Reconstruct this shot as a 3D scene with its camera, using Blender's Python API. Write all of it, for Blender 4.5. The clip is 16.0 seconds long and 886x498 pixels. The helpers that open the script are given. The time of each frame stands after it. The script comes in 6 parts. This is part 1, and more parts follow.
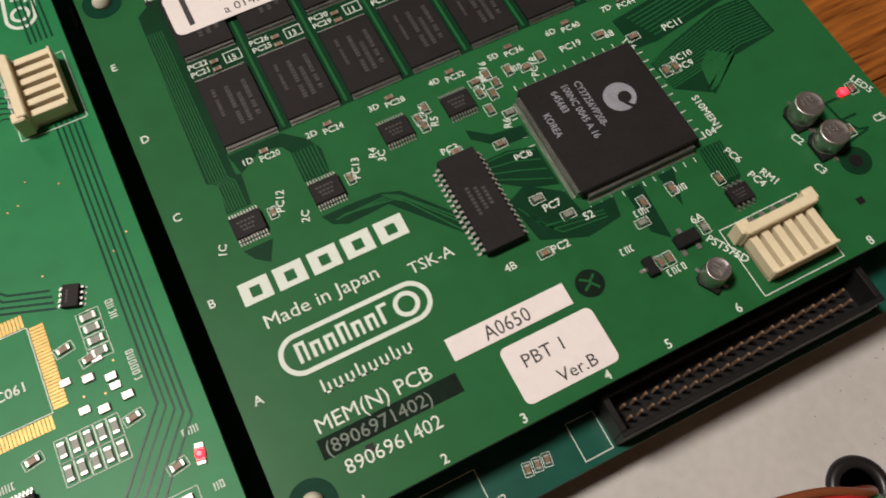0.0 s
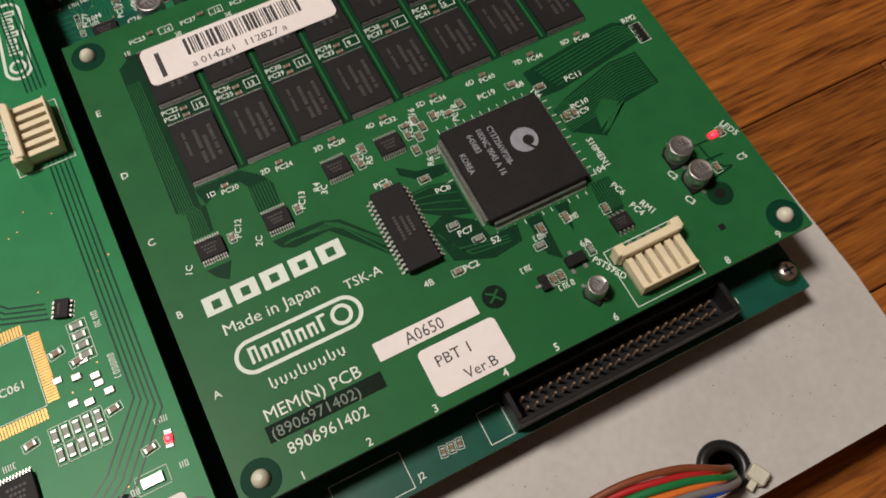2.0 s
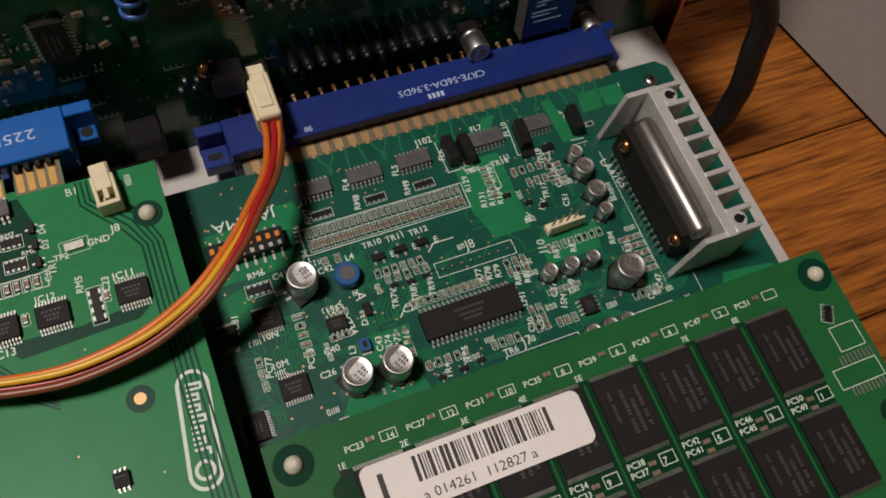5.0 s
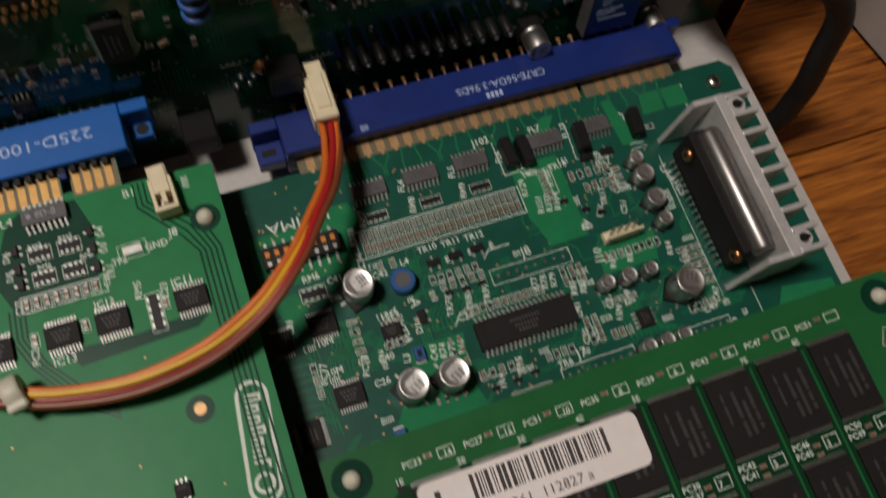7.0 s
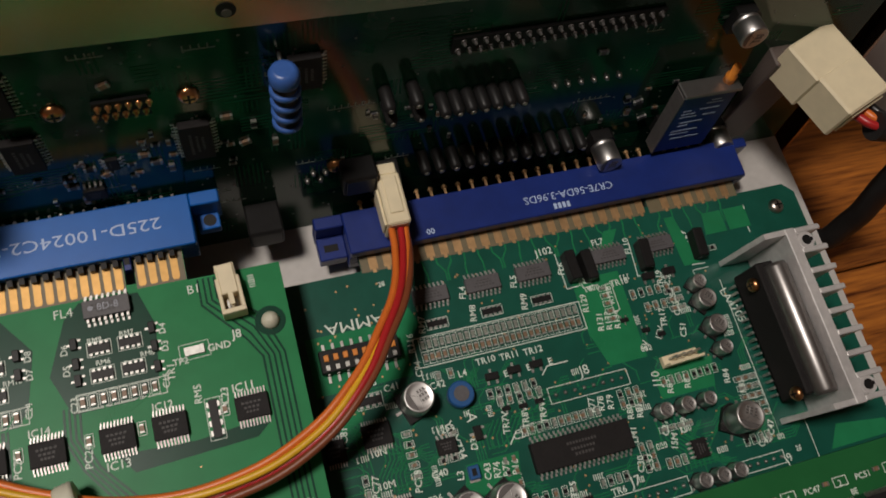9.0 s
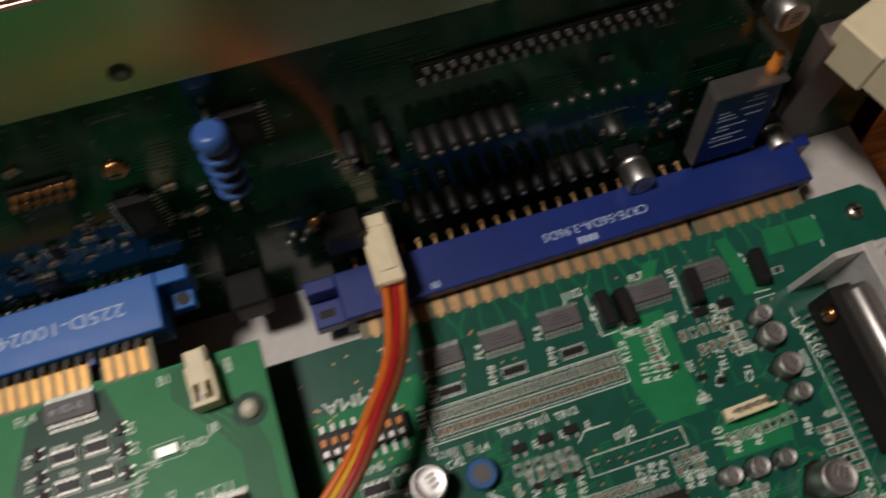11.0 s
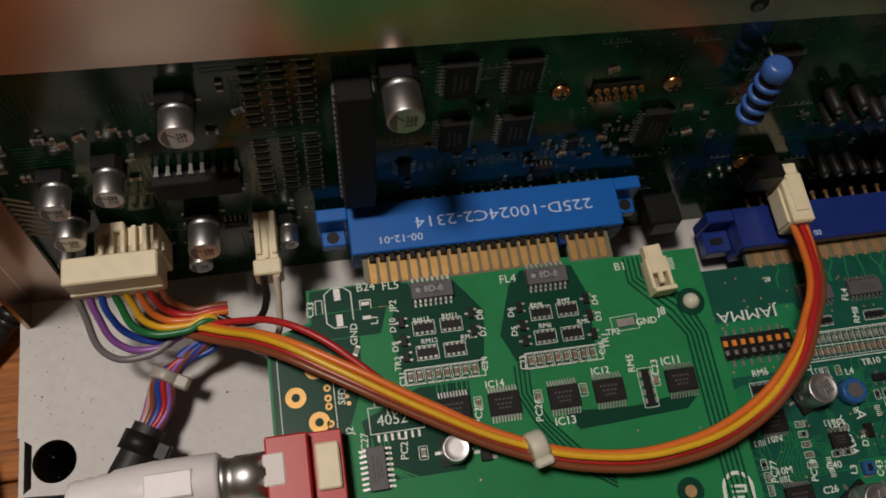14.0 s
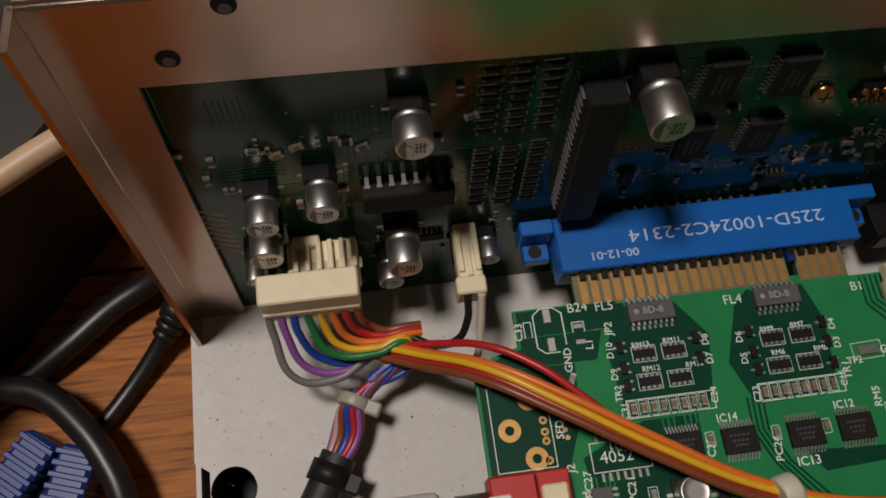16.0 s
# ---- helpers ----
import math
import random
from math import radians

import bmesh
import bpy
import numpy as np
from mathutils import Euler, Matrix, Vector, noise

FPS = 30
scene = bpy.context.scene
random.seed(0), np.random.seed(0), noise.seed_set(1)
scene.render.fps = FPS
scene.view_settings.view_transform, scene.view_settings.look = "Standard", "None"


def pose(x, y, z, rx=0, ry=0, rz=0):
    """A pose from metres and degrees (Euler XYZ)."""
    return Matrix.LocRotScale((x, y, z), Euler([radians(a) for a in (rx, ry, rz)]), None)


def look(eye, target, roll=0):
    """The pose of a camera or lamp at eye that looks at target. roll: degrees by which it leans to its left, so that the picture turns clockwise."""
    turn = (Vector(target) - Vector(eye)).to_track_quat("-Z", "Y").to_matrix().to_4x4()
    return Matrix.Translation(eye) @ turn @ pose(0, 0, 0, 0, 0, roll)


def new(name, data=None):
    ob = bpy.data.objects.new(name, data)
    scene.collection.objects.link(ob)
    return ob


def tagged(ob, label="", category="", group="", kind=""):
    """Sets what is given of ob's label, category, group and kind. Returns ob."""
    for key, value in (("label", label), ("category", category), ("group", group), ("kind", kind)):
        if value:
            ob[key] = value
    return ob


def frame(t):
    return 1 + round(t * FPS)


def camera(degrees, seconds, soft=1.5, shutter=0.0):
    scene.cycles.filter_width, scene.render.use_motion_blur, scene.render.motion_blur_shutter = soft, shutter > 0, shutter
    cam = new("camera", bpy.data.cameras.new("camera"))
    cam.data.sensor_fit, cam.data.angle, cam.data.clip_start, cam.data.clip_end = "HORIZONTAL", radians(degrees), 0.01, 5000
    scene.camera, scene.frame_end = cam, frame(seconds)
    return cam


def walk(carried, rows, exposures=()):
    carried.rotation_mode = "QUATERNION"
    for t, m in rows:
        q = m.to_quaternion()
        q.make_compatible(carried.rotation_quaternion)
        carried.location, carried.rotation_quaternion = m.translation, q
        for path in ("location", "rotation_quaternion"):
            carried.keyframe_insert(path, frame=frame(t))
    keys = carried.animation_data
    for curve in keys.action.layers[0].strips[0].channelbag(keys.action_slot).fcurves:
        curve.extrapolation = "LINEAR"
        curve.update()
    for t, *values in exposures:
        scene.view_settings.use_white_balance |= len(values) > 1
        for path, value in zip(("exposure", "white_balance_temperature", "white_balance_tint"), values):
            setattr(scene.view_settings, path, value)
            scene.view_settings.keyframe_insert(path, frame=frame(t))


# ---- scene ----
cam = camera(56.52, 16.0, soft=1.7, shutter=0.4)
PATH = [
    (0, 0.00063, -0.23444, 0.16798, 23.533, 0.766, -26.692),
    (0.5, 0.00993, -0.23993, 0.16387, 23.358, 1.658, -27.182),
    (1, 0.01404, -0.24093, 0.15964, 23.077, 1.695, -27.154),
    (1.5, 0.01182, -0.24642, 0.18014, 22.149, 0.973, -27.032),
    (2, 0.00997, -0.25001, 0.20006, 23.729, 0.297, -27.038),
    (2.5, 0.00726, -0.25346, 0.20675, 24.532, -0.382, -26.930),
    (3, 0.00554, -0.25128, 0.20379, 24.403, -0.672, -26.662),
    (3.5, 0.00413, -0.21830, 0.21176, 24.125, -1.506, -24.853),
    (3.6, 0.00041, -0.20224, 0.21274, 23.739, -2.188, -24.548),
    (4, -0.00712, -0.16570, 0.20008, 23.868, -3.184, -22.508),
    (4.5, -0.00804, -0.12908, 0.20924, 23.283, -4.633, -21.666),
    (4.7, -0.01128, -0.11851, 0.20534, 23.721, -5.990, -21.703),
    (6.8, -0.01455, -0.10438, 0.20023, 19.799, -5.418, -19.245),
    (7, -0.01732, -0.09377, 0.20592, 19.337, -5.810, -19.273),
    (7.5, -0.02096, -0.07648, 0.21101, 19.998, -6.451, -18.962),
    (8, -0.02561, -0.07619, 0.20931, 20.319, -6.758, -18.489),
    (8.5, -0.03090, -0.07399, 0.20783, 20.410, -8.346, -16.286),
    (8.7, -0.03476, -0.07030, 0.20917, 20.291, -9.362, -15.184),
    (10.8, 0.01226, -0.04967, 0.18260, 20.830, 0.242, -18.622),
    (11, -0.00084, -0.05414, 0.18666, 21.346, 0.062, -17.871),
    (11.5, -0.04282, -0.06466, 0.19533, 21.971, -1.579, -16.351),
    (12, -0.07333, -0.06849, 0.20747, 21.537, -1.869, -14.371),
    (12.5, -0.08795, -0.06526, 0.21005, 21.730, -1.859, -13.128),
    (13, -0.08940, -0.06585, 0.20914, 21.558, -2.212, -12.032),
    (13.5, -0.10374, -0.06401, 0.20456, 21.541, -3.549, -9.984),
    (14, -0.11538, -0.06212, 0.20673, 21.361, -4.507, -8.922),
    (14.5, -0.12281, -0.06042, 0.20557, 21.349, -4.286, -8.301),
    (15, -0.14770, -0.05052, 0.20055, 20.587, -4.050, -7.583),
    (15.5, -0.15446, -0.04519, 0.19571, 20.261, -3.297, -7.369),
    (16, -0.15111, -0.04416, 0.18967, 20.432, -1.907, -7.610),
]
walk(cam, [(row[0], pose(*row[1:])) for row in PATH], [(0, -0.07), (3, -0.2), (4.5, -0.36), (7, -0.74), (8.7, -0.72), (11, -0.68), (11.5, -0.6), (12.3, -0.78), (16, -0.83)])

# ---- light ----
K = 0.001  # the plan below is in millimetres
world = bpy.data.worlds.new("room_light")
scene.world = world
world.use_nodes = True
world.node_tree.nodes["Background"].inputs[0].default_value = (0.95, 0.92, 0.85, 1)
world.node_tree.nodes["Background"].inputs[1].default_value = 0.053


def lamp(name, eye, target, size, watts, colour):
    data = bpy.data.lights.new(name, "AREA")
    data.shape, data.size, data.energy, data.color = "DISK", size, watts, colour
    ob = new(name, data)
    ob.matrix_world = look(eye, target)
    return ob


lamp("ceiling_lamp", (-0.48, 0.10, 1.34), (0, -0.1, 0), 0.24, 22.0, (1.0, 0.91, 0.835))
lamp("far_lamp", (-0.55, 1.72, 1.12), (-0.1, 0, 0.05), 0.34, 7.0, (1.0, 0.86, 0.74))


# ---- materials ----
def material(name, colour, rough=0.5, metal=0.0, vary=0.12, scale=300.0, bump=0.0, second=None, spec=0.5, emit=0.0, coat=0.0, stretch=None):
    m = bpy.data.materials.new(name)
    m.use_nodes = True
    nt = m.node_tree
    b = nt.nodes["Principled BSDF"]
    b.inputs["Roughness"].default_value = rough
    b.inputs["Metallic"].default_value = metal
    b.inputs["Specular IOR Level"].default_value = spec
    b.inputs["Coat Weight"].default_value = coat
    b.inputs["Coat Roughness"].default_value = 0.15
    geo = nt.nodes.new("ShaderNodeNewGeometry")
    src = geo.outputs["Position"]
    if stretch:
        mp = nt.nodes.new("ShaderNodeMapping")
        mp.inputs["Scale"].default_value = stretch
        nt.links.new(src, mp.inputs[0])
        src = mp.outputs[0]
    big, fine = nt.nodes.new("ShaderNodeTexNoise"), nt.nodes.new("ShaderNodeTexNoise")
    for n, s in ((big, scale * 0.12), (fine, scale)):
        n.inputs["Scale"].default_value = s
        n.inputs["Detail"].default_value = 4
        nt.links.new(src, n.inputs["Vector"])
    mixn = nt.nodes.new("ShaderNodeMix")
    mixn.inputs[0].default_value = 0.5
    nt.links.new(big.outputs[0], mixn.inputs[2])
    nt.links.new(fine.outputs[0], mixn.inputs[3])
    ramp = nt.nodes.new("ShaderNodeValToRGB")
    c0 = tuple(c * (1 - vary) for c in colour)
    c1 = tuple(min(1, c * (1 + vary)) for c in (second or colour))
    ramp.color_ramp.elements[0].position, ramp.color_ramp.elements[1].position = 0.35, 0.65
    ramp.color_ramp.elements[0].color = (*c0, 1)
    ramp.color_ramp.elements[1].color = (*c1, 1)
    nt.links.new(mixn.outputs[0], ramp.inputs[0])
    nt.links.new(ramp.outputs[0], b.inputs["Base Color"])
    if bump:
        bn = nt.nodes.new("ShaderNodeBump")
        bn.inputs["Strength"].default_value = bump
        bn.inputs["Distance"].default_value = 0.0002
        nt.links.new(fine.outputs[0], bn.inputs["Height"])
        nt.links.new(bn.outputs[0], b.inputs["Normal"])
    if emit:
        b.inputs["Emission Color"].default_value = (*colour, 1)
        b.inputs["Emission Strength"].default_value = emit
    return m


def wood_material():
    m = bpy.data.materials.new("oiled_wood")
    m.use_nodes = True
    nt = m.node_tree
    b = nt.nodes["Principled BSDF"]
    b.inputs["Roughness"].default_value = 0.5
    b.inputs["Specular IOR Level"].default_value = 0.16
    geo, info = nt.nodes.new("ShaderNodeNewGeometry"), nt.nodes.new("ShaderNodeObjectInfo")
    shift = nt.nodes.new("ShaderNodeVectorMath")
    shift.operation = "ADD"
    nt.links.new(geo.outputs["Position"], shift.inputs[0])
    nt.links.new(info.outputs["Random"], shift.inputs[1])
    mp = nt.nodes.new("ShaderNodeMapping")
    mp.inputs["Scale"].default_value = (14, 190, 20)
    nt.links.new(shift.outputs[0], mp.inputs[0])
    grain, fine = nt.nodes.new("ShaderNodeTexNoise"), nt.nodes.new("ShaderNodeTexNoise")
    for n, s, d in ((grain, 0.9, 1.2), (fine, 4.5, 0.3)):
        n.inputs["Scale"].default_value = s
        n.inputs["Detail"].default_value = 6
        n.inputs["Distortion"].default_value = d
        nt.links.new(mp.outputs[0], n.inputs["Vector"])
    mixn = nt.nodes.new("ShaderNodeMix")
    mixn.inputs[0].default_value = 0.5
    nt.links.new(grain.outputs[0], mixn.inputs[2])
    nt.links.new(fine.outputs[0], mixn.inputs[3])
    ramp = nt.nodes.new("ShaderNodeValToRGB")
    e = ramp.color_ramp.elements
    e[0].position, e[0].color = 0.34, (0.062, 0.015, 0.003, 1)
    e[1].position, e[1].color = 0.66, (0.40, 0.135, 0.021, 1)
    e.new(0.48).color = (0.235, 0.076, 0.014, 1)
    nt.links.new(mixn.outputs[0], ramp.inputs[0])
    hsv = nt.nodes.new("ShaderNodeHueSaturation")
    val = nt.nodes.new("ShaderNodeMapRange")
    val.inputs[3].default_value, val.inputs[4].default_value = 0.72, 1.25
    nt.links.new(info.outputs["Random"], val.inputs[0])
    nt.links.new(val.outputs[0], hsv.inputs["Value"])
    nt.links.new(ramp.outputs[0], hsv.inputs["Color"])
    nt.links.new(hsv.outputs[0], b.inputs["Base Color"])
    bn = nt.nodes.new("ShaderNodeBump")
    bn.inputs["Strength"].default_value, bn.inputs["Distance"].default_value = 0.35, 0.0004
    nt.links.new(mixn.outputs[0], bn.inputs["Height"])
    nt.links.new(bn.outputs[0], b.inputs["Normal"])
    return m


WOOD = wood_material()
PCB_L = material("solder_mask_bright", (0.021, 0.205, 0.072), 0.4, vary=0.10, scale=160, bump=0.05, spec=0.14)
PCB_M = material("solder_mask_mid", (0.017, 0.115, 0.036), 0.4, vary=0.10, scale=160, bump=0.05, spec=0.14)
PCB_J = material("solder_mask_teal", (0.009, 0.080, 0.055), 0.32, vary=0.16, scale=160, bump=0.05, spec=0.3)
# riser green set darker, so its colour carries part of the board's shade
PCB_R = material("solder_mask_shaded", (0.005, 0.040, 0.019), 0.13, vary=0.2, scale=90, bump=0.015, spec=0.5)
DARK_L = material("bare_mask_bright", (0.006, 0.050, 0.029), 0.33, vary=0.12, scale=200, spec=0.14)
DARK_M = material("bare_mask_mid", (0.006, 0.038, 0.016), 0.33, vary=0.12, scale=200, spec=0.14)
POUR_J = material("copper_pour_mask", (0.018, 0.185, 0.075), 0.32, vary=0.12, scale=200, spec=0.14)
EDGE = material("laminate_edge", (0.055, 0.09, 0.06), 0.7, vary=0.25, scale=900, bump=0.2)
PADRING = material("post_pad", (0.004, 0.040, 0.022), 0.5, vary=0.15, scale=300, spec=0.06)
LAMINATE = material("bare_laminate", (0.16, 0.13, 0.075), 0.5, vary=0.12, scale=400)
SILK = material("silk_white", (0.68, 0.75, 0.67), 0.6, vary=0.06, scale=900)
GOLD = material("gold_finger", (0.50, 0.295, 0.105), 0.5, 0.85, vary=0.14, scale=500)
GOLDDULL = material("worn_gold_finger", (0.50, 0.31, 0.15), 0.5, 0.7, vary=0.2, scale=500)
TIN = material("tin_lead", (0.42, 0.41, 0.385), 0.46, 1.0, vary=0.18, scale=1200, bump=0.1)
CHIP = material("moulded_epoxy", (0.014, 0.0125, 0.0125), 0.62, spec=0.2, vary=0.18, scale=1500, bump=0.12)
CHIPGREY = material("grey_epoxy", (0.085, 0.08, 0.085), 0.55, vary=0.15, scale=1200, bump=0.1)
MARK = material("laser_marking", (0.27, 0.28, 0.32), 0.6, vary=0.2, scale=2500)
MARKFAINT = material("faint_marking", (0.048, 0.044, 0.043), 0.6, vary=0.2, scale=2500)
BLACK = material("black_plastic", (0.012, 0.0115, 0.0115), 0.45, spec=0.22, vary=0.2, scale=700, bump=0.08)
RUBBER = material("black_rubber", (0.012, 0.011, 0.011), 0.38, vary=0.2, scale=400, bump=0.1)
ALU = material("aluminium_can", (0.58, 0.565, 0.55), 0.40, 1.0, vary=0.08, scale=700)
CANBASE = material("grey_can_sleeve", (0.15, 0.14, 0.135), 0.4, 0.5, vary=0.15, scale=700)
SINK = material("cast_aluminium", (0.72, 0.70, 0.69), 0.42, 0.5, vary=0.12, scale=500, bump=0.1)
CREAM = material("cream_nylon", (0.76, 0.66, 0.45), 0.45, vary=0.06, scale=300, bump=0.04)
# darker copy of the cream: shade coloured into floors, slots, mouths and riser pads
CREAM_SHADE = material("shaded_nylon", (0.46, 0.38, 0.26), 0.5, vary=0.08, scale=300, bump=0.04)
BLUE = material("bright_blue_plastic", (0.005, 0.108, 0.42), 0.36, vary=0.06, scale=250, bump=0.05)
NAVY = material("royal_blue_plastic", (0.009, 0.025, 0.165), 0.36, vary=0.14, scale=250, bump=0.06)
INK = material("pale_blue_ink", (0.42, 0.52, 0.72), 0.6, vary=0.1, scale=900)
RED = material("red_plastic", (0.47, 0.016, 0.014), 0.4, vary=0.08, scale=300)
WHITE = material("white_rubber", (0.82, 0.78, 0.78), 0.45, vary=0.05, scale=300)
PAPER = material("paper_label", (0.80, 0.74, 0.72), 0.62, vary=0.035, scale=500)
PAPERINK = material("printed_ink", (0.035, 0.03, 0.032), 0.6, vary=0.1, scale=900)
MASKINK = material("black_overprint", (0.006, 0.016, 0.009), 0.6, vary=0.25, scale=800, spec=0.08)
CERAMIC = material("ceramic_tan", (0.22, 0.135, 0.08), 0.5, vary=0.25, scale=800)
CERGREY = material("ceramic_grey", (0.23, 0.24, 0.20), 0.5, vary=0.2, scale=800)
ORANGE = material("orange_slider", (0.72, 0.24, 0.03), 0.45, vary=0.08, scale=500)
BRASS = material("brass_screw", (0.62, 0.32, 0.14), 0.28, 1.0, vary=0.15, scale=500)
PLATE = material("speckled_white_steel", (0.50, 0.475, 0.45), 0.5, 0.0, vary=0.07, scale=420, bump=0.06)
STEEL = material("zinc_steel", (0.56, 0.43, 0.355), 0.24, 1.0, vary=0.12, scale=60, bump=0.04)
SCREW = material("nickel_screw", (0.62, 0.58, 0.52), 0.3, 1.0, vary=0.15, scale=800)
INDUCTOR = material("blue_inductor", (0.018, 0.09, 0.26), 0.35, vary=0.12, scale=500)
COILBLUE = material("blue_coil", (0.04, 0.11, 0.36), 0.35, vary=0.12, scale=500)
NYLON = material("milky_nylon", (0.60, 0.58, 0.46), 0.45, vary=0.08, scale=400)
LEDRED = material("lit_red_led", (1.0, 0.012, 0.02), 0.3, vary=0.0, emit=8.0)
LEDBODY = material("red_led_lens", (0.85, 0.008, 0.02), 0.25, vary=0.05, emit=2.5)
DUST = material("dust_speck", (0.035, 0.032, 0.03), 0.8, vary=0.2, scale=900)
BOXGREY = material("grey_shell", (0.36, 0.345, 0.33), 0.5, vary=0.05, scale=200, bump=0.05)
DARKBOX = material("dark_brown_shell", (0.016, 0.011, 0.009), 0.45, vary=0.2, scale=120)
WALLPAINT = material("plain_wall_paint", (0.45, 0.40, 0.34), 0.8, vary=0.05, scale=8)
VGABLUE = material("blue_plug_shell", (0.012, 0.035, 0.20), 0.4, vary=0.12, scale=400)
BEIGE = material("beige_cable_sheath", (0.55, 0.38, 0.24), 0.45, vary=0.06, scale=200)
SLEEVE = material("woven_black_sleeve", (0.014, 0.013, 0.013), 0.55, vary=0.4, scale=1400, bump=0.5)
CLAMP = material("grey_clamp", (0.30, 0.285, 0.275), 0.36, 0.9, vary=0.1, scale=400)
TIEBROWN = material("greyed_nylon", (0.36, 0.33, 0.28), 0.4, vary=0.1, scale=400)
# white print and traces of the riser, dimmed in colour for its shade
DIMINK = material("shaded_riser_print", (0.20, 0.23, 0.20), 0.6, vary=0.2, scale=900)
RISERTRACE = material("shaded_trace_mask", (0.008, 0.072, 0.034), 0.2, vary=0.12, scale=200, spec=0.3)
TAUPE = material("taupe_plastic", (0.11, 0.085, 0.075), 0.5, vary=0.1, scale=200, bump=0.05)
WIRES = {}
for wname, c in dict(yellow=(0.72, 0.40, 0.02), orange=(0.68, 0.16, 0.025), red=(0.42, 0.018, 0.02), brown=(0.20, 0.055, 0.022), green=(0.012, 0.16, 0.045),
                     blue=(0.012, 0.055, 0.32), violet=(0.26, 0.09, 0.34), grey=(0.19, 0.175, 0.17), white=(0.62, 0.52, 0.42), black=(0.012, 0.011, 0.011), pink=(0.5, 0.3, 0.28)).items():
    WIRES[wname] = material(wname + "_wire", c, 0.36, vary=0.06, scale=500)


# ---- builders ----
def box(bm, x0, x1, y0, y1, z0, z1, mat=0, bevel=0.0, taper=0.0):
    """An axis-aligned block in mm; taper pulls the top in."""
    v = []
    for z, t in ((z0, 0), (z1, taper)):
        for x, y in ((x0 + t, y0 + t), (x1 - t, y0 + t), (x1 - t, y1 - t), (x0 + t, y1 - t)):
            v.append(bm.verts.new((x * K, y * K, z * K)))
    f = [bm.faces.new([v[i] for i in q]) for q in ((3, 2, 1, 0), (4, 5, 6, 7), (0, 1, 5, 4), (1, 2, 6, 5), (2, 3, 7, 6), (3, 0, 4, 7))]
    for q in f:
        q.material_index = mat
    if bevel:
        edges = list({e for q in f for e in q.edges})
        r = bmesh.ops.bevel(bm, geom=edges, offset=bevel * K, segments=1, affect="EDGES")
        for q in r["faces"]:
            q.material_index = mat


def rod(bm, c, r, h, axis="z", mat=0, seg=20, rings=None):
    """A turned solid: rings are (height share, radius share) pairs along the axis."""
    rings = rings or ((0, 1), (1, 1))
    loops = []
    for t, k in rings:
        loop = []
        for i in range(seg):
            a = 2 * math.pi * i / seg
            p, q, w = r * k * math.cos(a), r * k * math.sin(a), h * t
            xyz = {"z": (p, q, w), "y": (p, w, q), "x": (w, p, q)}[axis]
            loop.append(bm.verts.new(((c[0] + xyz[0]) * K, (c[1] + xyz[1]) * K, (c[2] + xyz[2]) * K)))
        loops.append(loop)
    fs = [bm.faces.new(list(reversed(loops[0]))), bm.faces.new(loops[-1])]
    for a, b in zip(loops, loops[1:]):
        for i in range(seg):
            j = (i + 1) % seg
            q = bm.faces.new((a[i], a[j], b[j], b[i]))
            q.smooth = True
            fs.append(q)
    for q in fs:
        q.material_index = mat


LAYER = [0]


def slab(bm, pts, z0, z1, mat=0, side=None):
    """An upright prism on an outline of (x, y) in mm."""
    LAYER[0] += 1
    z1 += 0.009 * (LAYER[0] % 8)
    lo = [bm.verts.new((x * K, y * K, z0 * K)) for x, y in pts]
    hi = [bm.verts.new((x * K, y * K, z1 * K)) for x, y in pts]
    fs = [bm.faces.new(list(reversed(lo))), bm.faces.new(hi)]
    for i in range(len(pts)):
        j = (i + 1) % len(pts)
        q = bm.faces.new((lo[i], lo[j], hi[j], hi[i]))
        q.material_index = mat if side is None else side
    for q in fs:
        q.material_index = mat


def strip(bm, pts, w, z0, z1, mat=0):
    """A flat band of width w along the points."""
    n = len(pts)
    a, b = [], []
    for i, p in enumerate(pts):
        q0, q1 = Vector(pts[max(0, i - 1)]), Vector(pts[min(n - 1, i + 1)])
        d = (q1 - q0).normalized()
        s = Vector((-d.y, d.x)) * w / 2
        if 0 < i < n - 1:
            d0 = (Vector(p) - q0).normalized()
            s /= max(0.5, abs(d.dot(d0)))
        a.append((p[0] + s.x, p[1] + s.y))
        b.append((p[0] - s.x, p[1] - s.y))
    for i in range(n - 1):
        slab(bm, [b[i], b[i + 1], a[i + 1], a[i]], z0, z1, mat)


MESHES = {}


def mesh_of(key, mats, fill):
    """Mesh data made once by fill(bm) and shared under its key."""
    if key is None or key not in MESHES:
        bm = bmesh.new()
        fill(bm)
        bmesh.ops.recalc_face_normals(bm, faces=bm.faces)
        me = bpy.data.meshes.new(str(key) if key else "part")
        bm.to_mesh(me)
        bm.free()
        for m in mats:
            me.materials.append(m)
        if key is None:
            return me
        MESHES[key] = me
    return MESHES[key]


def thing(name, at, label, category, group="", kind=""):
    ob = new(name)
    ob.empty_display_size = 0.01
    ob.location = Vector(at) * K
    tagged(ob, label, category, group, kind)
    ob["at"] = at
    return ob


def part(name, me, parent, at=None, turn=0.0, label="", kind="", tip=None):
    """A mesh object under a thing. at: its place in the plan, in mm (none: the parent's own frame)."""
    ob = new(name, me)
    ob.parent = parent
    if at is not None:
        base = Vector(parent["at"])
        ob.location = (Vector(at) - base) * K
        ob["at"] = at
    else:
        ob["at"] = (0.0, 0.0, 0.0)
    ob.rotation_euler = (radians(tip[0]), radians(tip[1]), radians(turn)) if tip else (0, 0, radians(turn))
    tagged(ob, label, kind=kind)
    return ob


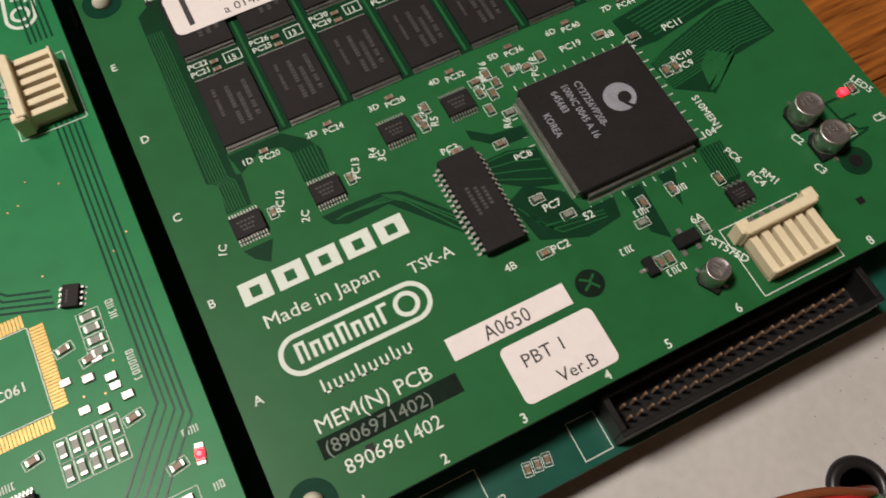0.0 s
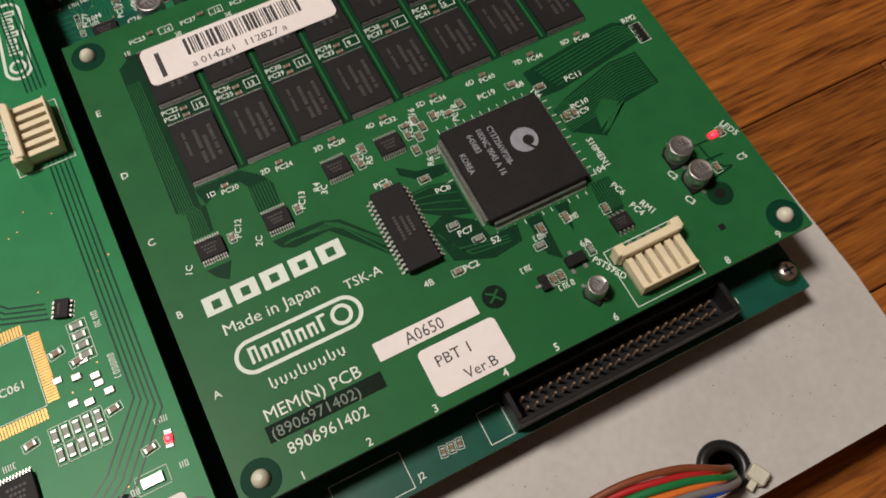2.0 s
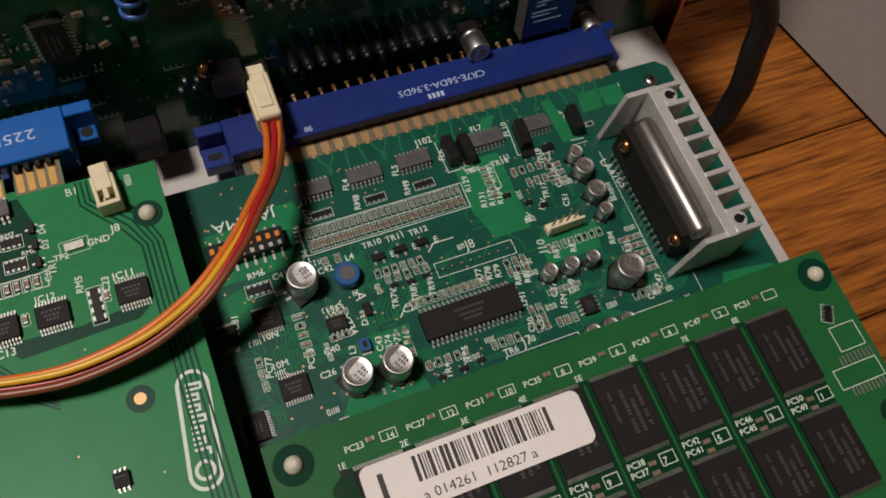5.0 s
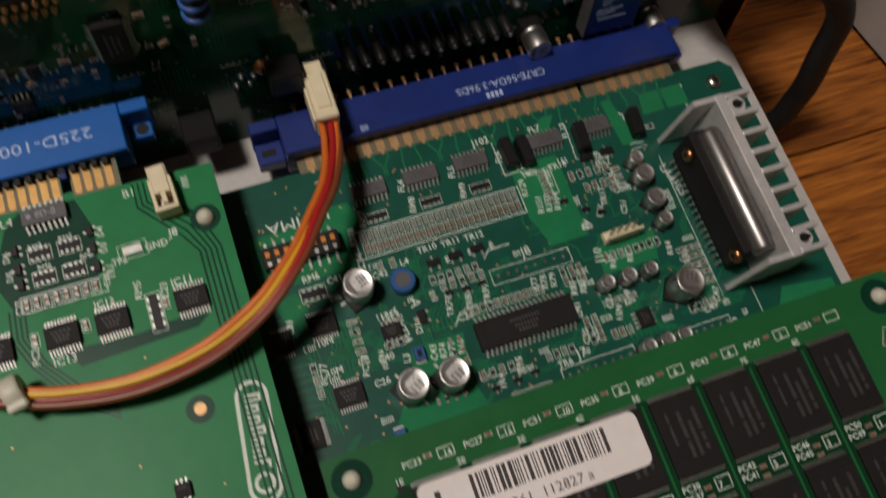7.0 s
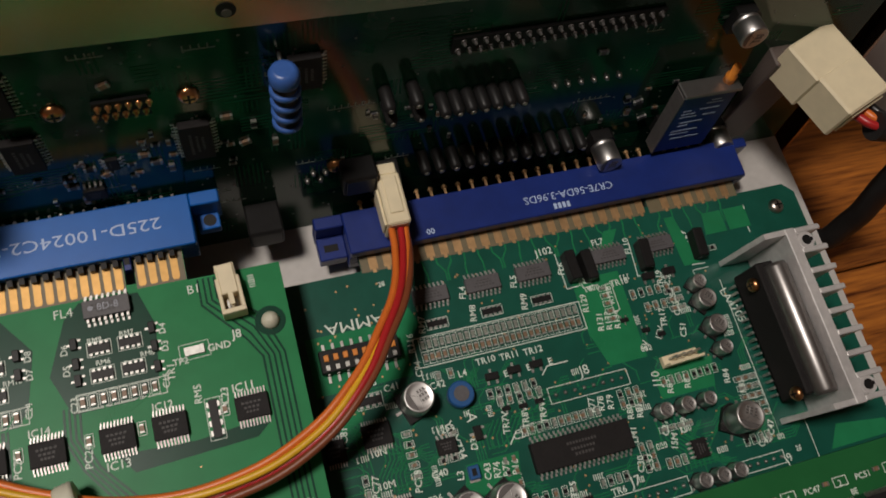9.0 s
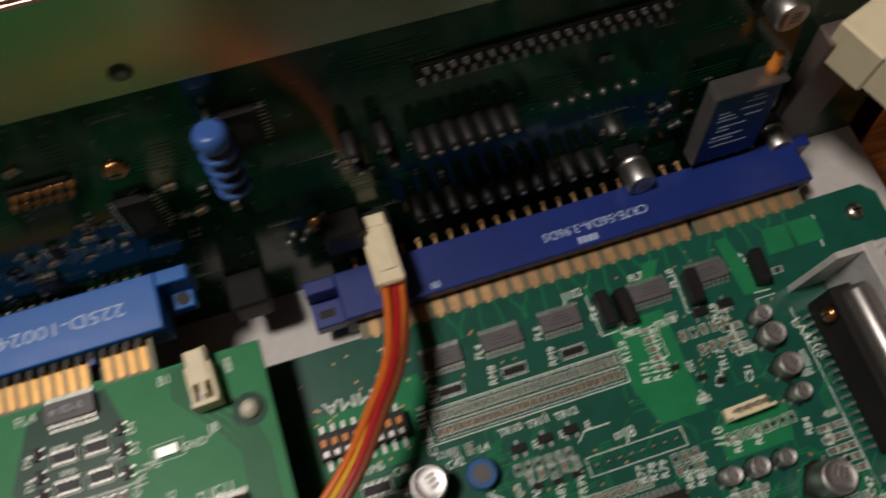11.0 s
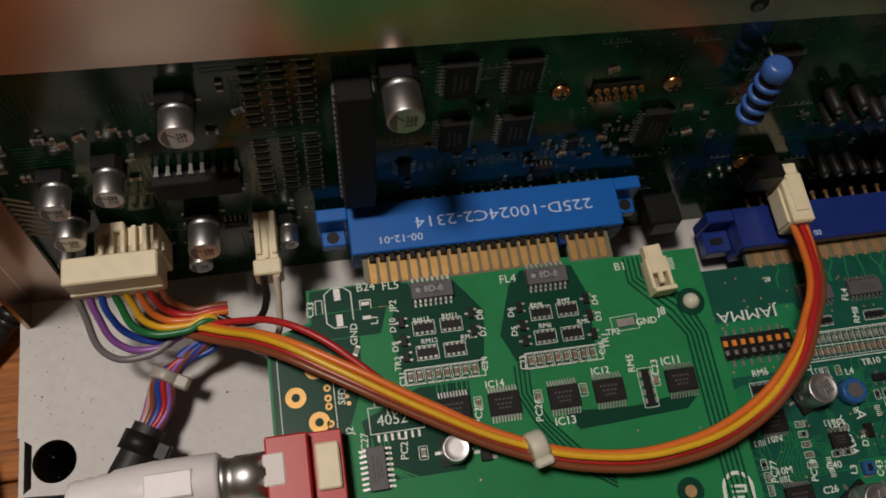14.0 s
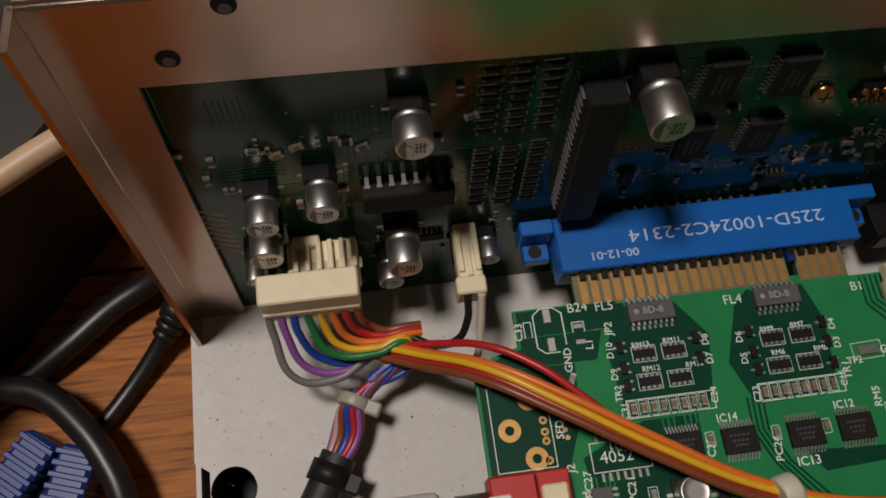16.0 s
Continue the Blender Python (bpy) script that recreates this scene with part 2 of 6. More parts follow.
def made(name, mats, fill, parent, at=None, turn=0.0, label="", kind="", key=None, tip=None):
    """Builds (or shares) a mesh and links it as a part. With no key and a place, fill() works about that place."""
    return part(name, mesh_of(key, mats, fill), parent, at, turn, label, kind, tip)


def flat_curve(splines, thick):
    cu = bpy.data.curves.new("outline", "CURVE")
    cu.dimensions, cu.fill_mode, cu.extrude = "2D", "BOTH", thick * K / 2
    for pts in splines:
        sp = cu.splines.new("POLY")
        sp.points.add(len(pts) - 1)
        for p, (x, y) in zip(sp.points, pts):
            p.co = (x * K, y * K, 0, 1)
        sp.use_cyclic_u = True
    ob = new("outline", cu)
    me = bpy.data.meshes.new_from_object(ob.evaluated_get(bpy.context.evaluated_depsgraph_get()))
    bpy.data.objects.remove(ob)
    return me


def ring(cx, cy, r, n=20):
    return [(cx + r * math.cos(2 * math.pi * i / n), cy + r * math.sin(2 * math.pi * i / n)) for i in range(n)]


def round_rect(x0, x1, y0, y1, r, n=5):
    out = []
    for cx, cy, a0 in ((x1 - r, y0 + r, -90), (x1 - r, y1 - r, 0), (x0 + r, y1 - r, 90), (x0 + r, y0 + r, 180)):
        for i in range(n + 1):
            a = radians(a0 + 90 * i / n)
            out.append((cx + r * math.cos(a), cy + r * math.sin(a)))
    return out


def sheet(name, outline, holes, z0, z1, mats, parent, label="", kind=""):
    """A flat sheet with real holes; its cut edges take the second material."""
    me = flat_curve([outline] + holes, z1 - z0)
    me.transform(Matrix.Translation((0, 0, (z0 + z1) / 2 * K)))
    for m in mats:
        me.materials.append(m)
    if len(mats) > 1:
        for p in me.polygons:
            p.material_index = 0 if abs(p.normal.z) > 0.7 else 1
    ob = part(name, me, parent, (0, 0, 0), 0, label, kind)
    return ob


def writing(text, x, y, z, size, mat, parent, turn=0.0, name="printed_text", tip=None, wide=1.0, bold=0.0):
    """Flat lettering whose first letter's foot stands at (x, y)."""
    cu = bpy.data.curves.new("letters", "FONT")
    cu.body, cu.size, cu.resolution_u, cu.extrude, cu.offset = text, size * K, 2, 0.00001, (bold or (0.012 * size if size < 3 else 0)) * K
    ob = new("letters", cu)
    me = bpy.data.meshes.new_from_object(ob.evaluated_get(bpy.context.evaluated_depsgraph_get()))
    bpy.data.objects.remove(ob)
    me.transform(Matrix.Diagonal((wide, 1, 1, 1)))
    me.materials.clear()
    me.materials.append(mat)
    return part(name, me, parent, (x, y, z + (0.07 if mat is SILK else 0)), turn, tip=tip)


def tube(pts, r, mat, seg=8, name="wire"):
    """Mesh of a round cord through the points (mm), smoothed."""
    cu = bpy.data.curves.new(name, "CURVE")
    cu.dimensions, cu.bevel_depth, cu.bevel_resolution, cu.resolution_u, cu.use_fill_caps = "3D", r * K, 2 if seg <= 8 else 4, 8, True
    sp = cu.splines.new("BEZIER")
    sp.bezier_points.add(len(pts) - 1)
    for p, c in zip(sp.bezier_points, pts):
        p.co = Vector(c) * K
        p.handle_left_type = p.handle_right_type = "AUTO"
    ob = new(name, cu)
    me = bpy.data.meshes.new_from_object(ob.evaluated_get(bpy.context.evaluated_depsgraph_get()))
    bpy.data.objects.remove(ob)
    for p in me.polygons:
        p.use_smooth = True
    me.materials.clear()
    me.materials.append(mat)
    return me


def cord(name, pts, r, mat, parent, label="", seg=8):
    return part(name, tube(pts, r, mat, seg), parent, (0, 0, 0), 0, label)


# ---- electronic parts ----
def leads(bm, n, pitch, reach, y, width, foot, high, mat=0, sign=1):
    """A row of gull-wing leads along x, leaving the body at y and running outwards."""
    for i in range(n):
        x = (i - (n - 1) / 2) * pitch
        y1, y2 = y + sign * reach * 0.4, y + sign * reach
        box(bm, x - width / 2, x + width / 2, min(y, y1), max(y, y1), high - 0.12, high + 0.12, mat)
        box(bm, x - width / 2, x + width / 2, min(y1, y1 + sign * 0.2), max(y1, y1 + sign * 0.2), 0.05, high + 0.12, mat)
        box(bm, x - width / 2, x + width / 2, min(y1, y2), max(y1, y2), 0.03, 0.03 + foot, mat)


def small_outline(parent, at, w, d, h, n, pitch, turn=0.0, name="logic_chip", mat=None, mark=True, reach=1.2, label=""):
    """A chip with two rows of leads; w is along the rows."""
    key = ("so", w, d, h, n, pitch, reach, mat.name if mat else "")

    def body(bm):
        box(bm, -w / 2, w / 2, -d / 2, d / 2, 0.15, h, 0, 0.12)
        rod(bm, (-w / 2 + min(1.1, w * 0.16), -d / 2 + min(1.1, d * 0.18), h), min(0.45, d * 0.1), 0.03, seg=10)
        if mark and d > 10:
            r = random.Random(4)
            for k, x0 in enumerate((-0.30, -0.06, 0.10, 0.27)):
                y = -d * (0.30 if k else 0.1)
                while y < d * (0.28 if k != 2 else 0.16):
                    l = r.uniform(0.3, 0.62)
                    if r.random() < 0.86:
                        box(bm, x0 * w, x0 * w + (0.95 if k else 0.7), y, y + l, h, h + 0.012, 1)
                    y += l + 0.24
        elif mark:
            for k, (s, l) in enumerate(((0.14, 0.62), (-0.06, 0.5), (-0.24, 0.4))):
                l *= 0.5 if w > 20 else 1.0
                if d > 3.5 or k < 1:
                    cells = max(4, int(w * l / 0.8))
                    for c in range(cells):
                        x0 = -w * l / 2 + w * l * c / cells
                        box(bm, x0, x0 + w * l / cells * 0.68, s * d, s * d + min(0.09 * d, 0.8), h, h + 0.012, 1)
    ob = made(name, [mat or CHIP, MARKFAINT], body, parent, at, turn, label, key=key)

    def row(bm):
        for s in (1, -1):
            leads(bm, n, pitch, reach, s * d / 2, pitch * 0.42, 0.14, h * 0.5, 0, s)
    made("lead_frame", [TIN], row, ob, key=key + ("pins",), kind="stuff")
    return ob


def passive(parent, at, w=1.6, d=0.8, h=0.5, turn=0.0, mat=None, name="chip_resistor", outline=False):
    """A two-ended chip part with tinned ends."""
    m = mat or CERAMIC

    def fill(bm):
        box(bm, -w * 0.3, w * 0.3, -d / 2, d / 2, 0.04, h, 0, 0.05)
        for s in (-1, 1):
            box(bm, s * w * 0.4 - w * 0.11, s * w * 0.4 + w * 0.11, -d * 0.52, d * 0.52, 0.04, h + 0.03, 1, 0.05)
        if outline:
            a, b = w * 0.78, d * 0.95
            for q in ((-a, a, -b, -b + 0.14), (-a, a, b - 0.14, b), (-a, -a + 0.14, -b, b), (a - 0.14, a, -b, b)):
                box(bm, *q, 0.07, 0.1, 2)
    return made(name, [m, TIN, SILK], fill, parent, at, turn, key=("chip", w, d, h, m.name, outline))


def network(parent, at, w=3.2, d=1.6, turn=0.0, name="resistor_network", n=4):
    def fill(bm):
        box(bm, -w / 2, w / 2, -d / 2, d / 2, 0.05, 0.6, 0, 0.05)
        for i in range(n):
            x = (i - (n - 1) / 2) * w / n
            for s in (-1, 1):
                box(bm, x - w / n * 0.28, x + w / n * 0.28, s * d * 0.6 - 0.35, s * d * 0.6 + 0.35, 0.04, 0.5, 1)
        a, b = w * 0.56, d * 0.95
        for q in ((-a, a, -b, -b + 0.14), (-a, a, b - 0.14, b), (-a, -a + 0.14, -b, b), (a - 0.14, a, -b, b)):
            box(bm, *q, 0.07, 0.1, 2)
    return made(name, [BLACK, TIN, SILK], fill, parent, at, turn, key=("rn", w, d, n))


def transistor(parent, at, turn=0.0, s=1.0, name="transistor"):
    def fill(bm):
        box(bm, -1.4 * s, 1.4 * s, -0.75 * s, 0.75 * s, 0.1, 1.1 * s, 0, 0.12)
        for x, y in ((-0.95, -1.15), (0.95, -1.15), (0, 1.15)):
            box(bm, (x - 0.25) * s, (x + 0.25) * s, (y - 0.45) * s, (y + 0.45) * s, 0.04, 0.3, 1)
    return made(name, [BLACK, TIN], fill, parent, at, turn, key=("sot", s))


def can(parent, at, r, h, turn=0.0, name="electrolytic_capacitor", tip=None, band=True, lift=0.12):
    """An aluminium can on its black foot, with a dark mark on the top."""
    def foot(bm):
        slab(bm, [(-r * 1.03, -r * 1.03), (r * 0.6, -r * 1.03), (r * 1.03, -r * 0.6), (r * 1.03, r * 0.6), (r * 0.6, r * 1.03), (-r * 1.03, r * 1.03)], 0.1, h * (lift + 0.04), 0)
        for s in (-1, 1):
            box(bm, s * r * 1.2 - r * 0.22, s * r * 1.2 + r * 0.22, -0.35, 0.35, 0.04, 0.3, 1)
    ob = made(name, [BLACK, TIN], foot, parent, at, turn, key=("canfoot", r, h, lift), tip=tip)

    def body(bm):
        rod(bm, (0, 0, h * lift), r, h * (1 - lift), seg=28, rings=((0, 0.97), (0.08, 1), (0.16, 1), (0.2, 0.94), (0.25, 1), (0.94, 1), (0.985, 0.965), (1.0, 0.9), (0.985, 0.84), (0.978, 0.5)))
    made("can", [ALU], body, ob, key=("can", r, h, lift))
    if band:
        def dark(bm):
            pts = [(r * 0.86 * math.cos(a), r * 0.86 * math.sin(a)) for a in [radians(122 + 11.6 * i) for i in range(11)]]
            slab(bm, pts, h - 0.1, h + 0.02)
            for k in range(3):
                a = radians(20 + 120 * k)
                strip(bm, [(0.1 * r * math.cos(a), 0.1 * r * math.sin(a)), (0.7 * r * math.cos(a), 0.7 * r * math.sin(a))], 0.09, h - 0.2, h - 0.03)
            for y in (-0.32, 0.0, 0.3):
                for i in range(3):
                    box(bm, (0.02 + i * 0.2) * r, (0.14 + i * 0.2) * r, (y - 0.09) * r, (y + 0.09) * r, h - 0.2, h - 0.02)
        made("polarity_mark", [CANBASE], dark, ob, key=("mark", r, h))
    return ob


def shrouded_header(parent, at, n, pitch, turn=0.0, name="wire_header", mat=None, side=True, label=""):
    """A friction-lock header lying on its side: pin channels and a latch wall."""
    w = (n - 1) * pitch + 4.2

    ob = made(name, [CREAM_SHADE], lambda bm: box(bm, -w / 2, w / 2, -5.4, 3.4, 0.1, 1.4, 0, 0.1), parent, at, turn, label, key=("hdr", n, pitch))
    made("end_wall", [mat or CREAM], lambda bm: box(bm, -w / 2, w / 2, -5.6, -5.0, 0.1, 5.2, 0, 0.15), ob, key=("hdrend", n, pitch))
    made("latch_wall", [mat or CREAM], lambda bm: box(bm, -w / 2 - 0.8, w / 2 + 0.8, 3.2, 5.4, 0.3, 6.6, 0, 0.25), ob, key=("hdrlatch", n, pitch))
    for s in (-1, 1):
        made("latch_horn", [mat or CREAM], lambda bm: box(bm, -1.3, 1.3, 3.8, 6.6, 0.3, 6.2, 0, 0.25), ob, key="horn").location = (s * (w / 2 + 0.3) * K, 0, 0)
    for i in range(n + 1):
        made("channel_wall", [mat or CREAM], lambda bm: box(bm, -0.85, 0.85, -5.2, 3.3, 1.2, 4.5, 0, 0.15), ob, key="channel").location = ((i - n / 2) * pitch * K, 0, 0)

    def pins(bm):
        for i in range(n):
            x = (i - (n - 1) / 2) * pitch
            box(bm, x - 0.3, x + 0.3, -4.8, 4.0, 2.2, 2.8)
            rod(bm, (x, 7.2, 0.02), 0.7, 0.5, seg=8)
    made("pin_row", [TIN], pins, ob, key=("hdrpins", n, pitch))
    return ob


def standoff(parent, at, r_pad=4.0, name="mounting_post", pad=None):
    """A white nylon post head in a bare green pad."""
    def fill(bm):
        rod(bm, (0, 0, 0.02), r_pad, 0.07, seg=28, mat=1)
        rod(bm, (0, 0, 0.05), 1.9, 2.4, seg=16, rings=((0, 1.15), (0.3, 1.1), (0.75, 0.8), (1, 0.35)))
    return made(name, [NYLON, pad or DARK_L], fill, parent, at, key=("post", r_pad, (pad or DARK_L).name))


def cross_screw(parent, at, r=2.6, mat=None, name="screw", tip=None, turn=0.0):
    def fill(bm):
        rod(bm, (0, 0, 0), r, r * 0.75, seg=20, rings=((0, 1), (0.35, 1), (0.75, 0.8), (1, 0.45)))
        for a, b in ((r * 0.55, r * 0.12), (r * 0.12, r * 0.55)):
            box(bm, -a, a, -b, b, r * 0.66, r * 0.78, 1)
    return made(name, [mat or SCREW, BLACK], fill, parent, at, turn, key=("screw", r, (mat or SCREW).name), tip=tip)


def led(parent, at, lit=True, turn=0.0):
    def base(bm):
        box(bm, -1.2, 1.2, -0.8, 0.8, 0.05, 0.5, 0, 0.05)
        for s in (-1, 1):
            box(bm, s * 1.5 - 0.4, s * 1.7 + 0.4, -0.8, 0.8, 0.04, 0.35, 1)
    ob = made("indicator_led", [LEDBODY, TIN], base, parent, at, turn, key="ledbase")

    def lens(bm):
        rod(bm, (0, 0, 0.5), 0.95, 0.6, seg=14, rings=((0, 1), (0.6, 0.9), (1, 0.5)))
    made("lens", [LEDRED], lens, ob, key="ledlens", label="glowing red lens")
    return ob


def silk_box(bm, x0, x1, y0, y1, w=0.2, z=0.07):
    for q in ((x0, x1, y0, y0 + w), (x0, x1, y1 - w, y1), (x0, x0 + w, y0 + w, y1 - w), (x1 - w, x1, y0 + w, y1 - w)):
        box(bm, *q, z, z + 0.03)


def bars(bm, x, y, size, count, rnd, vertical=False):
    """Unreadable lettering as short bars."""
    t = size * 0.15
    for i in range(count):
        o, w = i * size * 0.74, size * 0.52
        strokes = [(0, t, 0, size)]
        kind = rnd.randint(0, 3)
        if kind != 1:
            strokes.append((w - t, w, 0, size))
        if kind != 2:
            strokes.append((t, w - t, size - t, size))
        if kind in (1, 3):
            strokes.append((t, w - t, 0, t))
        for x0, x1, y0, y1 in strokes:
            if vertical:
                box(bm, x + size - y1, x + size - y0, y + o + x0, y + o + x1, 0.07, 0.1)
            else:
                box(bm, x + o + x0, x + o + x1, y + y0, y + y1, 0.07, 0.1)


# ---- room ----
FLOOR_Z = -45.0
PLATE_Z = -12.5
rnd = random.Random(7)
room = thing("room_shell", (0, 0, FLOOR_Z - 20), "plain painted walls and ceiling of a dim room", "room", kind="structure")


def wall(name, x0, x1, y0, y1, z0, z1):
    made(name, [WALLPAINT], lambda bm: box(bm, x0, x1, y0, y1, z0, z1), room, (0, 0, 0))


wall("wall_north", -2000, 2000, 2000, 2060, -65, 2300)
wall("wall_south", -2000, 2000, -2060, -2000, -65, 2300)
wall("wall_east", 2000, 2060, -2000, 2000, -65, 2300)
wall("wall_west", -2060, -2000, -2000, 2000, -65, 2300)
ceiling = thing("ceiling", (0, 0, 2300), "plain painted ceiling", "ceiling", kind="structure")
made("ceiling_board", [WALLPAINT], lambda bm: box(bm, -2060, 2060, -2060, 2060, 2300, 2340), ceiling, (0, 0, 0))
floor = thing("floor", (0, 0, FLOOR_Z), "warm brown wood strip flooring with dark grain", "floor", kind="structure")
made("subfloor", [WOOD], lambda bm: box(bm, -2000, 2000, -2000, 2000, FLOOR_Z - 20, FLOOR_Z - 7), floor, (0, 0, 0))
# strips run along x; the joints near the boards lie at y = -160, -22 and 27
for row in range(-14, 16):
    y0 = -22.5 + row * 68.7
    x = -1000 - (row * 137) % 300
    while x < 1000:
        length = 290 + (row * 53 + int(x) * 7) % 140
        if abs(y0) < 720:
            made("plank", [WOOD], lambda bm: box(bm, 0.3, length - 0.3, 0.3, 68.4, -7, 0, 0, 0.5), floor, (x, y0, FLOOR_Z), key=("plank", length))
        x += length

# ---- chassis plate ----
chassis = thing("chassis_plate", (-30, -120, FLOOR_Z), "off-white speckled steel base plate on the wooden floor", "chassis")
outline = [(-200, 20.5), (-200, -17), (-196.5, -19.5), (-196.5, -30), (-202, -34), (-202, -262), (148, -262), (150, -225), (149, -190), (142, -160), (140.5, 20.5)]
sheet("top_sheet", outline, [ring(-191, -24.2, 5.4, 28), ring(87, -252, 6.2, 28)], PLATE_Z - 1.2, PLATE_Z, [PLATE], chassis)
for name, q in (("side_flange", (-200, -198.8, -262, 20, FLOOR_Z, PLATE_Z - 1.2)), ("side_flange", (139.2, 140.4, -150, 20, FLOOR_Z, PLATE_Z - 1.2)), ("side_flange", (146.6, 147.8, -261, -195, FLOOR_Z, PLATE_Z - 1.2)),
                ("front_flange", (-198, 146, -261.6, -260.4, FLOOR_Z, PLATE_Z - 1.2)), ("back_flange", (-198, 136, 18.5, 19.7, FLOOR_Z, PLATE_Z - 1.2))):
    made(name, [PLATE], lambda bm, q=q: box(bm, *q), chassis, (0, 0, 0))
made("inner_tray", [BLACK], lambda bm: box(bm, -198, 136, -258, 18, FLOOR_Z + 0.5, FLOOR_Z + 2), chassis, (0, 0, 0))


def dust(bm):
    for _ in range(260):
        x, y = rnd.uniform(-198, -136), rnd.uniform(-60, 15)
        r = rnd.uniform(0.08, 0.22) * (1 if rnd.random() < 0.93 else 1.8)
        slab(bm, [(x - r, y), (x, y - r * rnd.uniform(0.5, 1)), (x + r, y), (x, y + r)], PLATE_Z + 0.005, PLATE_Z + 0.02)
    for _ in range(60):
        x, y = rnd.uniform(20, 146), rnd.uniform(-260, -226)
        r = rnd.uniform(0.08, 0.2)
        slab(bm, [(x - r, y), (x, y - r), (x + r, y), (x, y + r)], PLATE_Z + 0.005, PLATE_Z + 0.02)


made("dust_specks", [DUST], dust, chassis, (0, 0, 0), kind="stuff")

# ---- main board, lowest, with the edge contacts ----
main = thing("main_board", (40, -110, PLATE_Z), "dark green main circuit board with dense small parts", "circuit board")
TONGUE = [(-3.5, 0), (-3.5, 9), (79.2, 9), (79.2, 1.5), (81.6, 1.5), (81.6, 9), (110.6, 9), (110.6, 0)]
sheet("board", [(-118, -224), (129, -224), (129, -3), (126, 0), (110.6, 0)] + TONGUE[::-1][1:] + [(-118, 0)], [ring(121, -6.5, 1.7)], -1.6, 0, [PCB_J, EDGE], main)
made("contact_area", [LAMINATE], lambda bm: (box(bm, -3.4, 79.1, -0.6, 8.9, 0.005, 0.02), box(bm, 81.7, 110.5, -0.6, 8.9, 0.005, 0.02)), main, (0, 0, 0))


def finger(w, l, neck):
    def fill(bm):
        box(bm, -w / 2, w / 2, 0, l, 0.02, 0.07)
        box(bm, -w * 0.2, w * 0.2, -neck, 0, 0.02, 0.06)
    return fill


for n in range(1, 29):
    if n != 7:
        made("edge_contact", [GOLDDULL], finger(2.3, 9, 1.0), main, ((28 - n) * 3.96, 0, 0), key="jfinger")
for x in (-100, -60, -10, 60, 121):
    for y in (-218, -6.5):
        if (x, y) != (60, -6.5):
            made("support_post", [NYLON], lambda bm: rod(bm, (0, 0, 0), 2.6, -PLATE_Z - 1.7, seg=12), main, (x, y, PLATE_Z), key="lowpost")
cross_screw(main, (125.6, -218, 0.05), 2.8)
made("screw_pad", [DARK_M], lambda bm: rod(bm, (0, 0, 0.01), 4.0, 0.03, seg=24), main, (125.6, -218, 0), key="jpad")
cross_screw(main, (121, -6.5, 0.05), 2.3)


def main_copper(bm):
    """Raised copper areas and traces under the lacquer."""
    for pts in ([(-22, -15), (0, -15), (0, -12), (6, -12), (8, -17), (3, -22), (3, -30), (-22, -30)], [(52, -15), (66, -15), (66, -40), (55, -40), (52, -30)], [(97, -4), (103, -4), (103, -10.5), (96, -10.5)], [(104, -4), (111, -4), (111, -10.5), (104, -10.5)],
                [(10, -55), (24, -55), (22, -66), (24, -75), (12, -77), (-2, -76), (8, -62)], [(85, -3), (88, -3), (91, -18), (86, -18)], [(66, -3), (70, -3), (66, -9), (62, -9)], [(112, -70), (127, -72), (127, -76), (108, -76)],
                [(-20, -34), (-14, -32), (-12, -38), (-18, -40)], [(66, -44), (84, -44), (82, -52), (66, -52)]):
        slab(bm, pts, 0.01, 0.05)
    for i in range(26):
        x = 5 + i * 3.96
        if x < 108 and i != 19:
            s = ((i % 4) - 1.5) * 1.1
            strip(bm, [(x, -0.6), (x, -2.2), (x + s, -4.6), (x + s, -7.4)], 0.42, 0.01, 0.05)
    for i in range(15):
        y = -34 - i * 2.1
        strip(bm, [(-21, y), (-17 + (i % 3), y), (-15 + (i % 3), y - 2), (-15 + (i % 3) * 1.2, y - 7)], 0.3, 0.01, 0.045)
    for i in range(7):
        strip(bm, [(-9 + i * 1.1, -45), (-9 + i * 1.1, -49), (-12 + i * 1.1, -53), (-12 + i * 1.1, -57)], 0.32, 0.01, 0.045)
        strip(bm, [(20 + i * 1.3, -46), (17 + i * 1.3, -50), (17 + i * 1.3, -53)], 0.3, 0.01, 0.045)
        strip(bm, [(62 + i * 1.4, -57), (62 + i * 1.4, -62), (66 + i * 1.4, -66), (66 + i * 1.4, -71)], 0.34, 0.01, 0.045)


def main_vias(bm):
    r = random.Random(41)
    for _ in range(220):
        rod(bm, (r.uniform(-22, 95), r.uniform(-80, -3), 0.02), 0.32, 0.05, seg=6)


def main_fine(bm):
    r = random.Random(43)
    for _ in range(70):
        x, y, d, n = r.uniform(-20, 92), r.uniform(-78, -30), r.choice((-1, 1)), r.randint(2, 5)
        a, e = r.uniform(3, 9), r.uniform(1.5, 4)
        for k in range(n):
            o = k * 0.75
            if r.random() < 0.5:
                strip(bm, [(x, y - o), (x + a, y - o), (x + a + e, y - o + d * e), (x + a + e + 2, y - o + d * e)], 0.26, 0.01, 0.045)
            else:
                strip(bm, [(x + o, y), (x + o, y + a * 0.6), (x + o + d * e, y + a * 0.6 + e)], 0.26, 0.01, 0.045)


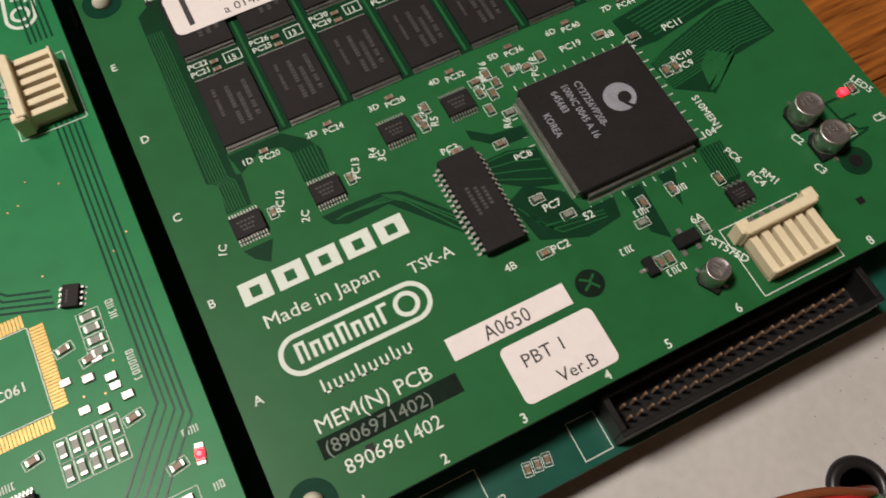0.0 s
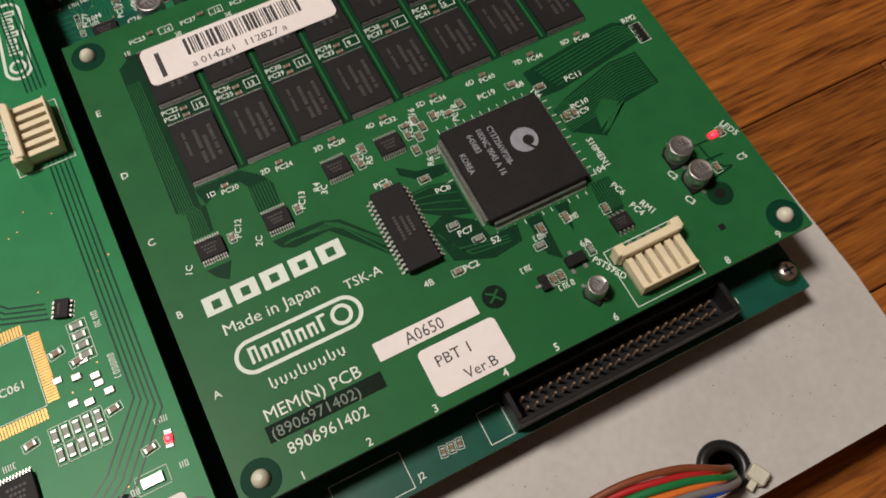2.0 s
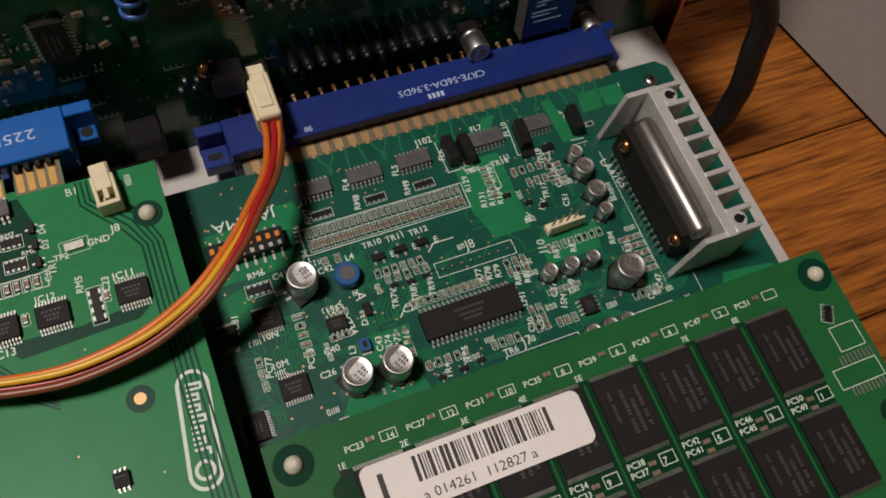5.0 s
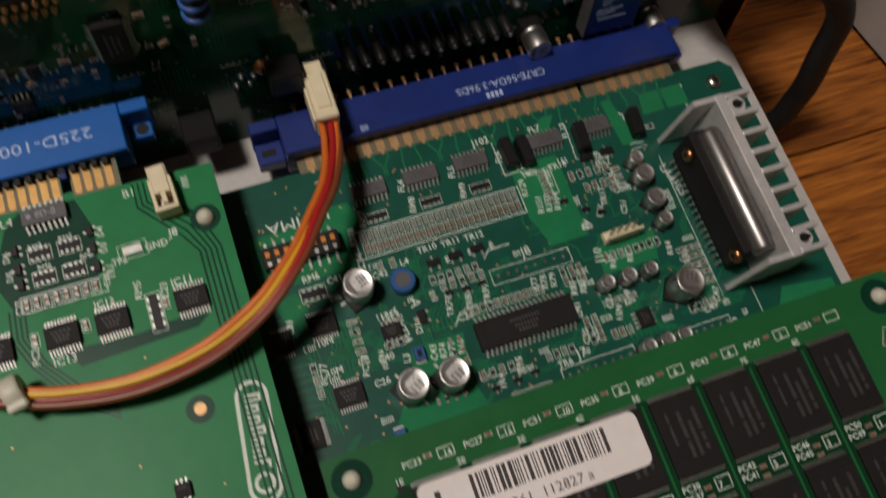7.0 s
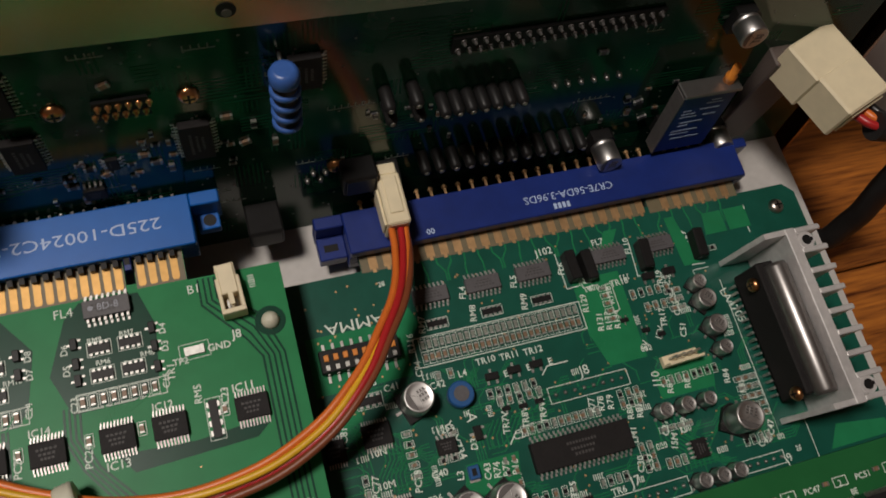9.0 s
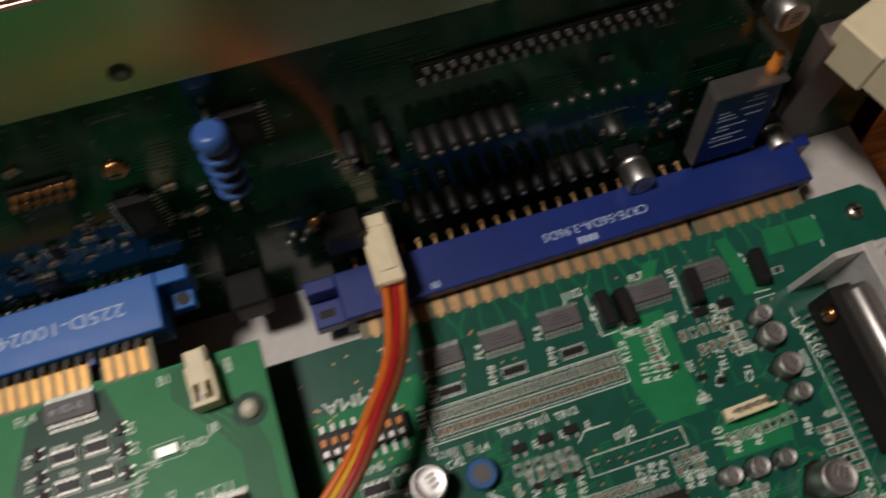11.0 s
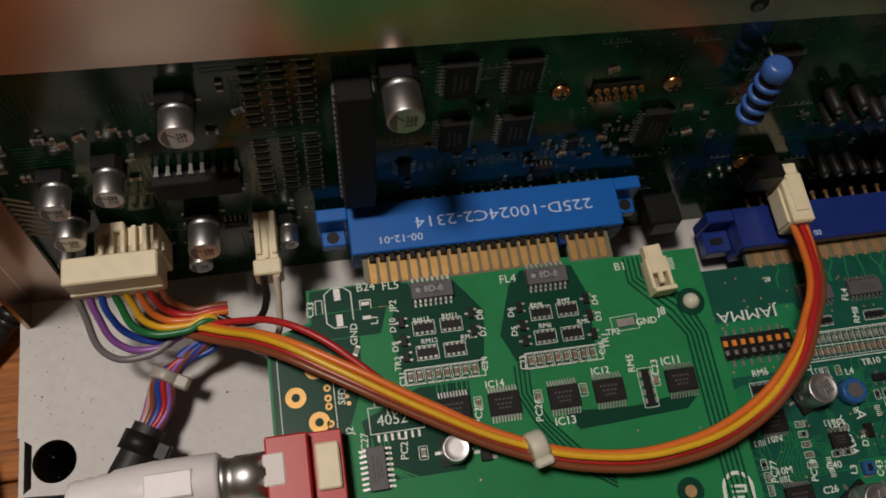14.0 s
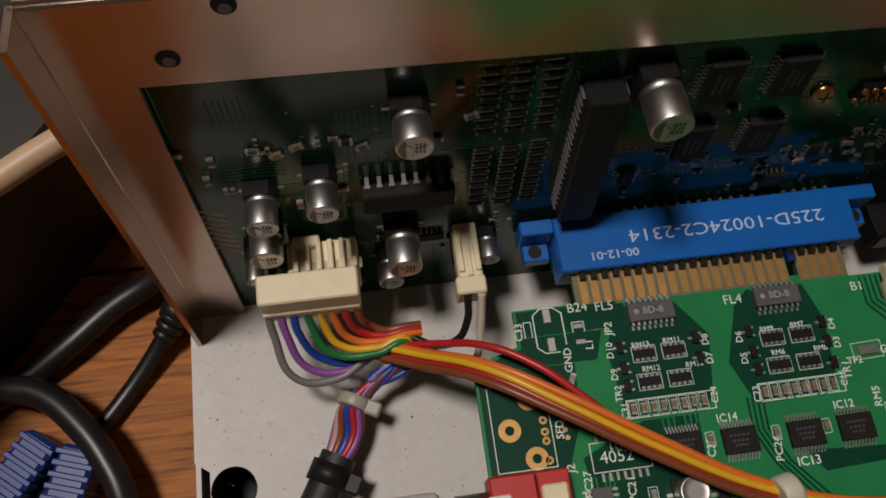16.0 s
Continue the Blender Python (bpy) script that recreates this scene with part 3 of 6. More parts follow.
made("trace_pattern", [POUR_J], main_fine, main, (0, 0, 0), kind="stuff")
made("via_pattern", [GOLDDULL], main_vias, main, (0, 0, 0), kind="stuff")
made("copper_pour", [POUR_J], main_copper, main, (0, 0, 0), kind="stuff")
for i, x in enumerate((12.5, 27.2, 41.8, 64.5, 79.5)):
    small_outline(main, (x, -10.6 + 0.1 * i, 0), 9.6, 4.0, 1.7, 8, 1.2, 180, "filter_chip", CHIPGREY, reach=1.5)
for x, y in ((12.5, -18.2), (27.8, -18.2), (42.2, -18.2)):
    network(main, (x, y, 0), 5.4, 1.5)
for x, y in ((52.4, -11.6), (57, -12.4), (74.2, -12.8), (91.2, -13)):
    big = x > 60
    made("ferrite_filter", [BLACK, SILK], lambda bm: (box(bm, -1.5, 1.5, -4.2, 4.2, 0.1, 4.6, 0, 0.35), box(bm, -2.6, -2.35, -5.4, 5.2, 0.07, 0.1, 1), box(bm, -2.35, 1.6, -5.4, -5.15, 0.07, 0.1, 1)), main, (x, y, 0), -4 if big else 2, key="ferrite")
# the long double row of small resistors in a printed frame
for k in range(2):
    for i in range(26):
        passive(main, (7.2 + i * 1.72, -23.1 - k * 3.4, 0), 2.2, 0.95, 0.5, 90, CERGREY if k == 0 else CERAMIC, "array_resistor", outline=True)


def main_print(bm):
    silk_box(bm, 4.8, 52.2, -28.9, -20.9, 0.25)
    silk_box(bm, 36, 59, -46, -41.6)
    silk_box(bm, 44.5, 65.5, -76.4, -72)
    silk_box(bm, 79, 94, -76, -72.5)
    silk_box(bm, 61, 63, -26, -18)
    box(bm, 103.5, 103.7, -77, -66, 0.03, 0.05)
    box(bm, 88, 93, -19.8, -19.6, 0.03, 0.05)
    box(bm, 88, 88.2, -23, -19.8, 0.03, 0.05)
    box(bm, 94.8, 95, -69, -24, 0.03, 0.05)
    strip(bm, [(22.5, -53), (25, -50), (27, -50)], 0.3, 0.03, 0.05)
    strip(bm, [(36, -38), (38, -36), (44, -36)], 0.3, 0.03, 0.05)
    r = random.Random(3)
    for x, y, n in ((5, -32, 3), (44, -40, 2), (54, -16.5, 4), (55, -19, 4), (66, -18, 3), (78, -20, 4), (80, -31, 3), (90, -40, 3), (65, -38.5, 3),
                    (27, -50.6, 3), (58, -50, 4), (58, -53.5, 4), (-6, -37, 3), (4, -45.5, 3), (13, -43.5, 2), (-12, -57.5, 3), (24, -68.5, 4), (34, -70, 4), (52, -70.5, 2), (68, -61.5, 3), (76, -69, 3), (86, -66, 3), (90, -58, 3), (91, -50, 3), (12, -71, 4), (-3, -71, 3), (-16, -48, 3), (41, -67, 3), (60, -64, 3), (94, -70, 2)):
        bars(bm, x, y, 1.5, n, r)
    for x, y, n in ((66, -31, 3), (1.5, -58, 5), (92, -38, 4), (98, -74, 2), (19, -45, 3)):
        bars(bm, x, y, 1.4, n, r, True)


made("printed_legend", [SILK], main_print, main, (0, 0, 0), kind="stuff")
writing("JAMMA", 0.8, -12.2, 0.03, 4.2, SILK, main, 180, wide=1.3)
writing("28", -0.2, -5.2, 0.03, 1.9, SILK, main)
writing("1", 110.5, -5.2, 0.03, 1.8, SILK, main)
for text, x, y, t in (("RM6", -11.4, -30.4, 2), ("C41", -5.4, -32.6, 2), ("C42", 6.2, -34.8, 2), ("L4", 14.2, -33.4, 2), ("TR10", 19.6, -31.6, 2), ("TR11", 26.2, -31.8, 2), ("TR12", 32.8, -32.0, 2), ("10N", -12.6, -47.6, 2), ("12N", 4.8, -46.2, 2), ("10M", -12.4, -55.6, 2), ("C40", 1.0, -56.2, 2), ("C26", -1.8, -61.8, 2), ("C28", 23.8, -52.2, 2),
                      ("FL7", 61.2, -6.6, 2), ("TR18", 62.6, -19.2, 2), ("15M", 65.4, -65.4, 70), ("C90", 18.4, -77.2, 2), ("E", 32.4, -36, 2), ("E", 38.6, -35.8, 2), ("E", 26, -36.2, 2),
                      ("C94", 5.2, -31.0, 85), ("R116", 5.0, -24.6, 85), ("FL4", 21.8, -13.6, 78), ("FL5", 36.4, -13.6, 78), ("FL6", 50.6, -13.0, 78), ("FL8", 87.6, -16.0, 85), ("FL9", 89.8, -11.6, 85), ("FL10", 71.8, -11.2, 85), ("TR19", 77.6, -23.0, 80), ("TR17", 74.6, -33.6, 80), ("RM9", 37.6, -20.2, 80), ("RM8", 23.0, -20.2, 80), ("RM7", 8.8, -20.2, 80),
                      ("TR7W", 23.2, -50.4, 80), ("TR8W", 28.6, -50.4, 80), ("TR9W", 33.6, -50.2, 80), ("L3", 8.6, -58.4, 80), ("PC77", -12.6, -57.4, 80), ("PC78", -2.2, -58.6, 80), ("PC81", -17.4, -44, 80), ("C51", 79.0, -37.6, 75), ("C53", 79.4, -31.4, 75), ("C54", 79.6, -27.8, 75), ("C55", 79.8, -22.6, 75), ("C37", 64.4, -61.4, 75), ("C39", 69.6, -62.0, 75), ("C45", 88.2, -70.6, 15), ("C47", 93.2, -68.6, 70),
                      ("TR5", 35.4, -69.8, 80), ("TR4", 29.6, -72.6, 80), ("TR6", 44.4, -71.8, 2), ("D3", 14.0, -52.2, 80), ("R131", 56.6, -30.6, 80), ("R133", 59.0, -30.8, 80), ("R134", 61.4, -31.0, 80), ("R129", 54.2, -24.6, 85), ("R130", 57.4, -18.8, 85), ("R138", 62.0, -24.0, 85), ("5V", 66.4, -38.6, 60), ("12V", 71.4, -36.8, 60), ("R82", 69.8, -51.2, 80), ("R83", 75.0, -51.0, 80), ("R84", 86.6, -52.4, 80), ("R85", 90.0, -56, 80), ("R80", 56.6, -55.0, 80), ("R81", 59.2, -55.2, 80), ("R77", 47.0, -50.8, 80), ("R78", 49.6, -51.0, 80), ("R79", 52.2, -51.2, 80),
                      ("C43", 15.4, -60.0, 80), ("R74", 17.8, -60.2, 80), ("R75", 20.2, -60.4, 80), ("R16", 22.6, -60.6, 80), ("C30", 54.6, -68.4, 75), ("C32", 57.2, -68.6, 75), ("LM1", 55.6, -61.0, 80), ("1", 109.2, -12.4, 2)):
    writing(text, x, y, 0.03, 2.5, SILK, main, t)
for text, x, y, t, size in (("J102", 44.4, -6.2, 2, 2.9), ("J8", 46.2, -40.6, 2, 3.7), ("J7", 50.2, -71.0, 2, 3.7), ("J9", 94.0, -76.4, 20, 3.2), ("J10", 67.0, -48.6, 80, 3.4), ("LA4705", 93.4, -27.0, -76, 3.4), ("YMX734", 7.4, -43.6, -80, 2.8), ("A", 13.6, -42.4, -100, 4.0)):
    writing(text, x, y, 0.03, size, SILK, main, t)
writing("J1", 108.5, -219.6, 0.03, 2.4, SILK, main)
writing("J2", 17, -222, 0.03, 2.4, SILK, main)

# switch block
dip = made("switch_block", [BLACK], lambda bm: box(bm, -10.2, 10.2, -2.9, 2.9, 0.6, 3.4, 0, 0.2), main, (-9.3, -22.2, 0))
for i in range(8):
    x = (i - 3.5) * 2.45
    made("slider", [ORANGE], lambda bm: box(bm, -0.6, 0.6, -0.1, 1.5, 3.3, 3.9, 0, 0.1), dip, key="slider").location = (x * K, 0, 0)
    made("switch_lead", [TIN], lambda bm: (box(bm, -0.35, 0.35, -5.0, -2.8, 0.05, 0.5), box(bm, -0.3, 0.3, -3.2, -2.9, 0.05, 2.0), box(bm, -0.35, 0.35, 2.8, 5.0, 0.05, 0.5), box(bm, -0.5, 0.5, -2.3, -1.1, 3.38, 3.46)), dip, key="switchlead").location = (x * K, 0, 0)

can(main, (1.4, -37, 0), 3.9, 9.5, 20)
can(main, (6.6, -65, 0), 3.9, 9.5, -60)
can(main, (16.8, -65.5, 0), 3.9, 9.5, -60)
can(main, (83.5, -62, 0), 3.9, 9.5, 60)
for x, y, r in ((86, -24, 2.0), (86.5, -29, 2.7), (86.8, -36.6, 2.7), (86.6, -43, 2.0), (64, -55, 2.0), (70.4, -55, 2.1), (76.8, -55, 1.9), (67.8, -74.2, 2.0), (73, -74.2, 2.0), (78, -74.2, 2.0)):
    can(main, (x, y, 0), r, 5.2, 40)
ind = made("inductor", [INDUCTOR], lambda bm: rod(bm, (0, 0, 0.2), 3.4, 3.6, seg=28, rings=((0, 0.9), (0.1, 1), (0.9, 1), (1, 0.9))), main, (13, -38, 0))
made("core", [CHIPGREY], lambda bm: rod(bm, (0, 0, 3.7), 2.0, 0.25, seg=20), ind)
small_outline(main, (40.2, -58, 0), 27, 7.6, 2.4, 20, 1.3, 0, "sound_chip", reach=1.7)
for x, y in ((22.6, -35.2), (28.8, -34.9), (35, -34.8)):
    transistor(main, (x, y, 0), 0, 1.25)
for x, y in ((24, -44), (28.5, -44.4), (33, -44.2), (27, -71.5), (33, -71.2), (38, -70.6), (68, -33), (72, -35), (63, -29)):
    transistor(main, (x, y, 0), 180, 0.8)
for x, y in ((74, -18.6), (80.4, -18.4)):
    transistor(main, (x, y, 0), 0, 1.3)
rr = random.Random(11)
for x0, y0, nx, ny, dx, dy, turn in ((21, -39.5, 6, 1, 2.4, 0, 90), (23, -41.8, 5, 1, 2.7, 0, 90), (27, -50.6, 11, 1, 2.05, 0, 90), (25, -67.4, 5, 1, 2.6, 0, 90), (31, -75.2, 6, 1, 1.9, 0, 90), (68, -22.6, 5, 1, 2.6, 0, 90), (60, -19, 1, 5, 0, 2.2, 0), (55, -48, 3, 2, 2.4, 2.6, 90),
                                     (68, -47.6, 5, 1, 2.3, 0, 90), (79, -47.4, 3, 1, 2.3, 0, 90), (89, -52, 3, 5, 2.2, 2.5, 0), (85, -68, 4, 1, 2.2, 0, 90), (-15, -52.5, 1, 3, 0, 3.2, 90), (4.8, -52.6, 2, 1, 3, 0, 0), (56, -62.5, 2, 3, 2.4, 2.5, 90), (62, -68, 3, 1, 2.2, 0, 90), (-2.5, -44, 1, 5, 0, 2.6, 0), (20, -56.5, 2, 3, 2.3, 3.0, 90),
                                     (78.5, -24, 2, 3, 2.4, 2.5, 0), (71, -27, 3, 1, 2.5, 0, 90), (96.2, -14.5, 1, 1, 0, 0, 0), (43, -68, 4, 1, 2.2, 0, 90), (9, -46.5, 1, 1, 0, 0, 0), (9, -31.8, 2, 1, 3.4, 0, 90), (63.5, -59.5, 4, 1, 2.4, 0, 0), (12, -70, 4, 1, 2.3, 0, 90)):
    for i in range(nx):
        for j in range(ny):
            passive(main, (x0 + i * dx, y0 - j * dy, 0), 1.7, 0.85, 0.5, turn, rr.choice((CERAMIC, CERGREY, CERAMIC, BLACK)), outline=True)
small_outline(main, (6.4, -49.4, 0), 5, 3.9, 1.6, 4, 1.2, 0, "logic_chip", reach=1.2)
small_outline(main, (-9.8, -42.4, 0), 7.2, 5.6, 1.4, 10, 0.68, 0, "logic_chip", reach=1.1)
small_outline(main, (-8.4, -61.6, 0), 7.2, 5.6, 1.4, 10, 0.68, 0, "logic_chip", reach=1.1)
small_outline(main, (-20.5, -44, 0), 5.0, 5.6, 1.4, 7, 0.68, 0, "logic_chip", reach=1.1)
small_outline(main, (-20, -68, 0), 7.0, 5.6, 1.4, 10, 0.68, 90, "logic_chip", reach=1.1)
small_outline(main, (71.2, -66.4, 0), 5, 3.9, 1.6, 4, 1.2, 90, "logic_chip", reach=1.2)
network(main, (-9.5, -33.8, 0), 6.2, 2.0)
transistor(main, (15, -48.2, 0), 90, 1.3, "diode")
made("blue_coil", [INDUCTOR, BLACK, TIN], lambda bm: (box(bm, -1.4, 1.4, -1.7, 1.7, 0.2, 2.2, 0, 0.2), box(bm, -0.6, 0.6, -0.9, 0.9, 2.2, 2.25, 1), box(bm, -1.3, 1.3, -2.3, -1.7, 0.05, 0.4, 2)), main, (11.2, -57.2, 0))
made("blue_coil", [INDUCTOR, BLACK, TIN], lambda bm: (box(bm, -1.4, 1.4, -1.7, 1.7, 0.2, 2.2, 0, 0.2), box(bm, -1.3, 1.3, 1.7, 2.3, 0.05, 0.4, 2)), main, (0.5, -75, 0))
for x0, y0, n, d in ((38, -43.8, 8, 2.7), (46.5, -74.2, 8, 2.45), (81, -74.2, 6, 2.4)):
    for i in range(n):
        made("solder_point", [TIN], lambda bm: rod(bm, (0, 0, 0.02), 0.62, 0.5, seg=10, rings=((0, 1), (0.5, 0.7), (1, 0.3))), main, (x0 + i * d, y0, 0), key="solder")
hd = made("wire_header", [CREAM], lambda bm: (box(bm, -7, 7, -1.4, 1.4, 0.2, 2.2, 0, 0.15), box(bm, -7, 7, -2.0, -1.2, 0.2, 6.2, 0, 0.15)), main, (74.2, -42.4, 0), 2)
hd.scale = (0.75, 0.9, 0.9)
for i in range(4):
    made("pin", [TIN], lambda bm: box(bm, -0.32, 0.32, -0.32, 0.32, 2.0, 8.0, 0, 0.08), hd, key="hpin").location = ((i - 1.5) * 3.0 * K, 0.1 * K, 0)

# amplifier with its heat sink
def gusset(bm, y0, y1):
    """A side cheek that narrows towards its top."""
    v = [bm.verts.new((x * K, y * K, z * K)) for y in (y0, y1) for x, z in ((105.6, 0.2), (96.4, 0.2), (99.0, 20.8), (105.6, 20.8))]
    for q in ((0, 1, 2, 3), (7, 6, 5, 4), (0, 4, 5, 1), (1, 5, 6, 2), (2, 6, 7, 3), (3, 7, 4, 0)):
        bm.faces.new([v[i] for i in q])


sink = made("heat_sink", [SINK], lambda bm: box(bm, 105.4, 108.4, -66.6, -19, 0.2, 21, 0, 0.2), main, (0, 0, 0), label="bare aluminium heat sink with fins")
made("cheek", [SINK], lambda bm: gusset(bm, -20.6, -19.1), sink, (0, 0, 0))
made("cheek", [SINK], lambda bm: gusset(bm, -66.4, -64.9), sink, (0, 0, 0))
for i in range(9):
    y = -20 - i * 5.7
    made("fin", [SINK], lambda bm: box(bm, 108.3, 116.0, -0.75, 0.75, 0.2, 21, 0, 0.25), sink, key="fin").location = (0, y * K, 0)
for y in (-23.0, -62.6):
    made("screw_boss", [SINK, BLACK], lambda bm: (rod(bm, (0, 0, 0.2), 2.3, 20.6, seg=18), rod(bm, (0, 0, 20.8), 1.35, 0.1, seg=14, mat=1), box(bm, 0, 1.8, -0.5, 0.5, 20.82, 20.92, 1)), sink, (110.7, y, 0), key="sinkboss")
amp = made("amplifier_chip", [CHIP], lambda bm: (box(bm, 97.4, 102.6, -61, -25, 2.6, 15, 0, 0.4), box(bm, 101.4, 105.3, -59, -27, 2.6, 17, 0, 0.3)), main, (0, 0, 0))
for i in range(17):
    made("lead", [TIN], lambda bm: box(bm, 96.4, 97.0, -0.35, 0.35, 0.05, 3.2), amp, key="amplead").location = (0, (-27.5 - i * 1.95) * K, 0)
made("clamp_bar", [CLAMP], lambda bm: rod(bm, (102.2, -62.0, 15.6), 3.1, 35.6, "y", seg=24, rings=((0, 0.9), (0.03, 1), (0.97, 1), (1, 0.9))), sink, (0, 0, 0))
for y in (-30, -60):
    cross_screw(main, (96.6, y, 12), 1.9, BRASS, tip=(0, -75, 0))

# box header at the front edge
boxh = made("box_header", [BLACK], lambda bm: (box(bm, 43, 105, -222.6, -221.4, 0.2, 9.2, 0, 0.15), box(bm, 43, 105, -214.4, -213.2, 0.2, 9.2, 0, 0.15), box(bm, 43, 44.4, -221.4, -214.4, 0.2, 9.2, 0, 0.15), box(bm, 103.6, 105, -221.4, -214.4, 0.2, 9.2, 0, 0.15), box(bm, 44.4, 103.6, -221.4, -214.4, 0.2, 2.0)), main, (0, 0, 0))
for i in range(22):
    for k in (0, 1):
        made("pin", [CERAMIC], lambda bm: box(bm, -0.3, 0.3, -0.3, 0.3, 1.8, 6.2, 0, 0.1), boxh, key="boxpin").location = ((47.2 + i * 2.54) * K, (-219.2 + k * 2.54) * K, 0)


def front_print(bm):
    silk_box(bm, -3, 15.5, -223, -213.5)
    silk_box(bm, 36, 42.5, -222.5, -214)
    box(bm, 105.6, 109, -213.4, -213.2, 0.03, 0.05)
    box(bm, 108, 108.2, -222.6, -213.4, 0.03, 0.05)


made("front_legend", [SILK], front_print, main, (0, 0, 0), kind="stuff")
for x in (25, 27.2, 29.4):
    passive(main, (x, -218.5, 0), 1.9, 1.0, 0.5, 80, CERAMIC, outline=True)

# ---- the board with two rows of memory chips ----
Z2 = 15.5
mem = thing("memory_board", (55, -145, Z2), "green memory circuit board with two rows of black chips", "circuit board")
sheet("board", [(-20, -213), (130.5, -213), (130.5, -76), (-20, -76)], [ring(114.4, -195.3, 1.5)], Z2 - 1.6, Z2, [PCB_M, EDGE], mem)
for x, y in ((-14.2, -208), (125.6, -208), (-14.2, -82), (125.6, -82)):
    standoff(mem, (x, y, Z2), 4.6, pad=PADRING)
    made("spacer", [SCREW], lambda bm: rod(bm, (0, 0, 0.05), 2.6, Z2 - 1.8, seg=6), mem, (x, y, 0), key="spacer")


def mem_dark(bm):
    for pts in ([(-8, -90), (-4, -87), (113, -87), (113, -133.6), (-2.6, -133.6), (-2.6, -139), (-1.5, -139.4), (-2.2, -147), (-7.6, -147), (-6.8, -139.8), (-9, -138.4)],
                [(-2.6, -134), (9.8, -134), (14.4, -138), (16, -141.5), (15.4, -147.4), (9.6, -147.4), (9.8, -139.4), (8.6, -137.2), (4, -136), (-1.4, -139.4)],
                [(9.6, -156.4), (16.4, -156.4), (22.6, -156.8), (26.8, -158.4), (35, -168.4), (35, -174), (23.2, -160), (14, -160.4), (11, -159)], [(-7.6, -156.4), (-1.2, -156.4), (-3.4, -161), (-6, -159)],
                [(45.4, -171), (47, -181.4), (56.2, -185.2), (64.4, -184.2), (65.4, -179.6), (58, -179.6), (57, -174), (50, -169)], [(45.4, -151.5), (50, -155), (57, -156), (57, -159), (50.5, -158.6), (45.4, -154)],
                [(45.4, -160), (51, -160), (57, -162), (57, -172), (51, -170), (45.4, -166)],
                [(88.6, -141), (110.6, -138), (118.4, -137.4), (124.2, -140.2), (122.2, -146.4), (111.8, -147.8), (95, -150.4), (89, -150)],
                [(97, -152.4), (111, -148.6), (119.4, -148.8), (119.8, -160.2), (108.4, -161.6), (103.4, -157.6), (99.6, -160.4), (98, -167.6), (91, -163), (90, -155)], [(108.3, -161.4), (110, -158.8), (101, -166.4), (98.4, -168.2), (97.4, -166.4), (104, -162.4)],
                [(87, -178.4), (92.6, -178.4), (91.6, -187.4), (88.2, -190.6), (86.4, -187)], [(68, -179.6), (72, -179.6), (71, -193), (68, -190)], [(76, -179.6), (80, -179.6), (77, -188)]):
        slab(bm, pts, 0.01, 0.04)
    for pts in ([(114, -181), (121.6, -181.2)], [(114, -186), (122.2, -186.2)], [(118.5, -186), (120.4, -189.6), (122.6, -190.2)], [(114.6, -191.6), (122, -190.4)], [(118, -181.4), (118.4, -186)]):
        strip(bm, pts, 0.55, 0.01, 0.04)


made("bare_area", [DARK_M], mem_dark, mem, (0, 0, Z2), kind="stuff")


def mem_traces(bm):
    """Lacquered traces standing in the bare areas."""
    for i in range(7):
        strip(bm, [(-8.2 + i * 0.62, -96), (-8.2 + i * 0.62, -138.6), (-7.0 + i * 0.62, -140.2), (-7.0 + i * 0.62, -146.8)], 0.24, 0.04, 0.06)
        strip(bm, [(10.2 + i * 0.8, -139.8), (10.2 + i * 0.8, -147.2)], 0.24, 0.04, 0.06)
        strip(bm, [(46 + i * 0.5, -172 - i * 1.1), (49 + i * 0.6, -178.4 - i * 0.7), (62, -181 - i * 0.4)], 0.25, 0.04, 0.06)
        strip(bm, [(92 + i * 0.5, -142 - i * 1.1), (110, -139.6 - i * 1.1), (119, -139.2 - i * 0.9), (122.6, -141 - i * 0.6)], 0.3, 0.04, 0.06)
        strip(bm, [(46, -160.6 - i * 0.8), (51, -160.6 - i * 1.2), (56.4, -162.4 - i * 1.3)], 0.28, 0.04, 0.06)
        strip(bm, [(87.2 + i * 0.8, -178.6), (87.2 + i * 0.65, -187)], 0.25, 0.04, 0.06)
    for i in range(4):
        strip(bm, [(11 + i, -158.6 + i * 0.2), (22.8 + i * 0.6, -157.4 - i * 0.7), (26 + i * 0.2, -159.2 - i * 0.6), (34.4, -169 - i * 1.2)], 0.34, 0.04, 0.06)
    for i in range(13):
        strip(bm, [(90.5, -155 - i * 0.65), (111, -149.4 - i * 0.85), (119, -149.6 - i * 0.85)], 0.26, 0.04, 0.06)
        strip(bm, [(98 + i * 0.2, -167 + i * 0.05), (103.6 + i * 0.4, -162.4 + i * 0.16)], 0.2, 0.04, 0.06)
    for i in range(7):
        x = 10.98 + i * 14.75
        box(bm, x - 0.3, x + 0.3, -132.8, -88, 0.04, 0.08)


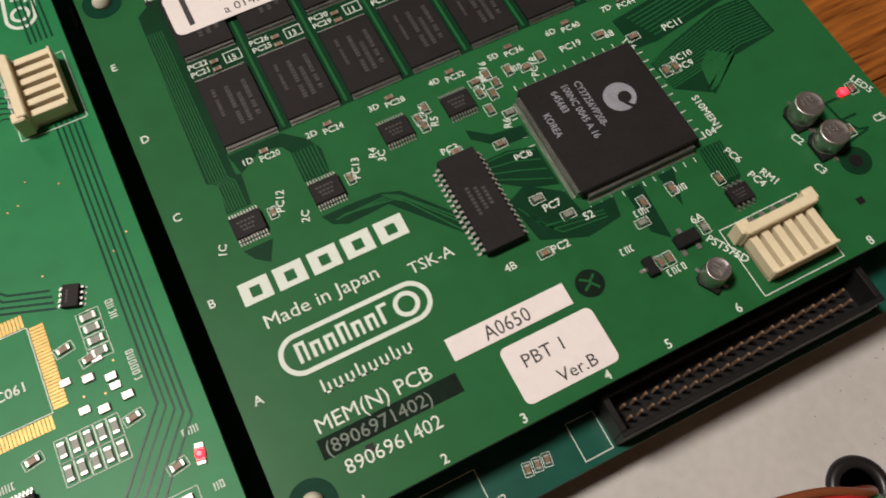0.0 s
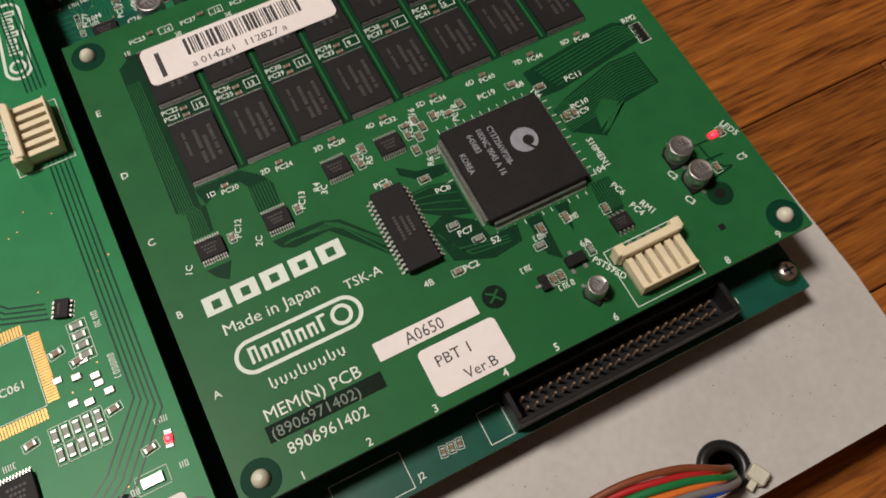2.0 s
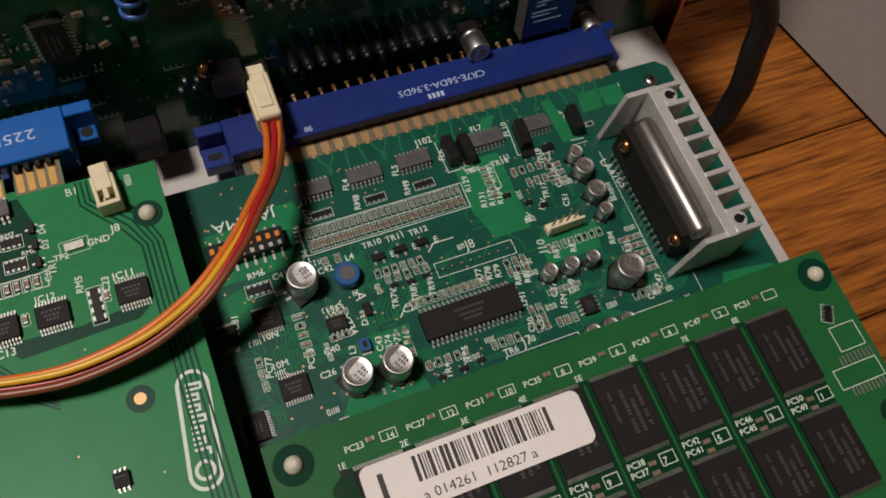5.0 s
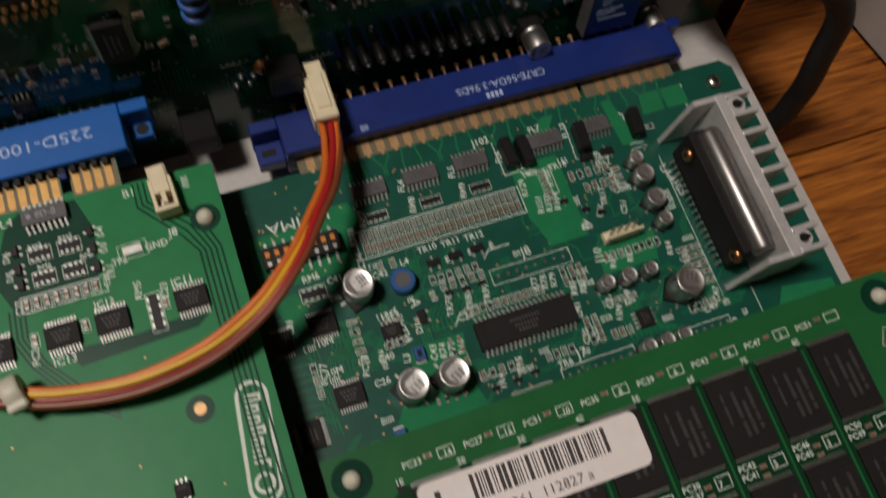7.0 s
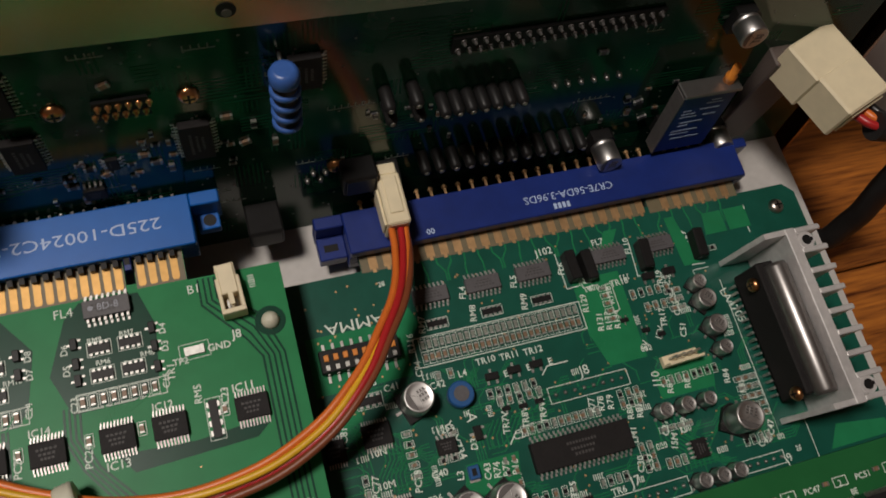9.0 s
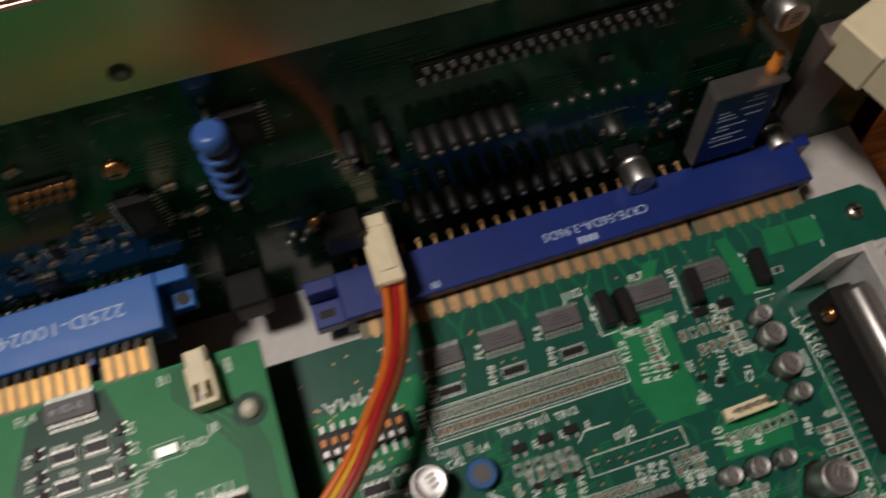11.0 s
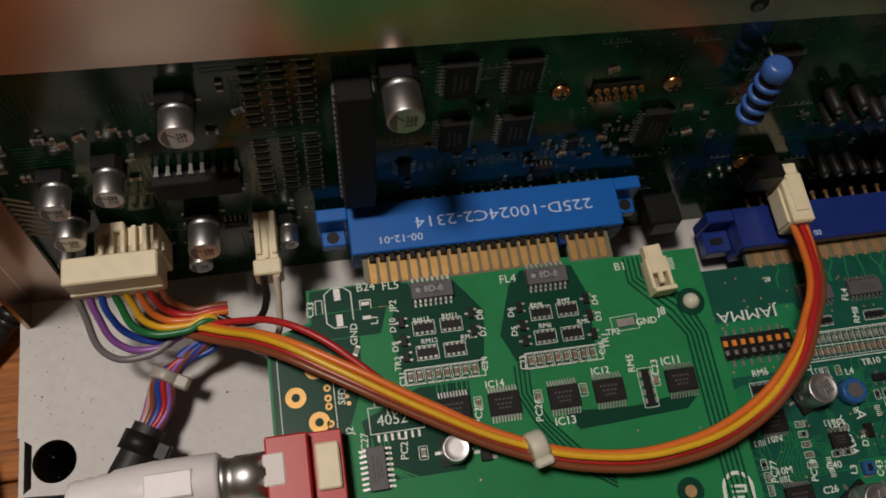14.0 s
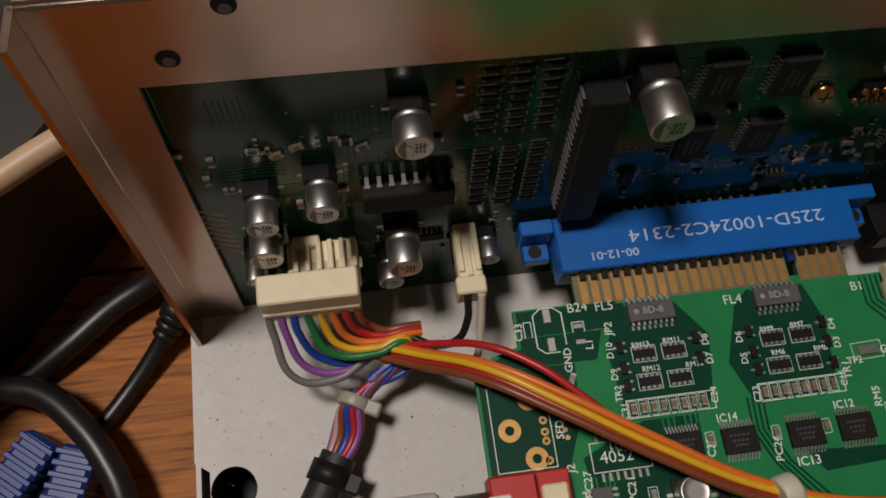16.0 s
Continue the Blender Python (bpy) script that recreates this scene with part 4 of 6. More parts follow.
made("trace_pattern", [PCB_M], mem_traces, mem, (0, 0, Z2), kind="stuff")
for k, y in enumerate((-97.2, -123.2)):
    for i in range(8):
        small_outline(mem, (3.6 + i * 14.75, y, Z2), 12.0, 18.4, 1.2, 24, 0.49, 0, "memory_chip", reach=1.1)
for i in range(8):
    x = 14.75 * i
    writing("%dD" % (i + 1), -0.6 + x, -138.0, Z2 + 0.03, 2.1, SILK, mem)
    writing("PC%d" % (20 + 4 * i), 3.2 + x, -138.8, Z2 + 0.03, 2.1, SILK, mem)
    writing("PC%d" % (22 + 4 * i), -2.6 + x, -109.7, Z2 + 0.03, 2.1, SILK, mem)
    writing("PC%d" % (21 + 4 * i), -2.6 + x, -111.9, Z2 + 0.03, 2.1, SILK, mem)
    writing("%d" % (15 - 2 * i), 6.3 + x, -111.2, Z2 + 0.03, 2.2, SILK, mem)
    writing("PC%d" % (23 + 4 * i), -2.8 + x, -83.6, Z2 + 0.03, 2.1, SILK, mem)
    writing("%dE" % (i + 1), -5.4 + x, -86.6, Z2 + 0.03, 2.0, SILK, mem)
    if i < 7:
        writing("%d" % (14 - 2 * i), 7.0 + x, -83.8, Z2 + 0.03, 2.0, SILK, mem)
for text, x, y, t in (("PC2", 48, -185.2, 0), ("4B", 37.6, -184.6, 0), ("PC12", 3.2, -152, 70), ("PC13", 20.4, -152, 70), ("PC14", 38.8, -147, 70), ("PC15", 53.6, -145.6, 70), ("R4", 25.6, -149, 70), ("R5", 40.8, -148, 70), ("R6", 54.6, -155.6, 70), ("PC3", 38.2, -155, 0), ("PC8", 51.4, -163.4, 0), ("PC7", 51, -176.4, 0), ("1C", -11, -156, 70), ("2C", 7, -156.4, 70), ("3C", 27, -150.6, 70), ("52", 57.4, -181.8, 0),
                      ("104", 89.6, -176.6, 0), ("156", 87.2, -146.8, -70), ("PC4", 92.6, -188, -70), ("PC6", 91.4, -181, -70), ("RM1", 95.2, -188.6, -70), ("RM2", 121.4, -139.4, 0), ("J1", 100.2, -198, 0), ("LED5", 126.4, -178.4, -70), ("C5", 124.6, -190, 0), ("PC11", 97.6, -148.8, 0), ("PC10", 94.6, -157.2, 0), ("PC9", 94.6, -159.6, 0), ("S10MEN1", 93.0, -166.6, -88), ("C2", 106, -184.6, -70), ("C3", 106, -192.6, -70), ("6A", 76.4, -192.4, 0), ("PST575D", 76.6, -196.6, -60), ("PC19", 74, -143.4, 0), ("PC18", 66.4, -146.6, 70), ("PC16", 55.8, -142.6, 70), ("68", 84.8, -144.6, 0)):
    writing(text, x, y, Z2 + 0.03, 2.4, SILK, mem, t)
# lettering and bars between the chips
def mem_print(bm):
    r = random.Random(5)
    for i in range(8):
        x = -2.5 + i * 14.75
        silk_box(bm, x + 8.2, x + 12.2, -111.6, -108.6)
        silk_box(bm, x + 8.2, x + 12.2, -84.0, -81.6)
    for x, y, n in ((60, -143, 4), (60, -192, 3), (77, -185, 3), (67, -186, 3), (66, -200, 4)):
        bars(bm, x, y, 1.5, n, r)
    for i in range(11):
        box(bm, 55.6, 57, -151.5 - i * 2.5, -151.3 - i * 2.5, 0.03, 0.05)
        box(bm, 88.8, 90.2, -151.5 - i * 2.5, -151.3 - i * 2.5, 0.03, 0.05)
        box(bm, 60 + i * 2.5, 60.2 + i * 2.5, -180.6, -179.4, 0.03, 0.05)
        box(bm, 60 + i * 2.5, 60.2 + i * 2.5, -147.8, -146.4, 0.03, 0.05)
    silk_box(bm, 80.2, 99.4, -212, -196)


made("printed_legend", [SILK], mem_print, mem, (0, 0, Z2), kind="stuff")
for i in range(8):
    for y in (-80.8, -109.4, -111.6, -136):
        passive(mem, (3.4 + i * 14.75 + (1.4 if y == -136 else 0), y - (0.6 if y < -100 else 1.6), Z2), 1.9, 1.0, 0.6, 0, CERAMIC, "bypass_capacitor")
for x, y in ((-4.5, -151.5), (13, -151.5), (32, -145), (47, -145)):
    small_outline(mem, (x, y, Z2), 6.6, 5.0, 1.2, 10, 0.65, 0, "logic_chip", reach=1.3)
    passive(mem, (x + 5.6, y + 0.5, Z2), 1.9, 1.0, 0.6, 90, CERAMIC, "bypass_capacitor", outline=True)
small_outline(mem, (40, -168.5, Z2), 23, 8.4, 2.8, 16, 1.35, 90, "control_chip", reach=1.6)
# the large square chip
q = made("square_chip", [CHIP], lambda bm: (box(bm, -14, 14, -14, 14, 0.4, 3.5, 0, 0.35), rod(bm, (-11, 11.2, 3.5), 1.4, 0.03, seg=20), rod(bm, (-11, -11.2, 3.5), 1.4, 0.03, seg=20), rod(bm, (11, 11.2, 3.5), 1.4, 0.03, seg=20)), mem, (73, -163.4, Z2), label="large black square chip with leads on four sides")
for k in range(4):
    row = made("lead_frame", [TIN], lambda bm: leads(bm, 52, 0.5, 1.5, 14, 0.22, 0.16, 1.9), q, key="qfprow", kind="stuff")
    row.rotation_euler = (0, 0, radians(90 * k))
for text, x, y, wide in (("CY37256VP208-", 70.5, -153.4, 0.80), ("100NC 0045 A 16", 67.6, -152.8, 0.86), ("645683", 64.8, -153.4, 0.86), ("KOREA", 60.6, -157.6, 0.84)):
    writing(text, x, y, Z2 + 3.52, 2.3, MARK, mem, -90, wide=wide)


def chip_mark(bm):
    slab(bm, ring(0, 0, 3.6, 24), 0, 0.015)


made("chip_emblem", [MARK], chip_mark, mem, (77.6, -161.0, Z2 + 3.5))
made("emblem_swoosh", [CHIP], lambda bm: (slab(bm, ring(0.9, -0.5, 1.5, 16), 0.016, 0.03), strip(bm, [(0.2, -1.6), (1.0, -2.8), (2.2, -4.0)], 0.7, 0.016, 0.03)), mem, (77.6, -161.0, Z2 + 3.5))
led(mem, (123, -180.6, Z2))
can(mem, (111, -181.5, Z2), 3.1, 5.6, 90)
can(mem, (111.5, -189.5, Z2), 3.1, 5.6, 90)
can(mem, (73, -204, Z2), 2.5, 5.4, 120)
made("plated_hole", [DARK_M, BLACK], lambda bm: (rod(bm, (0, 0, 0.01), 3.4, 0.03, seg=24), rod(bm, (0, 0, 0.03), 1.5, 0.02, seg=16, mat=1)), mem, (115, -195.5, Z2), key="dring")
made("plated_hole", [DARK_M, BLACK], lambda bm: (rod(bm, (0, 0, 0.01), 3.4, 0.03, seg=24), rod(bm, (0, 0, 0.03), 1.5, 0.02, seg=16, mat=1)), mem, (125.5, -120, Z2), key="dring")
network(mem, (124, -144, Z2), 6.0, 1.8, 90)
network(mem, (123, -92.5, Z2), 4.4, 1.8, 60)
for i in range(9):
    passive(mem, (119.6 + i * 1.15, -104.5, Z2), 2.2, 0.5, 0.3, 90, TIN, "solder_pad")
    passive(mem, (118.6 + i * 1.15, -112.5, Z2), 2.2, 0.5, 0.3, 90, TIN, "solder_pad")
made("header_frame", [SILK], lambda bm: (silk_box(bm, 116, 129, -111.2, -106), silk_box(bm, 121, 128.6, -102.6, -96)), mem, (0, 0, Z2))
small_outline(mem, (88.4, -191.2, Z2), 4.8, 3.9, 1.5, 4, 1.2, 0, "logic_chip", reach=1.2)
shrouded_header(mem, (90, -204.2, Z2), 5, 2.7)
transistor(mem, (73, -194.8, Z2), 0, 1.8, "regulator")
transistor(mem, (63.4, -196.6, Z2), 90, 1.4, "diode")
for x, y, t in ((68, -196.6, 90), (66, -196.6, 90), (78, -194, 90), (67.5, -187.5, 0), (77, -183.6, 90), (70, -183.6, 90), (87, -186, 90), (50.5, -158, 0), (51, -173, 0), (55, -179, 0), (56, -152, 0), (52.5, -149.4, 90), (56, -141, 90), (61, -142, 90), (65, -143.2, 0), (69, -142, 90), (84, -143, 0), (90.5, -147, 0), (92, -158.2, 90), (94.4, -158.2, 90), (41.2, -155.4, 0), (46.5, -184.4, 0), (118.4, -189, 90), (125.5, -180.5, 90), (55, -146, 90), (57, -143.8, 90), (38, -146.6, 90), (40, -142.6, 90), (53, -141.6, 0)):
    passive(mem, (x, y, Z2), 2.0, 1.1, 0.6, t, CERAMIC if (x + y) % 2 else CERGREY, outline=True)
for x, y in ((-1, -203.6), (-4.5, -87), (110, -203.5)):
    made("plated_dot", [BLACK], lambda bm: box(bm, -0.8, 0.8, -0.8, 0.8, 0.01, 0.05), mem, (x, y, Z2), key="pdot")
made("maker_stamp", [MASKINK, PCB_M], lambda bm: (rod(bm, (0, 0, 0.01), 3.0, 0.03, seg=28), strip(bm, [(-1.6, 1.6), (0.2, 0.4), (1.6, 1.4)], 0.5, 0.04, 0.06, 1), strip(bm, [(-1.6, -1.0), (0.2, 0), (1.4, -1.6)], 0.5, 0.04, 0.06, 1)), mem, (51.2, -194, Z2))


def mark_block(bm):
    """One heavy block of the maker's mark, with a slot."""
    box(bm, 0.3, 6.5, 3.5, 5.0, 0.03, 0.06)
    box(bm, 0.3, 2.3, 0, 3.5, 0.03, 0.06)
    box(bm, 4.5, 6.5, 0, 3.5, 0.03, 0.06)
    box(bm, 2.3, 4.5, 0, 1.2, 0.03, 0.06)


for i in range(5):
    made("maker_block", [SILK], mark_block, mem, (-11.8 + i * 7.4, -167.8, Z2), key="mblock")


def oval_mark(parent, x, y, z, turn, s=1.0):
    me = flat_curve([round_rect(-16, 16, -4.4, 4.4, 4.39, 10), round_rect(-15, 15, -3.4, 3.4, 3.39, 10)], 0.03)
    me.materials.append(SILK)
    ob = part("oval_mark", me, parent, (x, y, z + 0.05), turn, "white oval outline with block lettering")

    def inner(bm):
        for i in range(7):
            x0 = -12.4 + i * 2.9
            h = 2.3 if i in (0, 6, 3) else 1.3
            box(bm, x0, x0 + 0.75, -1.9, h, -0.01, 0.02)
            box(bm, x0, x0 + 2.1, h - 0.7, h, -0.01, 0.02)
            if i != 6:
                box(bm, x0 + 1.5, x0 + 2.1, -1.9, h - 0.7, -0.01, 0.02)
    made("block_letters", [SILK], inner, ob, key="ovalletters")
    me2 = flat_curve([ring(10.8, 0, 2.7, 24), ring(10.8, 0, 1.75, 24)], 0.03)
    me2.materials.append(SILK)
    part("ring_mark", me2, ob)
    ob.scale = (s, s, s)
    return ob


oval_mark(mem, 6.2, -181.4, Z2, 0)
writing("Made in Japan", -9.6, -174.0, Z2 + 0.03, 4.2, SILK, mem, wide=1.05)
writing("TSK-A", 20.5, -176.4, Z2 + 0.03, 3.6, SILK, mem)
made("product_line", [SILK], lambda bm: [(box(bm, i * 2.4, i * 2.4 + 0.4, 0, 3.0 if i in (0, 3, 6) else 2.0, 0.03, 0.05), box(bm, i * 2.4, i * 2.4 + 1.6, 0, 0.4, 0.03, 0.05), box(bm, i * 2.4 + 1.2, i * 2.4 + 1.6, 0, 2.0, 0.03, 0.05)) for i in range(8)], mem, (-4.4, -190.8, Z2))
writing("MEM(N) PCB", -8.6, -197.2, Z2 + 0.03, 4.3, SILK, mem)
made("overprint", [MASKINK], lambda bm: box(bm, -9.4, 19.2, -202.0, -198.0, 0.03, 0.05), mem, (0, 0, Z2))
writing("(8906971402)", -8.6, -201.4, Z2 + 0.06, 3.7, material("dim_silk", (0.16, 0.2, 0.16), 0.6), mem, wide=1.05)
writing("8906961402", -6.6, -206.2, Z2 + 0.03, 3.9, SILK, mem, wide=1.0)
for ch, x, y in (("A", -17, -187), ("B", -18, -165), ("C", -18, -144), ("D", -18, -123), ("E", -18, -102), ("1", -6.4, -212.4), ("2", 9.6, -212.4), ("3", 26, -212.4), ("4", 44, -212.4), ("5", 57.5, -212.4), ("6", 73.6, -212.4), ("8", 105.4, -212.4), ("9", 120.5, -212.4)):
    writing(ch, x, y, Z2 + 0.03, 2.7, SILK, mem)
lab = made("paper_label", [PAPER], lambda bm: box(bm, 20.2, 46.2, -196.2, -191.4, 0.02, 0.14, 0, 0.04), mem, (0, 0, Z2), label="narrow white paper label")
writing("A0650", 27.6, -195.4, Z2 + 0.16, 4.4, PAPERINK, mem, wide=0.85)
me = flat_curve([round_rect(28.4, 48.6, -210, -198, 1.4)], 0.12)
me.materials.append(PAPER)
part("paper_label", me, mem, (0, 0, Z2 + 0.08), label="rounded white paper label")
writing("PBT 1", 31.4, -203.4, Z2 + 0.17, 3.9, PAPERINK, mem)
writing("Ver.B", 36.2, -208.9, Z2 + 0.17, 3.7, PAPERINK, mem)
me = flat_curve([round_rect(-1.6, 52.4, -100.8, -88.0, 2.0)], 0.12)
me.materials.append(PAPER)
part("barcode_label", me, mem, (0, 0, Z2 + 1.34), label="white barcode sticker over the chips")


def barcode(bm):
    r = random.Random(9)
    x = 10.5
    while x < 44:
        w = r.choice((0.3, 0.3, 0.6, 0.9))
        box(bm, x, x + w, -95.2, -89.4, 0, 0.015)
        x += w + r.choice((0.3, 0.3, 0.6))
    box(bm, 2.0, 3.3, -99, -90.5, 0, 0.015)


made("barcode", [PAPERINK], barcode, mem, (0, 0, Z2 + 1.41), kind="stuff")
writing("a 014261  112827 a", 10.4, -99.4, Z2 + 1.43, 3.2, PAPERINK, mem, wide=1.08)

# ---- the bright board beside it ----
io = thing("side_board", (-78, -105, Z2), "bright green circuit board with gold edge contacts", "circuit board")
LB = [(-134, -214), (-24.6, -214), (-24.6, 2), (-46.2, 2), (-46.2, 10), (-57.6, 10), (-57.6, 3.6), (-59.8, 3.6), (-59.8, 10), (-109.2, 10), (-109.2, 3), (-123.6, 3), (-123.6, -5), (-134, -8)]
sheet("board", LB, [ring(-128.3, -22.5, 1.1), ring(-123.5, -28.8, 1.1), ring(-42.6, -56.6, 1.3)], Z2 - 1.6, Z2, [PCB_L, EDGE], io)
made("contact_area", [LAMINATE], lambda bm: (box(bm, -109.1, -59.9, 2.2, 9.9, 0.005, 0.02), box(bm, -57.5, -46.3, 2.2, 9.9, 0.005, 0.02)), io, (0, 0, Z2))


def left_finger(bm):
    pts = [(0.85, 5.6), (0.85, -2.6), (0.6, -3.2), (-0.6, -3.2), (-0.85, -2.6), (-0.85, 5.6)]
    slab(bm, pts[::-1], 0.02, 0.07)


for i in range(24):
    if i != 19:
        made("edge_contact", [GOLD], left_finger, io, (-106.9 + i * 2.54, 5.9, Z2), key="lfinger")
for x, y in ((-29.4, -12), (-29.0, -208.5), (-128, -208), (-128, -110)):
    standoff(io, (x, y, Z2), 3.6)
    made("spacer", [SCREW], lambda bm: rod(bm, (0, 0, 0.05), 2.6, Z2 - 1.8, seg=6), io, (x, y, 0), key="spacer")
for x, y in ((-128.3, -22.5), (-123.5, -28.8), (-123.4, -16.4)):
    me = flat_curve([ring(0, 0, 2.4, 24), ring(0, 0, 1.0, 16)], 0.06)
    me.materials.append(GOLD)
    part("gold_ring", me, io, (x, y, Z2 + 0.04))
    made("hole", [BLACK], lambda bm: rod(bm, (0, 0, 0.01), 1.02, 0.03, seg=16), io, (x, y, Z2), key="hole1")
made("plated_hole", [DARK_L, GOLDDULL], lambda bm: (rod(bm, (0, 0, 0.01), 3.2, 0.03, seg=24), rod(bm, (0, 0, 0.03), 1.4, 0.3, seg=16, mat=1)), io, (-41.5, -56.4, Z2))


def io_dark(bm):
    for pts in ([(-123, 2.6), (-100.4, 2.6), (-101, -1.5), (-101, -3.2), (-123, -3.2)], [(-123, -3.4), (-104.8, -3.4), (-107, -9.8), (-133.2, -9.8), (-133.2, -8.6), (-123, -5.6)], [(-133.4, -10), (-112, -10), (-113, -22), (-118, -34), (-133.4, -34)],
                [(-74.2, -1.8), (-70.6, 1.6), (-57.6, 1.4), (-54.8, -7.2), (-56, -20), (-60, -23.6), (-74.8, -23.6), (-78.6, -14.2)], [(-100.4, 2), (-88, 1.6), (-81.4, -7.4), (-83.6, -20), (-86, -23.6), (-103, -23.6), (-104.6, -8)],
                [(-67, -34.4), (-50, -35.4), (-38, -34.2), (-34, -35.2), (-37.2, -37.8), (-63.8, -39.0)], [(-100, -24), (-88, -24), (-88.4, -36), (-92, -44), (-112, -44), (-114, -30)]):
        slab(bm, pts, 0.01, 0.04)
    for i in range(4):
        strip(bm, [(-76.6 + i * 1.1, -22), (-77 + i * 1.1, -29), (-74 + i * 1.1, -36), (-66 + i * 0.8, -47.4 + i * 0.9), (-58, -53 + i * 0.9)], 0.5, 0.01, 0.04)
        strip(bm, [(-70.4 + i * 1.7, -118), (-63 + i, -140 + i), (-56 + i, -147 + i), (-45, -151 + i * 1.4)], 0.5, 0.01, 0.04)
    for i in range(5):
        o = i * 1.25
        strip(bm, [(-44 + o, 1.5), (-44 + o, -5 + o * 0.3), (-35.6 + o * 0.9, -15 + o), (-32.6 + o, -20), (-32.6 + o, -50), (-32.2 + o, -86)], 0.5, 0.01, 0.04)
        strip(bm, [(-33.2 + o, -109), (-33.2 + o, -178 - o), (-44 + o, -192 - o), (-62, -206 - o * 2)], 0.45, 0.01, 0.04)
        strip(bm, [(-52, -97 - o * 1.6), (-43, -97 - o * 1.2), (-40.5, -98 - o * 1.2)], 0.4, 0.01, 0.04)


made("bare_area", [DARK_L], io_dark, io, (0, 0, Z2), kind="stuff")


def vias(bm):
    r = random.Random(21)
    for _ in range(70):
        x, y = r.uniform(-110, -27), r.uniform(-205, -40)
        rod(bm, (x, y, 0.02), 0.24, 0.03, seg=6)
    for i in range(5):
        rod(bm, (-117.4 + i * 0.25, -18.6 - i * 1.7, 0.02), 0.55, 0.03, seg=10)


made("via_pattern", [GOLDDULL], vias, io, (0, 0, Z2), kind="stuff")


def io_traces(bm):
    for i in range(8):
        strip(bm, [(-99 + i * 1.25, 2.4), (-98.2 + i * 1.25, 0.6), (-98 + i * 1.25, -0.6)], 0.35, 0.04, 0.06)
        strip(bm, [(-70 + i * 1.25, 2.4), (-69 + i * 1.25, 0.4), (-69 + i * 1.25, -1)], 0.35, 0.04, 0.06)
        strip(bm, [(-100 + i * 1.9, -21), (-97 + i * 1.2, -24), (-97 + i * 1.2, -26)], 0.35, 0.04, 0.06)
        strip(bm, [(-72 + i * 1.9, -23), (-69 + i * 0.8, -25.5), (-69 + i * 0.8, -27)], 0.35, 0.04, 0.06)
        strip(bm, [(-114 + i * 0.9, -34), (-114 + i * 0.9, -38 - i * 0.5), (-108 + i, -45)], 0.35, 0.04, 0.06)


made("trace_pattern", [PCB_L], io_traces, io, (0, 0, Z2), kind="stuff")
for x in (-93.4, -64.6):
    small_outline(io, (x, -0.9, Z2), 10.2, 4.2, 1.8, 8, 1.25, 0, "filter_chip", CHIPGREY, reach=1.6)
for x0 in (-96.6, -67.6):
    for dx, dy in ((0, -9.7), (6.7, -9.7), (0, -15.8), (6.7, -15.8)):
        network(io, (x0 + dx, dy - 0.2, Z2), 4.8, 1.9)
    for i in range(8):
        passive(io, (x0 - 4.9 + i * 2.2, -21.4, Z2), 2.2, 1.0, 0.5, 90, CERAMIC, outline=True)
    for dx, dy, t in ((-5.2, -8, 90), (-5.2, -12.6, 90), (-5.2, -16.4, 90), (11.8, -7.8, 90), (11.8, -12.2, 90), (11.8, -17, 90)):
        if not (x0 < -90 and dy == -17):
            transistor(io, (x0 + dx, dy, Z2), t, 0.95)
for x, y in ((-92.4, -30.2), (-80.6, -30.6), (-66.3, -31), (-55.2, -31), (-37.2, -31)):
    small_outline(io, (x, y, Z2), 7.4, 5.4, 1.3, 10, 0.72, 0, "logic_chip", reach=1.5)
    passive(io, (x - 6, y + 1, Z2), 2.0, 1.0, 0.5, 90, CERAMIC, "bypass_capacitor", outline=True)
network(io, (-45.6, -31.6, Z2), 8.6, 1.9, 90)
passive(io, (-47.4, -15.2, Z2), 4.4, 2.0, 0.7, 2, TIN, "test_pad", outline=True)
passive(io, (-35.3, -197.6, Z2), 4.8, 2.3, 0.7, 0, TIN, "test_pad", outline=True)
passive(io, (-109.8, -3.8, Z2), 4.4, 2.0, 0.2, 90, DARK_L, "empty_pad")
for y in (1.0, -5.5):
    made("solder_land", [TIN], lambda bm: box(bm, -0.9, 0.9, -1.6, 1.6, 0.02, 0.35, 0, 0.15), io, (-116.3, y, Z2), key="land")
passive(io, (-113.2, -13.4, Z2), 2.6, 1.2, 0.3, 65, CERGREY, "test_pad")
for i in range(7):
    for y in (-26.2, -34.4):
        made("empty_land", [TIN], lambda bm: box(bm, -0.28, 0.28, -0.8, 0.8, 0.02, 0.12), io, (-110.6 + i * 1.55, y, Z2), key="eland")
for y in (-21.2, -23.6, -25.5, -29.5):
    me = flat_curve([ring(0, 0, 0.85, 16), ring(0, 0, 0.4, 10)], 0.06)
    me.materials.append(GOLD)
    part("gold_ring", me, io, (-121.0, y, Z2 + 0.04))
for y in (-1.2, -3.2):
    made("gold_pad", [GOLD], lambda bm: box(bm, -0.9, 0.9, -0.8, 0.8, 0.02, 0.06), io, (-105.8, y + 0.7, Z2), key="gpad")
small_outline(io, (-111.8, -41, Z2), 9.6, 4.2, 1.8, 8, 1.2, 90, "filter_chip", CHIPGREY, reach=1.6)
can(io, (-94, -39.6, Z2), 3.1, 5.4, 0, band=False)
transistor(io, (-87, -40.6, Z2), 90, 1.6, "diode")
small_outline(io, (-49, -72.4, Z2), 3.4, 3.4, 1.2, 3, 1.0, 0, "logic_chip", reach=0.9)
